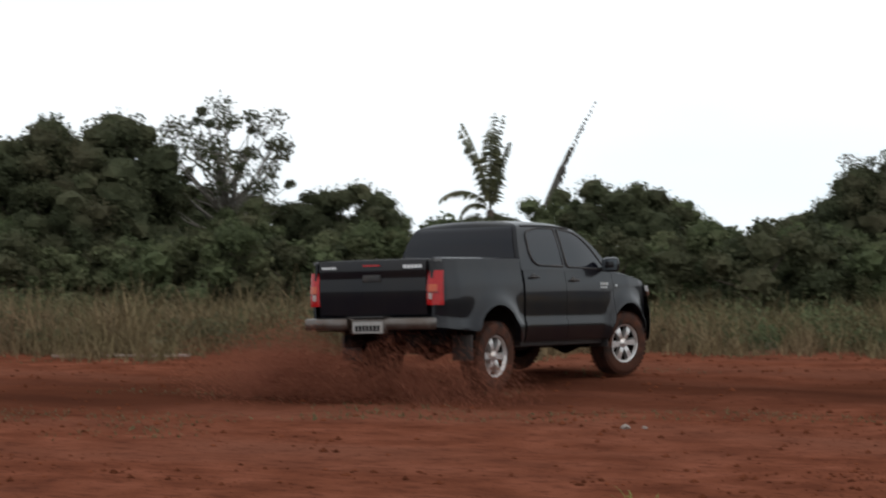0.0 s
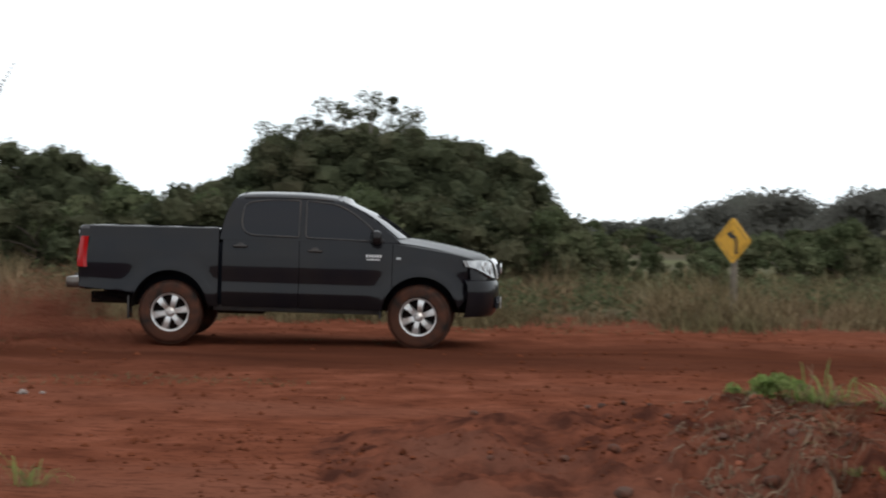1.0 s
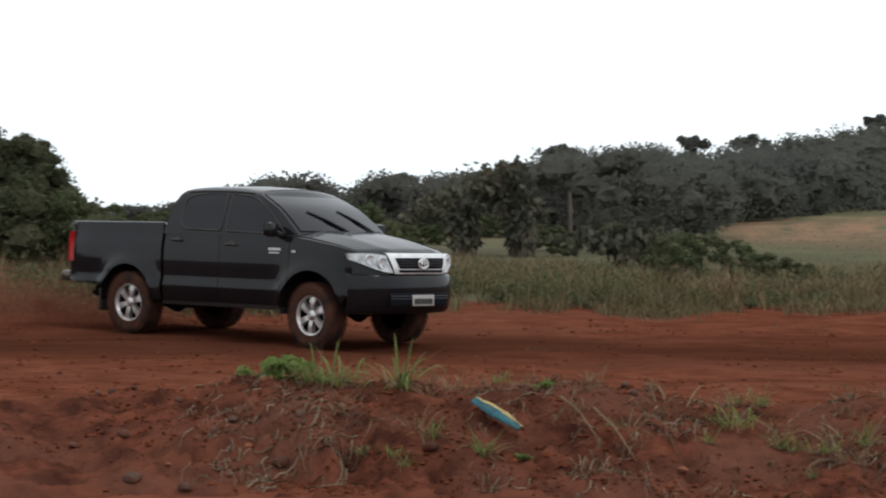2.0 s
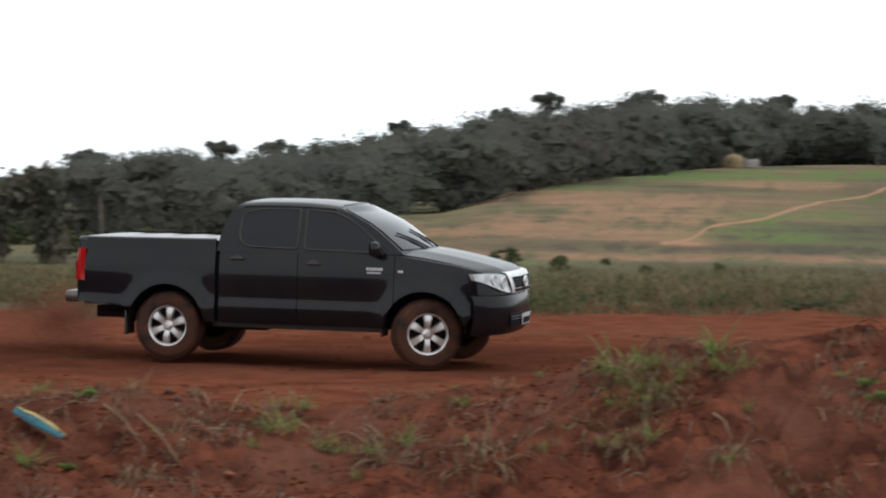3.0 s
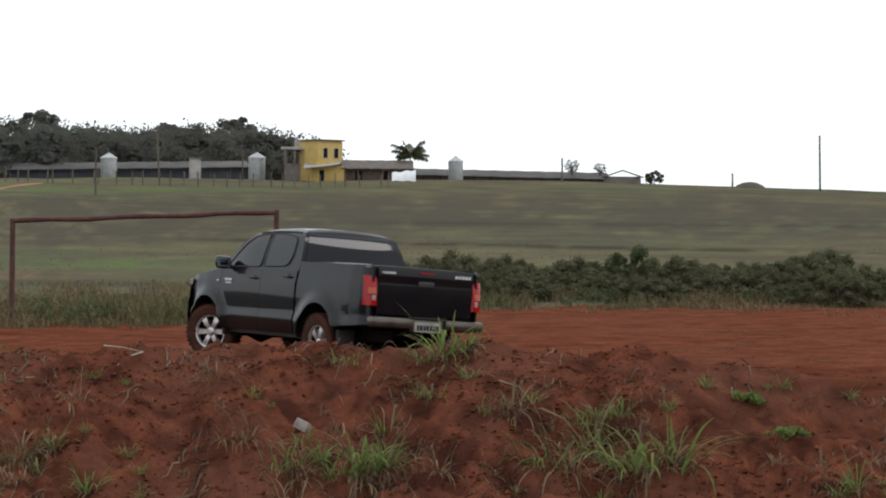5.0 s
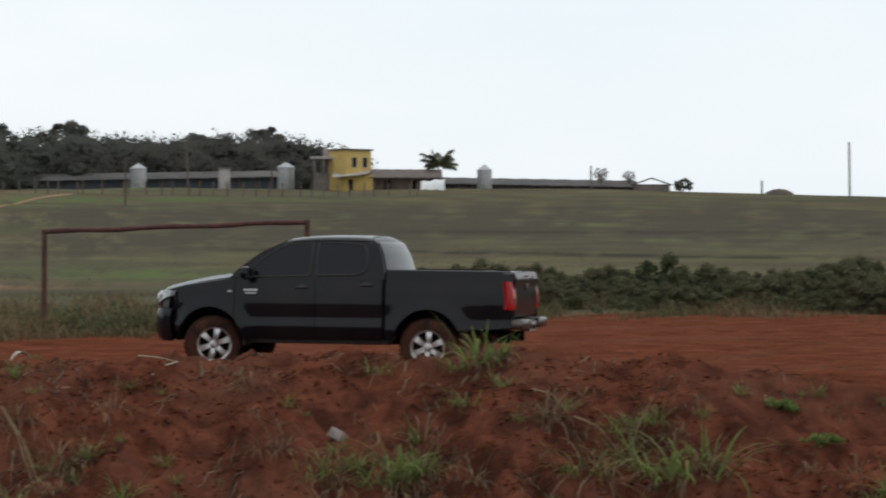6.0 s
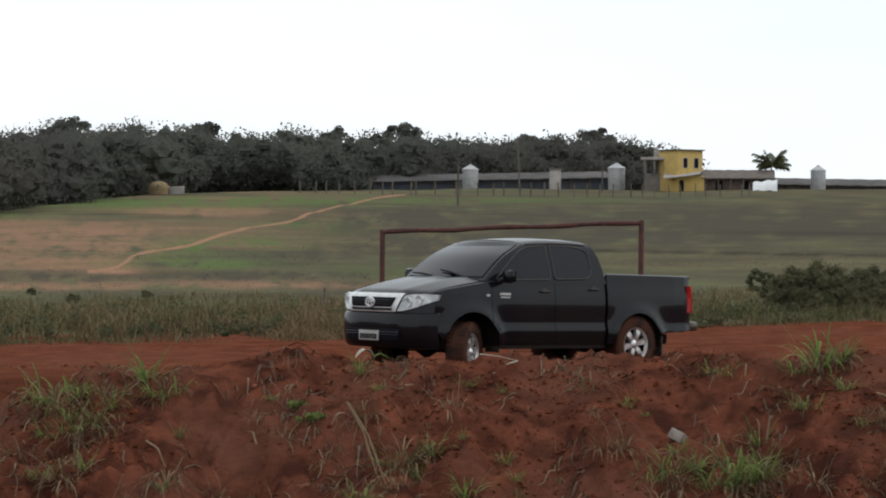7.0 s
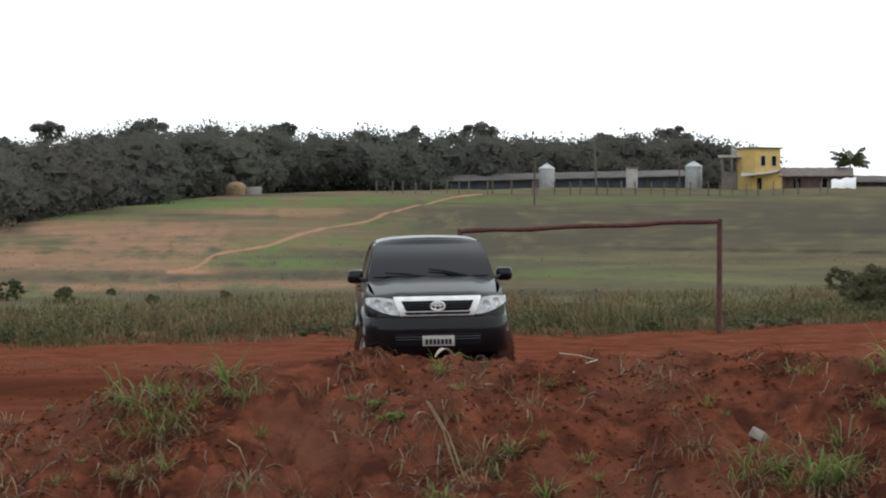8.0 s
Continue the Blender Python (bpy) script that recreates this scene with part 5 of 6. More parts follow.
for az, h in ((35.55, 0.42), (35.75, 0.30), (35.98, 0.5), (34.0, 0.45), (30.8, 0.5)):
    stake(az, 51, h, 0.045, "short weathered stake in the grass", "stake", "stakes behind the goal")
for k in range(34):
    az = 30.2 + 0.36 * k + 0.08 * RNG.normal()
    stake(az, 262, 1.5 + 0.3 * RNG.random(), 0.09, "weathered fence post on the hill pasture")
stake(34.35, 205, 4.6, 0.10, "dark leaning pole on the hill", "pole", "poles on the hill")
for az, r, h, rad in ((36.0, 300, 7.6, 0.13), (46.7, 315, 3.6, 0.15), (51.2, 300, 2.2, 0.14), (53.48, 315, 8.0, 0.16), (38.2, 300, 5.0, 0.1)):
    stake(az, r, h, rad, "tall grey utility pole against the sky", "utility_pole", "poles on the hill")


# ---- the farm on the hill's crest
def spot(az, r, turn=0.0, z=None):
    return Matrix.Translation(bearing(az, r, ground_at(az, r) if z is None else z)) @ Matrix.Rotation(radians(-az + turn), 4, "Z")


def build_shed(az0, az1, r, top0, top1, label, wall_mat, bays):
    """A long low poultry shed: posts, a curtain wall, a shallow roof with ridges."""
    a, b = bearing(az0, r), bearing(az1, r)
    base = min(ground_at(az0, r), ground_at((az0 + az1) / 2, r), ground_at(az1, r)) - 0.6
    d = b - a
    L = d.length
    s = tagged(new("long_shed"), label, "shed", group="long sheds")
    s.matrix_basis = Matrix.Translation((a.x, a.y, 0)) @ Matrix.Rotation(math.atan2(d.y, d.x), 4, "Z")
    bm = bmesh.new()
    n = bays * 3
    front = [[(L * k / n, -5 - 0.05 * (k % 2), z) for k in range(n + 1)] for z in (base, 0)]
    for k in range(n + 1):
        front[1][k] = (front[1][k][0], front[1][k][1], top0 + (top1 - top0) * k / n - 1.0)
    sheet(bm, front, (0, 9, 0))
    part("wall", bm, wall_mat, s)
    bm = bmesh.new()
    rows = []
    for y, dz in ((-6.2, -1.05), (0, 0.0), (6.2, -1.05)):
        rows.append([(L * k / n, y, top0 + (top1 - top0) * k / n + dz + 0.03 * math.sin(k * 1.7)) for k in range(n + 1)])
    sheet(bm, rows, (0, 0, -0.12))
    part("roof", bm, M_SHEDROOF, s)
    for k in range(bays + 1):
        bm = bmesh.new()
        x = L * k / bays
        box(bm, x - 0.12, x + 0.12, -5.35, -5.12, base, top0 + (top1 - top0) * k / bays - 0.85)
        part("post", bm, M_WOOD, s, smooth=False)


build_shed(27.0, 38.3, 330, 8.75, 10.2, "long low shed with a grey roof and blue curtains", M_TARPWALL, 22)
build_shed(42.6, 47.9, 335, 9.4, 8.9, "long low dark shed behind the pasture", M_GREYWALL, 12)


def build_tank(az, r, width, top):
    z0 = ground_at(az, r) - 0.3
    t = tagged(new("feed_silo"), "grey metal feed silo with a conical lid", "silo", group="feed silos")
    t.matrix_basis = spot(az, r, z=0)
    bm = bmesh.new()
    w = width / 2
    lathe(bm, ((w * 0.96, z0), (w, z0 + 0.1), (w, top - 1.1), (w * 1.02, top - 1.08), (w * 1.02, top - 1.0), (w, top - 0.98), (w, top - 0.75)), 24, "Z")
    part("drum", bm, M_TANK, t)
    bm = bmesh.new()
    lathe(bm, ((w * 1.08, top - 0.78), (w * 1.06, top - 0.7), (w * 0.3, top - 0.12), (w * 0.22, top - 0.1), (w * 0.2, top + 0.05), (0.0, top + 0.08)), 24, "Z")
    part("lid", bm, M_TANK, t)


for az, w, top in ((34.68, 2.4, 10.9), (38.57, 2.5, 11.2), (43.86, 2.2, 10.9)):
    build_tank(az, 321, w, top)

t = tagged(new("water_tower"), "pale plastered pillar beside the long shed", "tower")
t.matrix_basis = spot(36.94, 319)
bm = bmesh.new()
box(bm, -0.85, 0.85, -0.85, 0.85, -0.5, 2.9, 0.05)
part("pillar", bm, M_PALEWALL, t)
bm = bmesh.new()
box(bm, -0.98, 0.98, -0.98, 0.98, 2.9, 3.1, 0.03)
part("cap", bm, M_GREYWALL, t)


def window(bm_parent, x, y, z, w, h, parent):
    """A window with a frame and a dark pane, facing -y."""
    bm = bmesh.new()
    for x0, x1, z0, z1 in ((x - w / 2 - 0.08, x + w / 2 + 0.08, z + h / 2, z + h / 2 + 0.08), (x - w / 2 - 0.08, x + w / 2 + 0.08, z - h / 2 - 0.08, z - h / 2), (x - w / 2 - 0.08, x - w / 2, z - h / 2, z + h / 2), (x + w / 2, x + w / 2 + 0.08, z - h / 2, z + h / 2)):
        box(bm, x0, x1, y - 0.06, y + 0.02, z0, z1)
    win = part("window", bm, M_PALEWALL, parent, smooth=False)
    bm = bmesh.new()
    box(bm, x - w / 2, x + w / 2, y - 0.02, y + 0.012, z - h / 2, z + h / 2)
    part("pane", bm, M_DARK, win, "dark window pane", smooth=False)


def build_house():
    r = 315
    m = spot(40.28, r)
    h = tagged(new("farmhouse"), "two-storey farmhouse, part yellow and part bare grey wall", "house")
    h.matrix_basis = m
    # bare grey wing with an open upper floor
    bm = bmesh.new()
    box(bm, -5.4, 0.2, 1.0, 6.0, -0.6, 2.6)
    box(bm, -5.4, -5.0, 1.0, 6.0, 2.6, 4.6)
    box(bm, -3.4, 0.2, 1.3, 6.0, 2.6, 4.6)
    part("grey_wing", bm, M_GREYWALL, h, "bare grey unplastered wing", smooth=False)
    bm = bmesh.new()
    box(bm, -5.9, 0.6, 0.2, 6.4, 4.6, 5.0, 0.03)
    box(bm, -4.0, 0.3, 2.0, 6.0, 5.0, 6.1, 0.03)
    part("slab", bm, M_PALEWALL, h)
    for x in (-5.3, -3.9, -2.5):
        bm = bmesh.new()
        box(bm, x - 0.14, x + 0.14, 0.4, 0.7, 2.6, 4.6)
        part("pillar", bm, M_GREYWALL, h, smooth=False)
    # yellow block set corner-on
    turn = Matrix.Translation((3.1, 0.6, 0)) @ Matrix.Rotation(radians(38), 4, "Z")
    bm = bmesh.new()
    box(bm, -4.6, 0, 0, 4.4, -0.6, 5.9, 0.03)
    bmesh.ops.transform(bm, matrix=turn, verts=bm.verts[:])
    block = part("yellow_block", bm, M_HOUSE, h, "yellow painted upper block")
    bm = bmesh.new()
    box(bm, -4.85, 0.25, -0.3, 4.6, 5.9, 6.08, 0.03)
    bmesh.ops.transform(bm, matrix=turn, verts=bm.verts[:])
    part("roof", bm, M_ROOF, h)
    for x in (-3.2, -1.2):
        window(None, x, 0, 4.1, 0.75, 1.4, block)
    for c in block.children_recursive:
        if c.parent is block:
            c.matrix_basis = turn
    # porch
    bm = bmesh.new()
    box(bm, -1.0, 3.3, -2.0, 0.4, -0.6, 2.2, 0.02)
    part("porch_wall", bm, M_HOUSE, h)
    bm = bmesh.new()
    sheet(bm, [[(-2.6, -3.4, 1.9), (0.5, -3.4, 2.2), (2.6, -3.2, 2.5)], [(-2.4, 0.6, 2.7), (0.5, 0.6, 2.9), (3.0, 0.6, 3.0)]], (0, 0, -0.12))
    part("porch_roof", bm, M_PALEWALL, h)
    bm = bmesh.new()
    box(bm, -0.6, 0.4, -2.04, -1.9, 0.0, 1.6)
    part("doorway", bm, M_DARK, h, smooth=False)


build_house()


def build_low_house():
    m = spot(41.75, 314)
    h = tagged(new("low_farm_building"), "low farm building with an old tiled roof and posts", "farm building")
    h.matrix_basis = m
    bm = bmesh.new()
    box(bm, -4.8, 4.9, 0, 5, -0.7, 1.7)
    part("wall", bm, mat("brick_wall", (0.15, 0.10, 0.08), 0.9, second=(0.10, 0.07, 0.06), scale=1.4, bump=0.2), h, smooth=False)
    bm = bmesh.new()
    rows = [[(-5.2 + 10.6 * k / 16, y, z + 0.04 * math.sin(k * 2.3)) for k in range(17)] for y, z in ((-1.2, 1.7), (2.5, 2.95), (6, 1.7))]
    sheet(bm, rows, (0, 0, -0.14))
    part("roof", bm, M_ROOF, h)
    for k in range(6):
        bm = bmesh.new()
        x = -4.5 + 1.8 * k
        box(bm, x - 0.09, x + 0.09, -1.0, -0.82, -0.7, 1.65)
        part("post", bm, M_WOOD, h, smooth=False)
    for x in (-2.6, 1.2, 3.4):
        bm = bmesh.new()
        box(bm, x - 0.5, x + 0.5, -0.03, 0.06, -0.3, 1.3)
        part("opening", bm, M_DARK, h, smooth=False)


build_low_house()

hut = tagged(new("hut"), "small dark gabled hut on the skyline", "hut")
hut.matrix_basis = spot(48.3, 318)
bm = bmesh.new()
box(bm, -2.7, 2.7, 0, 4, -0.6, 1.0)
part("wall", bm, M_GREYWALL, hut, smooth=False)
bm = bmesh.new()
sheet(bm, [[(-3.1, -0.4, 0.9), (0, -0.4, 2.0), (3.1, -0.4, 0.95)], [(-3.1, 4.4, 0.9), (0, 4.4, 2.0), (3.1, 4.4, 0.95)]], (0, 0, -0.12))
part("roof", bm, M_ROOF, hut)

hut = tagged(new("tan_hut"), "small tan mud-coloured hut at the end of the shed", "hut")
hut.matrix_basis = spot(26.42, 249)
bm = bmesh.new()
grid = [[(math.cos(a) * w, math.sin(a) * w * 0.8, z) for a in (2 * math.pi * k / 20 for k in range(21))] for w, z in ((1.25, -0.6), (1.3, 0.5), (1.15, 1.0), (0.7, 1.35), (0.05, 1.5))]
sheet(bm, grid)
part("wall", bm, M_HAY, hut)
bm = bmesh.new()
box(bm, 1.2, 2.9, -0.6, 0.6, -0.5, 0.9, 0.05)
part("annex", bm, M_PALEWALL, hut)

tarp = tagged(new("tarpaulin"), "white tarpaulin draped over a frame in the pasture", "tarpaulin")
tarp.matrix_basis = spot(42.48, 306)
bm = bmesh.new()
sheet(bm, [[(-1.7 + 3.4 * u / 10, y, z * (0.75 + 0.25 * u / 10) + 0.10 * math.sin(u * 1.3 + y)) for u in range(11)] for y, z in ((-0.9, 0.0), (-0.7, 0.9), (0.0, 1.6), (0.7, 1.4), (0.9, 0.0))], (0, 0.03, -0.03))
part("cloth", bm, M_TARP, tarp)
heap = tagged(new("earth_heap"), "low dark heap on the skyline", "heap")
heap.matrix_basis = spot(51.65, 318)
bm = bmesh.new()
sheet(bm, [[(math.cos(a) * w, math.sin(a) * w, z + 0.08 * math.sin(3 * a)) for a in (2 * math.pi * k / 20 for k in range(21))] for w, z in ((2.6, -0.3), (1.9, 0.35), (1.0, 0.7), (0.05, 0.8))])
part("soil", bm, mat("heap_soil", (0.055, 0.045, 0.034), 0.9, second=(0.08, 0.06, 0.04), scale=2), heap)


# ---- palms and other single plants
def frond(root, length, rise, bend, az, seed, leaflets=26, lw=0.035, ll=0.42):
    """One palm frond: a bent rib with leaflets on both sides: vertices and faces."""
    g = np.random.default_rng(seed)
    out = np.array([math.cos(az), math.sin(az), 0])
    side = np.array([-math.sin(az), math.cos(az), 0])
    v, f = [], []
    last = None
    for k in range(leaflets + 1):
        u = k / leaflets
        ang = rise - bend * u
        if k == 0:
            p = np.array(root, float)
        else:
            p = p + (out * math.cos(ang) + np.array([0, 0, 1]) * math.sin(ang)) * (length / leaflets)
        w = 0.03 * (1 - u) + 0.006
        i = len(v)
        v += [p - side * w, p + side * w]
        if last is not None:
            f.append((last, last + 1, i + 1, i))
        last = i
        if u > 0.12:
            L = ll * (0.5 + 0.7 * math.sin(math.pi * min(1, u * 0.95))) * (0.7 + 0.5 * g.random())
            for s in (-1, 1):
                d = side * s * 0.8 + out * 0.5 * math.cos(ang) + np.array([0, 0, 0.5 * math.sin(ang) - 0.45 - 0.4 * g.random()])
                d = d / np.linalg.norm(d)
                along = (np.array([0, 0, 1.0]) + out) * max(lw, 0.12 * ll)
                i = len(v)
                v += [p - along * 0.5, p + along * 0.5, p + d * L * 0.6 + along * 0.4, p + d * L + np.array([0, 0, -0.12 * L])]
                f.append((i, i + 1, i + 2, i + 3))
    return v, f


def build_palm(label, az, r, trunk, fronds, material, bark, lean=(0, 0), name="palm"):
    p = tagged(new(name), label, "palm")
    p.matrix_basis = spot(az, r)
    bm = bmesh.new()
    tube(bm, [(0, 0, -0.2), (lean[0] * 0.5, lean[1] * 0.5, trunk * 0.5), (lean[0], lean[1], trunk)], [0.14, 0.11, 0.09], 9)
    part("trunk", bm, bark, p)
    for k, (length, rise, bend, a, ll) in enumerate(fronds):
        v, f = frond((lean[0], lean[1], trunk - 0.05), length, radians(rise), radians(bend), radians(a), 50 + k, ll=ll)
        soup("frond", v, f, material, p)
    return p


build_palm("upright half-dead palm with ragged hanging fronds", -20.55, 52, 2.1,
           ((2.4, 92, 8, 0, 0.34), (2.35, 88, 10, 20, 0.34), (2.3, 94, 12, 40, 0.34), (2.25, 86, 26, 178, 0.40), (2.1, 80, 20, 186, 0.40), (1.7, 84, 14, 5, 0.30), (1.75, 80, 10, 350, 0.30), (1.5, 76, 120, 185, 0.26), (1.0, 66, 150, 178, 0.22), (1.9, 95, 10, 80, 0.32), (1.8, 92, 10, 260, 0.34)), M_PALM, M_BARK)
build_palm("bare leaning dead palm spear above the trees", -19.2, 52, 2.1, ((2.95, 66, 3, 0, 0.20), (2.5, 67, 3, 3, 0.24), (1.7, 70, 6, 4, 0.30), (1.5, 68, 4, 350, 0.34), (1.2, 70, 4, 10, 0.40)), M_DRYLEAF, M_BARK, name="dead_palm")
build_palm("wind-bent palm beside the farmhouse", 42.65, 318, 3.2,
           tuple((2.6 + 0.5 * (k % 3), 30 + 13 * (k % 5), 60, 24 * k, 0.9) for k in range(15)) + ((3.0, 75, 30, 20, 0.7), (2.9, 80, 25, 200, 0.6)), M_PALM, M_BARK)
build_palm("small palm beside the farmhouse", 41.7, 318, 0.8, tuple((1.6, 30 + 10 * (k % 3), 60, 60 * k, 0.4) for k in range(6)), M_PALM, M_BARK)


M_CANE = mat("cane_leaves", (0.062, 0.062, 0.048), 0.8, spec=0.1, second=(0.10, 0.095, 0.065), scale=1.2, third=(0.14, 0.12, 0.085), scale3=0.8, rand=0.35, island=True, trans=0.2)


def build_clump(label, az, r, high, wide, stems, seed, bend_to):
    """A clump of arching cane stems with drooping leaves."""
    g = np.random.default_rng(seed)
    c = tagged(new("cane_clump"), label, "cane clump", group="cane clumps")
    c.matrix_basis = spot(az, r)
    vs, fs, n = [], [], 0
    for k in range(stems):
        x0 = g.normal() * wide * 0.11
        x1 = x0 + bend_to * wide * (0.05 + 0.75 * g.random()) + g.normal() * 0.2 * wide
        hh = high * (0.42 + 0.62 * math.sqrt(g.random()))
        y0 = g.normal() * 0.25
        pts = [(x0, y0, -0.1), (x0 + (x1 - x0) * 0.15, y0, hh * 0.45), (x0 + (x1 - x0) * 0.45, y0, hh * 0.8), (x1, y0 + 0.1, hh), (x1 + (x1 - x0) * 0.6, y0 + 0.1, hh * 0.70)]
        bm = bmesh.new()
        tube(bm, pts, [0.022, 0.018, 0.013, 0.008, 0.004], 5)
        part("stem", bm, M_BARK, c)
        for q in range(4, 30, 2):
            u = q / 29 * 3.99
            i = int(u)
            p = Vector(pts[i]).lerp(Vector(pts[i + 1]), u - i)
            for _ in range(3):
                v, f = leaf_cloud([p], [0.16], 2, 0.24, 1.0, int(g.integers(1e6)), droop=1.6)
                vs.append(v)
                fs.append(f + n)
                n += len(v)
    soup("leaves", np.vstack(vs), np.vstack(fs), M_CANE, c)


build_clump("dark arching cane clump with drooping leaves", 8.45, 56, 2.4, 1.7, 30, 61, -0.5)
build_clump("dark arching cane clump with drooping leaves", 7.0, 56, 1.75, 1.3, 16, 62, -0.9)
build_clump("low arching cane clump at the hill's foot", 11.4, 50, 0.95, 1.2, 12, 63, -0.9)
build_clump("low arching cane clump at the hill's foot", 12.5, 50, 0.9, 1.2, 10, 64, -0.7)
stake(9.75, 58, 1.72, 0.06, "dead slim tree trunk wrapped in withered leaves", "dead_tree", "dead trees", M_DRYLEAF)
for k, (az, r, s) in enumerate(((46.95, 330, 1.7), (49.15, 325, 1.4), (47.7, 332, 1.5))):
    place(OPEN_TREE if k != 1 else BUSHES[1], az, r, s * (0.42 if k != 1 else 1.0), 50 * k, "small open tree on the skyline of the hill")


# ---- on the bank
def on_bank(az, el):
    """The place on the bank's near face that lies so far below eye level (degrees)."""
    rs = np.arange(13.2, 18.6, 0.02)
    e = np.degrees(np.arctan((np.maximum(mound_rise(np.full_like(rs, az), rs), 0) - EYE_Z) / rs))
    k = int(np.argmax(e >= el)) if (e >= el).any() else int(np.argmax(e))
    return bearing(az, rs[k], float(max(mound_rise(np.array([az]), rs[k:k + 1])[0], 0)))


def arching(p, length, width, seed, spread, segs=7):
    """Broad blades that rise and bend over towards their tips: vertices and faces."""
    g = np.random.default_rng(seed)
    n = len(p)
    a = np.arctan2(p[:, 1], p[:, 0]) + g.normal(size=n) * 0.7
    out, side = np.stack([np.cos(a), np.sin(a), 0 * a], 1), np.stack([-np.sin(a), np.cos(a), 0 * a], 1)
    L, W = length * (0.35 + 0.75 * g.random(n)), width * (0.6 + 0.7 * g.random(n))
    start, bend = (0.05 + spread * g.random(n)), 0.5 + 1.9 * g.random(n)
    mid, rows = p.copy(), []
    for k in range(segs + 1):
        u = k / segs
        th = start + bend * u ** 1.4
        if k:
            mid = mid + (out * np.sin(th)[:, None] + np.array([0, 0, 1.0]) * np.cos(th)[:, None]) * (L / segs)[:, None]
        w = (W * (0.55 + 0.9 * u) * (1 - u ** 3) + 0.001)[:, None] * 0.5
        rows += [mid - side * w, mid + side * w]
    v = np.stack(rows, 1).reshape(-1, 3)
    base = (np.arange(n) * 2 * (segs + 1))[:, None]
    return v, np.concatenate([base + np.array([2 * k, 2 * k + 1, 2 * k + 3, 2 * k + 2]) for k in range(segs)])


def make_tuft(name, label, blades_n, length, width, lean, material, seed, spread):
    g = np.random.default_rng(seed)
    t = tagged(new(name), label, "grass tuft", group="tufts on the bank")
    a, q = g.random(blades_n) * 2 * np.pi, g.random(blades_n) ** 0.7 * spread
    p = np.stack([np.cos(a) * q, np.sin(a) * q, np.full(blades_n, -0.03)], 1)
    v, f = arching(p, length, width, seed, lean)
    soup("foliage", v, f, material, t)
    if material is M_GREEN:
        a, q = g.random(26) * 2 * np.pi, g.random(26) * spread * 1.3
        p = np.stack([np.cos(a) * q, np.sin(a) * q, np.full(26, -0.03)], 1)
        v, f = arching(p, length * 0.8, width * 0.7, seed + 1, lean * 1.7)
        soup("withered_foliage", v, f, M_TUFTDRY, t)
    return t


def make_creeper(seed):
    g = np.random.default_rng(seed)
    t = tagged(new("leafy_weed"), "low leafy green weed on the bank", "weed", group="tufts on the bank")
    cs = g.normal(size=(26, 3)) * np.array([0.3, 0.22, 0.07]) + np.array([0, 0, 0.12])
    v, f = leaf_cloud(cs, np.full(26, 0.13), 7, 0.20, 0.6, seed)
    soup("leaves", v, f, M_GREEN, t)
    bm = bmesh.new()
    for k in range(9):
        a = g.random() * 6.28
        tube(bm, [(0, 0, -0.03), (math.cos(a) * 0.15, math.sin(a) * 0.12, 0.09), (math.cos(a) * 0.38, math.sin(a) * 0.3, 0.14)], [0.008, 0.006, 0.003], 5)
    part("stems", bm, M_TUFTDRY, t)
    return t


TUFT_KINDS = [[make_tuft("grass_tuft", "arching green grass tuft with withered blades", 26 + 6 * k, 0.72, 0.030, 0.85, M_GREEN, 71 + k, 0.14 + 0.14 * k) for k in range(3)],
              [make_tuft("dry_tuft", "withered straw-coloured grass tuft hanging over the earth", 46, 0.62, 0.017, 1.5, M_TUFTDRY, 81 + k, 0.22) for k in range(2)],
              [make_creeper(91)]]
# bearing, degrees below eye level, size, kind
TUFTS_WEST = ((2.4, -5.34, 0.33, 2), (3.2, -5.4, 0.17, 0), (3.9, -5.57, 0.28, 0), (5.6, -5.58, 0.30, 0), (5.8, -7.74, 0.2, 0), (8.9, -7.53, 0.18, 2), (9.5, -5.57, 0.2,
    2), (12.7, -6.18, 0.37, 1), (14.6, -6.44, 0.33, 0), (15.7, -6.94, 0.24, 0), (16.1, -7.02, 0.24, 0), (17.4, -6.91, 0.49, 1))
TUFTS_MIDDLE = ((20.1, -7.14, 0.37, 1), (21.6, -6.85, 0.24, 0), (23.8, -4.72, 0.42, 0), (23.9, -6.7, 0.41, 1), (24.2, -5.5, 0.46, 0), (24.6, -5.01, 0.49, 1), (26.1,
    -4.17, 0.37, 0), (26.5, -7.09, 0.24, 0), (26.6, -4.6, 0.33, 0), (29.0, -5.2, 0.2, 1), (30.1, -4.97, 0.24, 2), (30.5, -5.27, 0.24, 2), (31.8, -4.06, 0.24, 0), (32.2,
    -4.44, 0.2, 0), (32.8, -6.48, 0.33, 1))
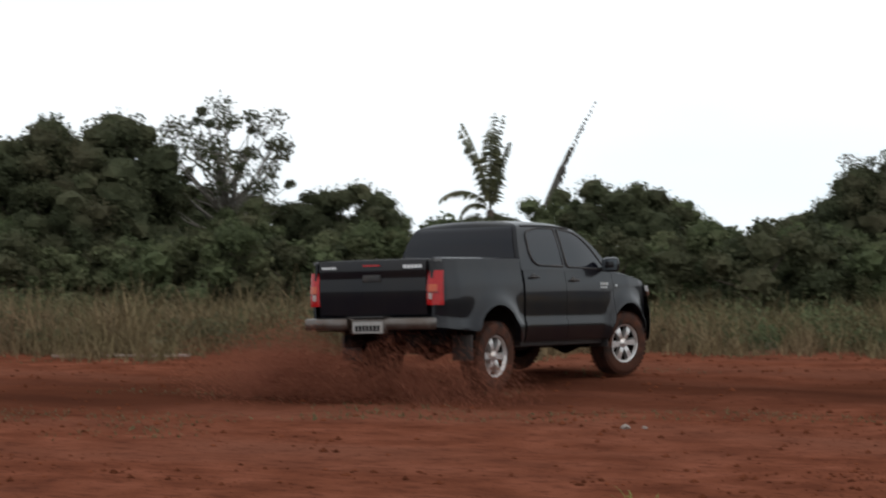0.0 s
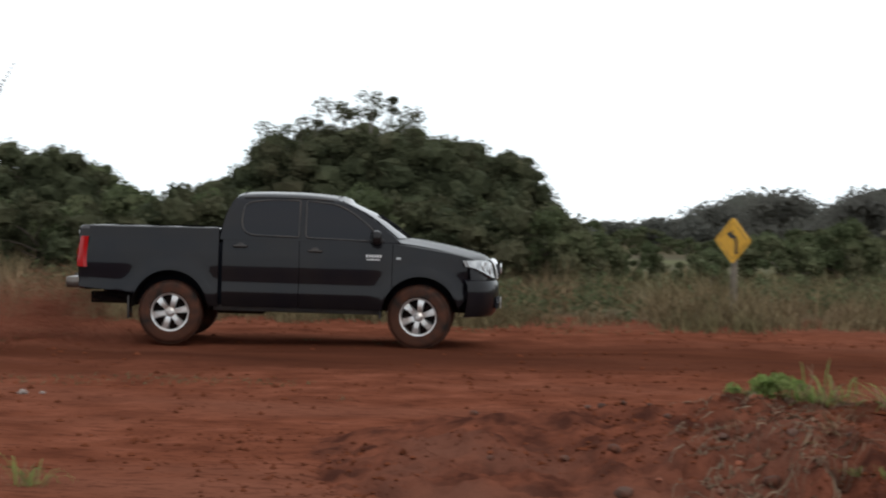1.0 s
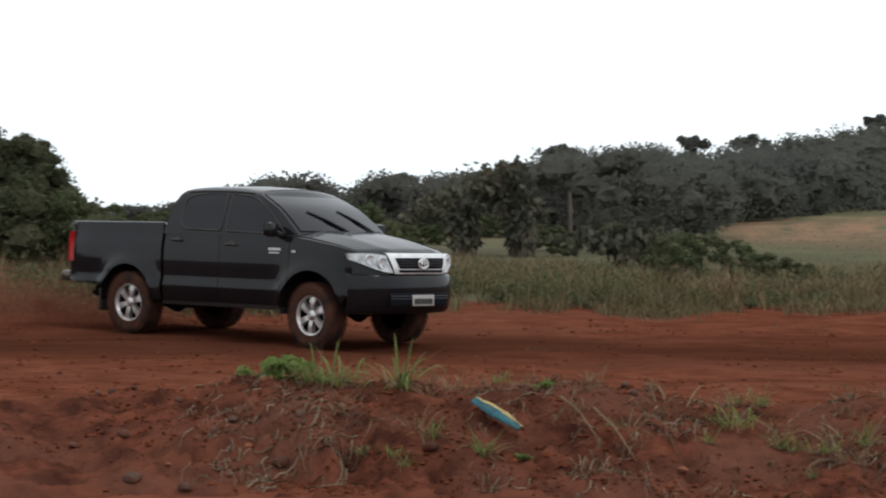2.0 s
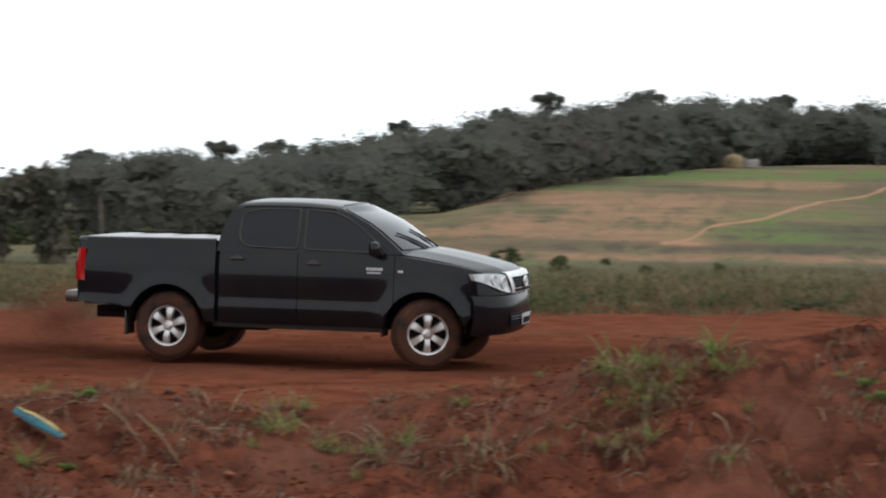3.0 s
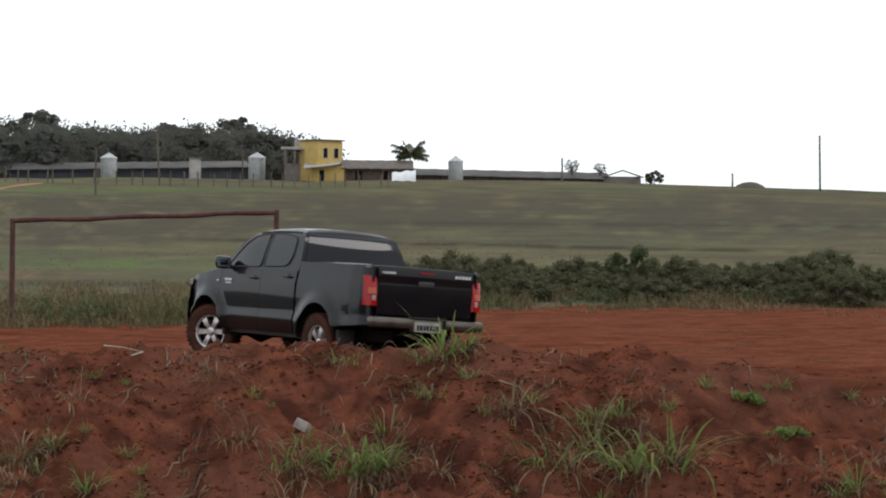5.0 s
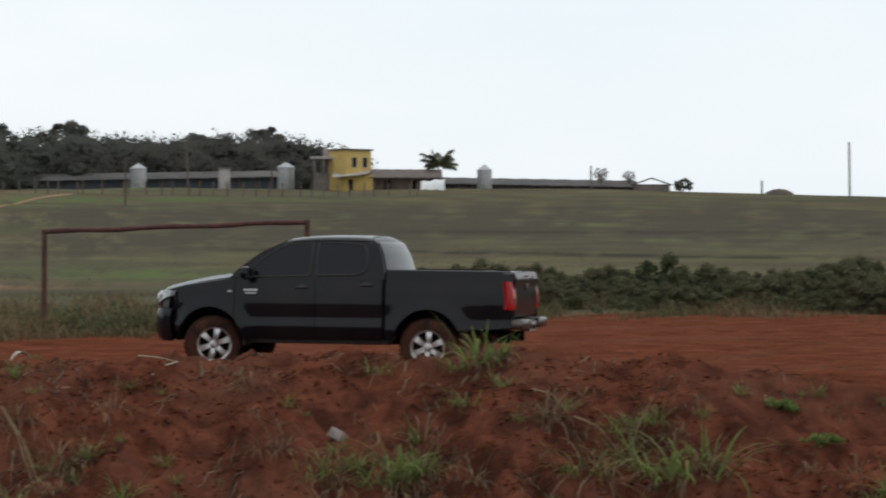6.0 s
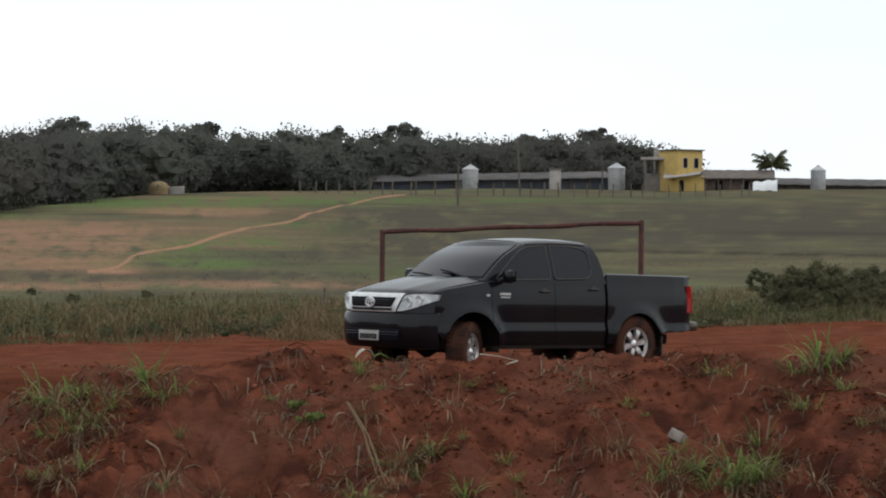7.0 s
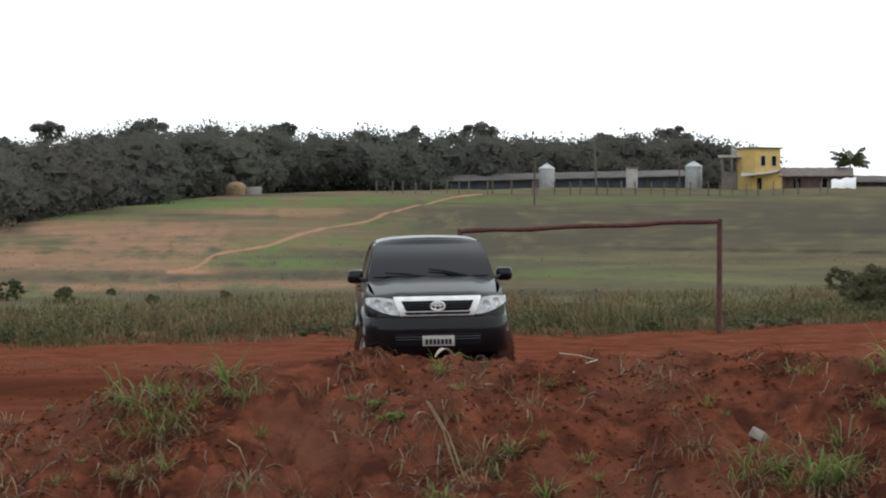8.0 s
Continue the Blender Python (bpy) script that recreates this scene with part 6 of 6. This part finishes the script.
TUFTS_EAST = ((33.1, -6.3, 0.45, 1), (33.4, -6.84, 0.37, 0), (34.6, -4.44, 0.16, 0), (34.6, -7.28, 0.29, 0), (35.9, -6.84, 0.24, 0), (38.8, -5.94, 0.33, 1), (38.9, -4.89,
    0.2, 0), (40.1, -6.68, 0.45, 0), (41.3, -3.99, 0.24, 0), (41.8, -6.73, 0.49, 0), (41.9, -6.83, 0.53, 0), (43.6, -4.78, 0.24, 0), (43.9, -3.72, 0.51, 0), (44.6, -4.32,
    0.33, 0), (45.7, -5.07, 0.41, 1), (47.2, -6.4, 0.73, 1), (48.1, -5.35, 0.45, 0), (49.4, -6.54, 0.67, 0), (51.9, -4.88, 0.37, 2), (53.0, -5.78, 0.33, 2), (53.9, -6.67,
    0.33, 1), (54.6, -4.72, 0.16, 0))
used = set()
for k, (az, el, size, kind) in enumerate(TUFTS_WEST + TUFTS_MIDDLE + TUFTS_EAST):
    kinds = TUFT_KINDS[kind]
    proto = kinds[k % len(kinds)]
    p = on_bank(az, el)
    s = size * (2.1 if kind == 0 else 1.9 if kind == 1 else 1.5)
    m = Matrix.Translation(p) @ Matrix.Rotation(radians(61 * k), 4, "Z") @ Matrix.Diagonal((s, s, s, 1))
    if proto in used:
        copy_thing(proto, m)
    else:
        used.add(proto)
        proto.matrix_basis = m
    # the larger tufts stand in groups over a mat of withered grass
    if size > 0.4 and kind != 2:
        for q, (da, de, f, other) in enumerate(((0.6, 0.1, 0.6, TUFT_KINDS[0][0]), (-0.55, -0.15, 0.5, TUFT_KINDS[0][2]), (0.1, -0.3, 0.7, TUFT_KINDS[1][0]))):
            copy_thing(other, Matrix.Translation(on_bank(az + da, el + de)) @ Matrix.Rotation(radians(97 * k + 40 * q), 4, "Z") @ Matrix.Diagonal((s * f, s * f, s * f, 1)))
for k in range(150):
    az = 1 + 55 * RNG.random()
    proto = TUFT_KINDS[0 if k % 3 == 0 else 1][k % 2]
    p = on_bank(az, -7.9 + 3.6 * RNG.random())
    s = 0.22 + 0.5 * RNG.random() ** 1.5
    copy_thing(proto, Matrix.Translation(p) @ Matrix.Rotation(k * 1.3, 4, "Z") @ Matrix.Diagonal((s, s, s, 1)))
# a weed on the open dirt before the bank
p = bearing(-17.2, 14.3, ground_at(-17.2, 14.3))
tagged(copy_thing(TUFT_KINDS[0][1], Matrix.Translation(p) @ Matrix.Diagonal((1.0, 1.0, 1.45, 1))), "single green weed on the open dirt")


def lump(name, size, seed, material, label, category, group, flat=0.7):
    bm = bmesh.new()
    bmesh.ops.create_icosphere(bm, subdivisions=2, radius=size / 2)
    g = np.random.default_rng(seed)
    off = g.random(3) * 50
    for v in bm.verts:
        n = noise.noise(Vector(v.co) * (2.2 / size) + Vector(off)) * 0.35 + noise.noise(Vector(v.co) * (5 / size) + Vector(off)) * 0.12
        v.co *= 1 + n
        v.co.z *= flat
    ob = part(name, bm, material)
    return tagged(ob, label, category, group)


STONES = ((2.5, -7.81, 0.118), (-1.4, -8.19, 0.118), (1.2, -6.64, 0.087), (-1.7, -7.00, 0.099), (-0.3, -6.10, 0.071), (3.0, -6.45, 0.087), (6.5, -7.28, 0.099), (-0.0,
         -8.46, 0.095), (4.5, -6.42, 0.063), (1.1, -8.06, 0.063))
for k, (az, el, size) in enumerate(STONES):
    st = lump("stone", size, k, M_STONE, "grey-brown stone lying in the red earth", "stone", "stones on the bank")
    st.matrix_basis = Matrix.Translation(on_bank(az, el) + Vector((0, 0, size * 0.12))) @ Matrix.Rotation(k * 2.0, 4, "Z")
for k in range(40):
    az = -6 + 60 * RNG.random()
    size = 0.03 + 0.05 * RNG.random() ** 2
    st = lump("stone", size, 40 + k, M_STONE if k % 3 else M_CLOD, "small stone lying in the red earth", "stone", "stones on the bank")
    st.matrix_basis = Matrix.Translation(on_bank(az, -8 + 3.8 * RNG.random()) + Vector((0, 0, size * 0.1))) @ Matrix.Rotation(k * 2.0, 4, "Z")
for k, (az, r, size) in enumerate(((-31.6, 31.5, 0.22), (-17.4, 20.5, 0.09), (-16.9, 20.6, 0.05))):
    st = lump("stone", size, 140 + k, M_BRICK if k else M_STONE, "pale stone lying on the open dirt", "stone", "stones on the dirt")
    st.matrix_basis = Matrix.Translation(bearing(az, r, ground_at(az, r) + size * 0.15))


def scatter_clods():
    """Crumbs and clods of earth strewn over the bank and the open dirt."""
    g = np.random.default_rng(77)
    base = np.array([(1, 0, 0), (-1, 0, 0), (0, 1, 0), (0, -1, 0), (0, 0, 1), (0, 0, -1)], float)
    tri = np.array([(0, 2, 4), (2, 1, 4), (1, 3, 4), (3, 0, 4), (2, 0, 5), (1, 2, 5), (3, 1, 5), (0, 3, 5)])
    for name, label, n, lo, hi, big in (("bank_crumbs", "crumbs of red earth on the bank", 26000, 13.6, 17.4, 0.02), ("field_crumbs", "clods and crumbs strewn over the dirt field", 12000, 15.0, 31.0, 0.035)):
        az = -13 + 75 * g.random(n) if name == "bank_crumbs" else -35 + 92 * g.random(n)
        r = lo + (hi - lo) * g.random(n)
        z = ground_rise(az, r)
        inside = (r > 12.9) & (r < 18.9) & (az > -15) & (az < 64)
        z[inside] = np.maximum(z[inside], mound_rise(az[inside], r[inside]))
        x, y = r * np.sin(np.radians(az)), r * np.cos(np.radians(az))
        keep = fbm(x * 0.8, y * 0.8, 78, 3) > 0.35 + 0.25 * g.random(n)
        if name == "bank_crumbs":
            keep &= lerp_at(az, CREST) > 0.35 * g.random(n)
        x, y, z = x[keep], y[keep], z[keep]
        s = (0.007 + big * g.random(len(x)) ** 4)[:, None, None]
        v = np.stack([x, y, z + 0.004], 1)[:, None, :] + base[None] * s * (0.6 + 0.8 * g.random((len(x), 6, 1))) * np.array([1, 1, 0.7])
        f = (np.arange(len(x)) * 6)[:, None, None] + tri[None]
        ob = soup(name, v.reshape(-1, 3), f.reshape(-1, 3), M_CRUMB)
        tagged(ob, label, "soil", kind="stuff")


M_CRUMB = mat("crumb", (0.120, 0.037, 0.018), 1.0, spec=0.0, second=(0.07, 0.023, 0.012), scale=20, rand=0.4, island=True)
scatter_clods()

def scatter_litter():
    """Dead roots and stems, thin brown strands that lie over the bank's face."""
    g = np.random.default_rng(177)
    n = 9000
    az, r = 0 + 57 * g.random(n), 13.7 + 3.0 * g.random(n)
    keep = fbm(az * 0.7, r * 1.1, 178, 4, 0.6) > 0.46 + 0.17 * g.random(n)
    az, r = az[keep], r[keep]
    n = len(az)
    a, L = g.normal(size=n) * 0.8 - 1.57, 0.06 + 0.22 * g.random(n) ** 2
    turn, w = g.normal(size=n) * 1.0, 0.0035 + 0.005 * g.random(n) ** 2
    x, y = r * np.sin(np.radians(az)), r * np.cos(np.radians(az))
    lift = 0.01 + 0.05 * g.random(n) ** 3
    rows = []
    for k in range(5):
        u = k / 4
        rr, aa = np.hypot(x, y), np.degrees(np.arctan2(x, y))
        z = np.maximum(mound_rise(aa, rr), ground_rise(aa, rr)) + 0.006 + lift * math.sin(math.pi * u)
        th = a + turn * u
        wid = w * (1 - 0.6 * u)
        rows += [np.stack([x - np.sin(th) * wid, y + np.cos(th) * wid, z], 1), np.stack([x + np.sin(th) * wid, y - np.cos(th) * wid, z + wid], 1)]
        x, y = x + np.cos(th) * L / 4, y + np.sin(th) * L / 4
    v = np.stack(rows, 1).reshape(-1, 3)
    base = (np.arange(n) * 10)[:, None]
    f = np.concatenate([base + np.array([2 * k, 2 * k + 1, 2 * k + 3, 2 * k + 2]) for k in range(4)])
    ob = soup("root_litter", v, f, mat("dead_roots", (0.10, 0.066, 0.045), 0.95, spec=0.1, second=(0.17, 0.125, 0.085), scale=4, rand=0.4, island=True))
    tagged(ob, "dead brown roots and stems littered over the bank", "plant litter", kind="stuff")


scatter_litter()

# brick, wrapper, sticks, a pale curled leaf
br = tagged(new("brick"), "broken grey brick lying on the bank", "brick")
br.matrix_basis = Matrix.Translation(on_bank(40.2, -5.75) + Vector((0, 0, 0.035))) @ Euler((radians(25), radians(18), radians(35))).to_matrix().to_4x4()
bm = bmesh.new()
box(bm, -0.055, 0.06, -0.05, 0.05, -0.035, 0.04, 0.008)
part("block", bm, M_BRICK, br)


def build_wrapper():
    a, b = on_bank(7.6, -6.25), on_bank(8.85, -7.0)
    w = tagged(new("plastic_bag"), "crumpled blue and yellow plastic bag on the bank", "plastic bag")
    mid = (a + b) / 2
    d = b - a
    w.matrix_basis = Matrix.Translation(mid + Vector((0, -0.03, 0.075))) @ d.to_track_quat("X", "Z").to_matrix().to_4x4()
    L = d.length
    for name, y0, y1, material in (("blue_side", -0.075, -0.025, M_BAGBLUE), ("yellow_side", -0.025, 0.03, M_BAGYEL), ("blue_back", 0.03, 0.075, M_BAGBLUE)):
        bm = bmesh.new()
        grid = []
        for j in range(7):
            y = y0 + (y1 - y0) * j / 6
            row = []
            for k in range(17):
                u = k / 16
                x = (u - 0.5) * L
                taper = 0.35 + 0.75 * math.sin(math.pi * (0.12 + 0.8 * u))
                z = 0.045 * math.cos(y / 0.075 * 1.4) * taper + 0.016 * noise.noise(Vector((u * 7, y * 40, 3)))
                row.append((x, y * taper, z))
            grid.append(row)
        sheet(bm, grid, (0, 0, -0.012))
        part(name, bm, material, w)


build_wrapper()


def build_stick(name, label, pts, rad, material=None):
    s = tagged(new(name), label, "stick", group="sticks on the bank")
    bm = bmesh.new()
    tube(bm, pts, [rad * (1 - 0.6 * k / (len(pts) - 1)) for k in range(len(pts))], 6)
    part("shaft", bm, material or M_PALELEAF, s)


up = Vector((0, 0, 0.02))
q = [on_bank(34.95, -3.62), on_bank(35.95, -3.72), on_bank(35.3, -4.1)]
build_stick("stick", "pale broken stick on the bank's crest", [q[0] + up * 2, q[0].lerp(q[1], 0.5) + up * 2, q[1] + up], 0.006)
build_stick("stick", "pale broken stick on the bank's crest", [q[1] + up, q[1].lerp(q[2], 0.5) + up * 2, q[2] + up], 0.006)
for k, (a0, e0, a1, e1) in enumerate(((31.4, -5.0, 32.2, -6.8), (31.5, -5.2, 32.0, -6.3), (31.45, -5.1, 32.4, -6.9), (26.1, -6.0, 26.6, -6.6), (24.6, -4.9, 24.2, -5.6), (29.0, -6.2, 28.7, -5.6), (46.5, -5.4, 47.6, -6.0), (47.4, -6.2, 46.6, -7.2), (45.4, -4.6, 46.3, -5.1), (10.8, -6.3, 12.0, -7.6), (9.9, -6.0, 10.9, -6.9))):
    a, b = on_bank(a0, e0), on_bank(a1, e1)
    build_stick("dry_stalk", "dry broken stalk lying on the earth bank", [a + up * 3, a.lerp(b, 0.5) + up * 3 + Vector((0, -0.03, 0.02)), b + up], 0.008, M_TUFTDRY)
lf = tagged(new("dead_leaf"), "pale curled leaf standing on the bank's crest", "leaf")
lf.matrix_basis = Matrix.Translation(on_bank(31.86, -3.5))
bm = bmesh.new()
sheet(bm, [[(-0.08 + 0.17 * u / 8, 0.035 * (v - 1) * math.sin(math.pi * (u + 0.6) / 9.2), 0.02 + 0.06 * math.sin(math.pi * u / 8) + 0.012 * abs(v - 1)) for u in range(9)] for v in range(3)], (0, 0, -0.004))
part("blade", bm, M_PALELEAF, lf)
bm = bmesh.new()
tube(bm, [(0.08, 0, 0.03), (0.15, 0, 0.05), (0.24, 0.01, 0.005)], [0.007, 0.006, 0.004], 6)
part("stalk", bm, M_GREEN, lf)

# a faint white line along the field's edge
bm = bmesh.new()
sheet(bm, [[bearing(a, rr, ground_at(a, rr) + 0.035) for a in np.arange(-32.3, -28.3, 0.4)] for rr in (30.5, 30.75)], (0, 0, -0.03))
line = part("field_line", bm, mat("worn_lime", (0.42, 0.34, 0.30), 0.9, second=(0.2, 0.1, 0.07), scale=3), None, "worn white lime line on the dirt")
tagged(line, category="line", kind="structure")


# ---- dust thrown up by the wheels: rigid puffs of fine grains that rise, drift and settle
M_DUST = mat("dust", (0.27, 0.105, 0.066), 1.0, spec=0.0, second=(0.22, 0.085, 0.054), scale=3, trans=0.5)

PUFFS = []
# seconds when it is thrown, height of the throw, size
THROWN = ((-0.22, 0.40, 1.1), (0.6, 0.42, 1.15), (0.85, 0.40, 1.15), (1.05, 0.42, 1.15), (1.3, 0.42, 1.2), (1.45, 0.44, 1.2), (1.6, 0.44, 1.2), (1.75, 0.42, 1.2), (1.9, 0.4, 1.1), (2.4, 0.4, 1.1), (2.8, 0.38, 1.0), (3.1, 0.36, 1.0), (-0.15, 0.45, 1.2), (-0.08, 0.52, 1.25), (0.0, 0.50, 1.2), (0.12, 0.42, 1.1), (0.3, 0.36, 1.0), (0.5, 0.32, 0.95), (0.7, 0.30, 0.9), (0.95, 0.28, 0.9), (1.2, 0.26, 0.85),
          (1.5, 0.24, 0.8), (1.8, 0.24, 0.8), (2.1, 0.22, 0.75), (2.6, 0.22, 0.75), (3.0, 0.22, 0.75), (3.3, 0.24, 0.75), (3.8, 0.22, 0.7), (4.3, 0.2, 0.7), (5.4, 0.22, 0.75), (5.8, 0.24, 0.8), (6.2, 0.22, 0.75), (6.7, 0.18, 0.65))


def build_puffs():
    g = np.random.default_rng(99)
    kinds = []
    for k in range(3):
        n = 36000
        d = g.normal(size=(n, 3))
        d /= np.linalg.norm(d, axis=1, keepdims=True)
        p = d * (g.random(n) ** 0.62)[:, None] * np.array([1.05, 0.8, 0.48])
        p += 0.12 * np.sin(p[:, [1, 2, 0]] * 5.0 + k)
        a, b = g.normal(size=(n, 3)), g.normal(size=(n, 3))
        sz = 0.0072 * (0.6 + 0.8 * g.random((n, 1)))
        v = np.stack([p, p + a * sz, p + b * sz], 1).reshape(-1, 3)
        f = np.arange(3 * n).reshape(n, 3)
        me = bpy.data.meshes.new("dust_puff")
        me.from_pydata(v.tolist(), [], f.tolist())
        me.materials.append(M_DUST)
        kinds.append(me)
    for k, (t, h, s) in enumerate(THROWN):
        ob = new("dust_puff", kinds[k % 3])
        ob.scale = (s, s, s)
        tagged(ob, "brown dust puff thrown up by the pickup's wheels", "dust", group="dust puffs", kind="stuff")
        PUFFS.append(ob)


build_puffs()


def dust_motions(times, path):
    """Each puff lies in the ground, is thrown up behind a rear wheel, drifts and settles again."""
    for k, (ob, (t0, h, s)) in enumerate(zip(PUFFS, THROWN)):
        i = t0 * 10
        x, y, head = (float(np.interp(max(i, 0), range(len(path)), path[:, c])) for c in range(3))
        if t0 < 0:
            vx, vy = path[1, 0] - path[0, 0], path[1, 1] - path[0, 1]
            x, y = x + vx * i, y + vy * i
        a = radians(head)
        side = -0.75 if k % 2 else 0.55
        px, py = x - 1.9 * math.cos(a) - side * math.sin(a), y - 1.9 * math.sin(a) + side * math.cos(a)
        bx, by = -math.cos(a), -math.sin(a)
        rows = []
        for t, dz, out in ((min(0, t0) - 0.1, -0.75, 0), (t0 - 0.1, -0.7, 0), (t0 + 0.1, h * 0.35, 0.25), (t0 + 0.35, h * 0.8, 0.7), (t0 + 0.8, h * 0.45, 1.0), (t0 + 1.5, -0.15, 1.2), (t0 + 2.3, -0.6, 1.3), (8.6, -0.8, 1.3)):
            rows.append((t, pose(px + bx * out, py + by * out, dz, 0, 0, 40 * k + 8 * out)))
        rows = [r for n, r in enumerate(rows) if n == 0 or r[0] > rows[n - 1][0] + 0.03]
        ts = [r[0] for r in rows]

        def at(t):
            n = min(max(int(np.searchsorted(ts, t, "right")) - 1, 0), len(ts) - 2)
            u = min(max((t - ts[n]) / (ts[n + 1] - ts[n]), 0), 1)
            p, q = rows[n][1], rows[n + 1][1]
            return Matrix.Translation(p.translation.lerp(q.translation, u)) @ p.to_quaternion().slerp(q.to_quaternion(), u).to_matrix().to_4x4()
        inner = sorted({0.0, 8.0} | {round(t, 2) for t in ts if 0 < t < 8})
        walk(ob, [(t, at(t)) for t in inner])


def motions():
    """All that moves: the pickup slides round in a long S."""
    keys = np.array(DRIVE)
    times = np.round(np.arange(0, 8.01, 0.1), 2)
    path = np.stack([spline(keys[:, 0], keys[:, k], times) for k in range(1, 7)], 1)
    base = [pose(x, y, max(rise, 0), 0, 0, h) for x, y, h, _, _, rise in path]
    tilt = [pose(0, 0, 0.5 + min(rise, 0), -roll, pit, 0) @ pose(0, 0, -0.5) for _, _, _, roll, pit, rise in path]
    walk(pickup, [(t, b @ q) for t, b, q in zip(times, base, tilt)])
    gone = np.concatenate([[0], np.cumsum(np.hypot(*np.diff(path[:, :2], axis=0).T))])
    for wheel, (wx, wy) in zip(WHEELS, HUBS):
        rows = []
        for k, t in enumerate(times):
            steer = float(np.interp(t, *zip(*STEER))) if wx > 0 else 0
            turn = math.degrees(gone[k] / 0.388) + 17 * wx
            local = tilt[k].inverted() @ pose(wx, wy, 0.388, 0, 0, steer) @ pose(0, 0, 0, 0, turn, 0)
            rows.append((t, local if wy > 0 else local @ pose(0, 0, 0, 0, 0, 180)))
        walk(wheel, rows)
    for arm, seat in WIPERS:
        walk(arm, [(t, seat @ pose(0, 0, 0, 0, 0, 113 + 57 * math.cos(2 * math.pi * (t - 1.8) / 1.04))) for t in times])
    dust_motions(times, path)


motions()
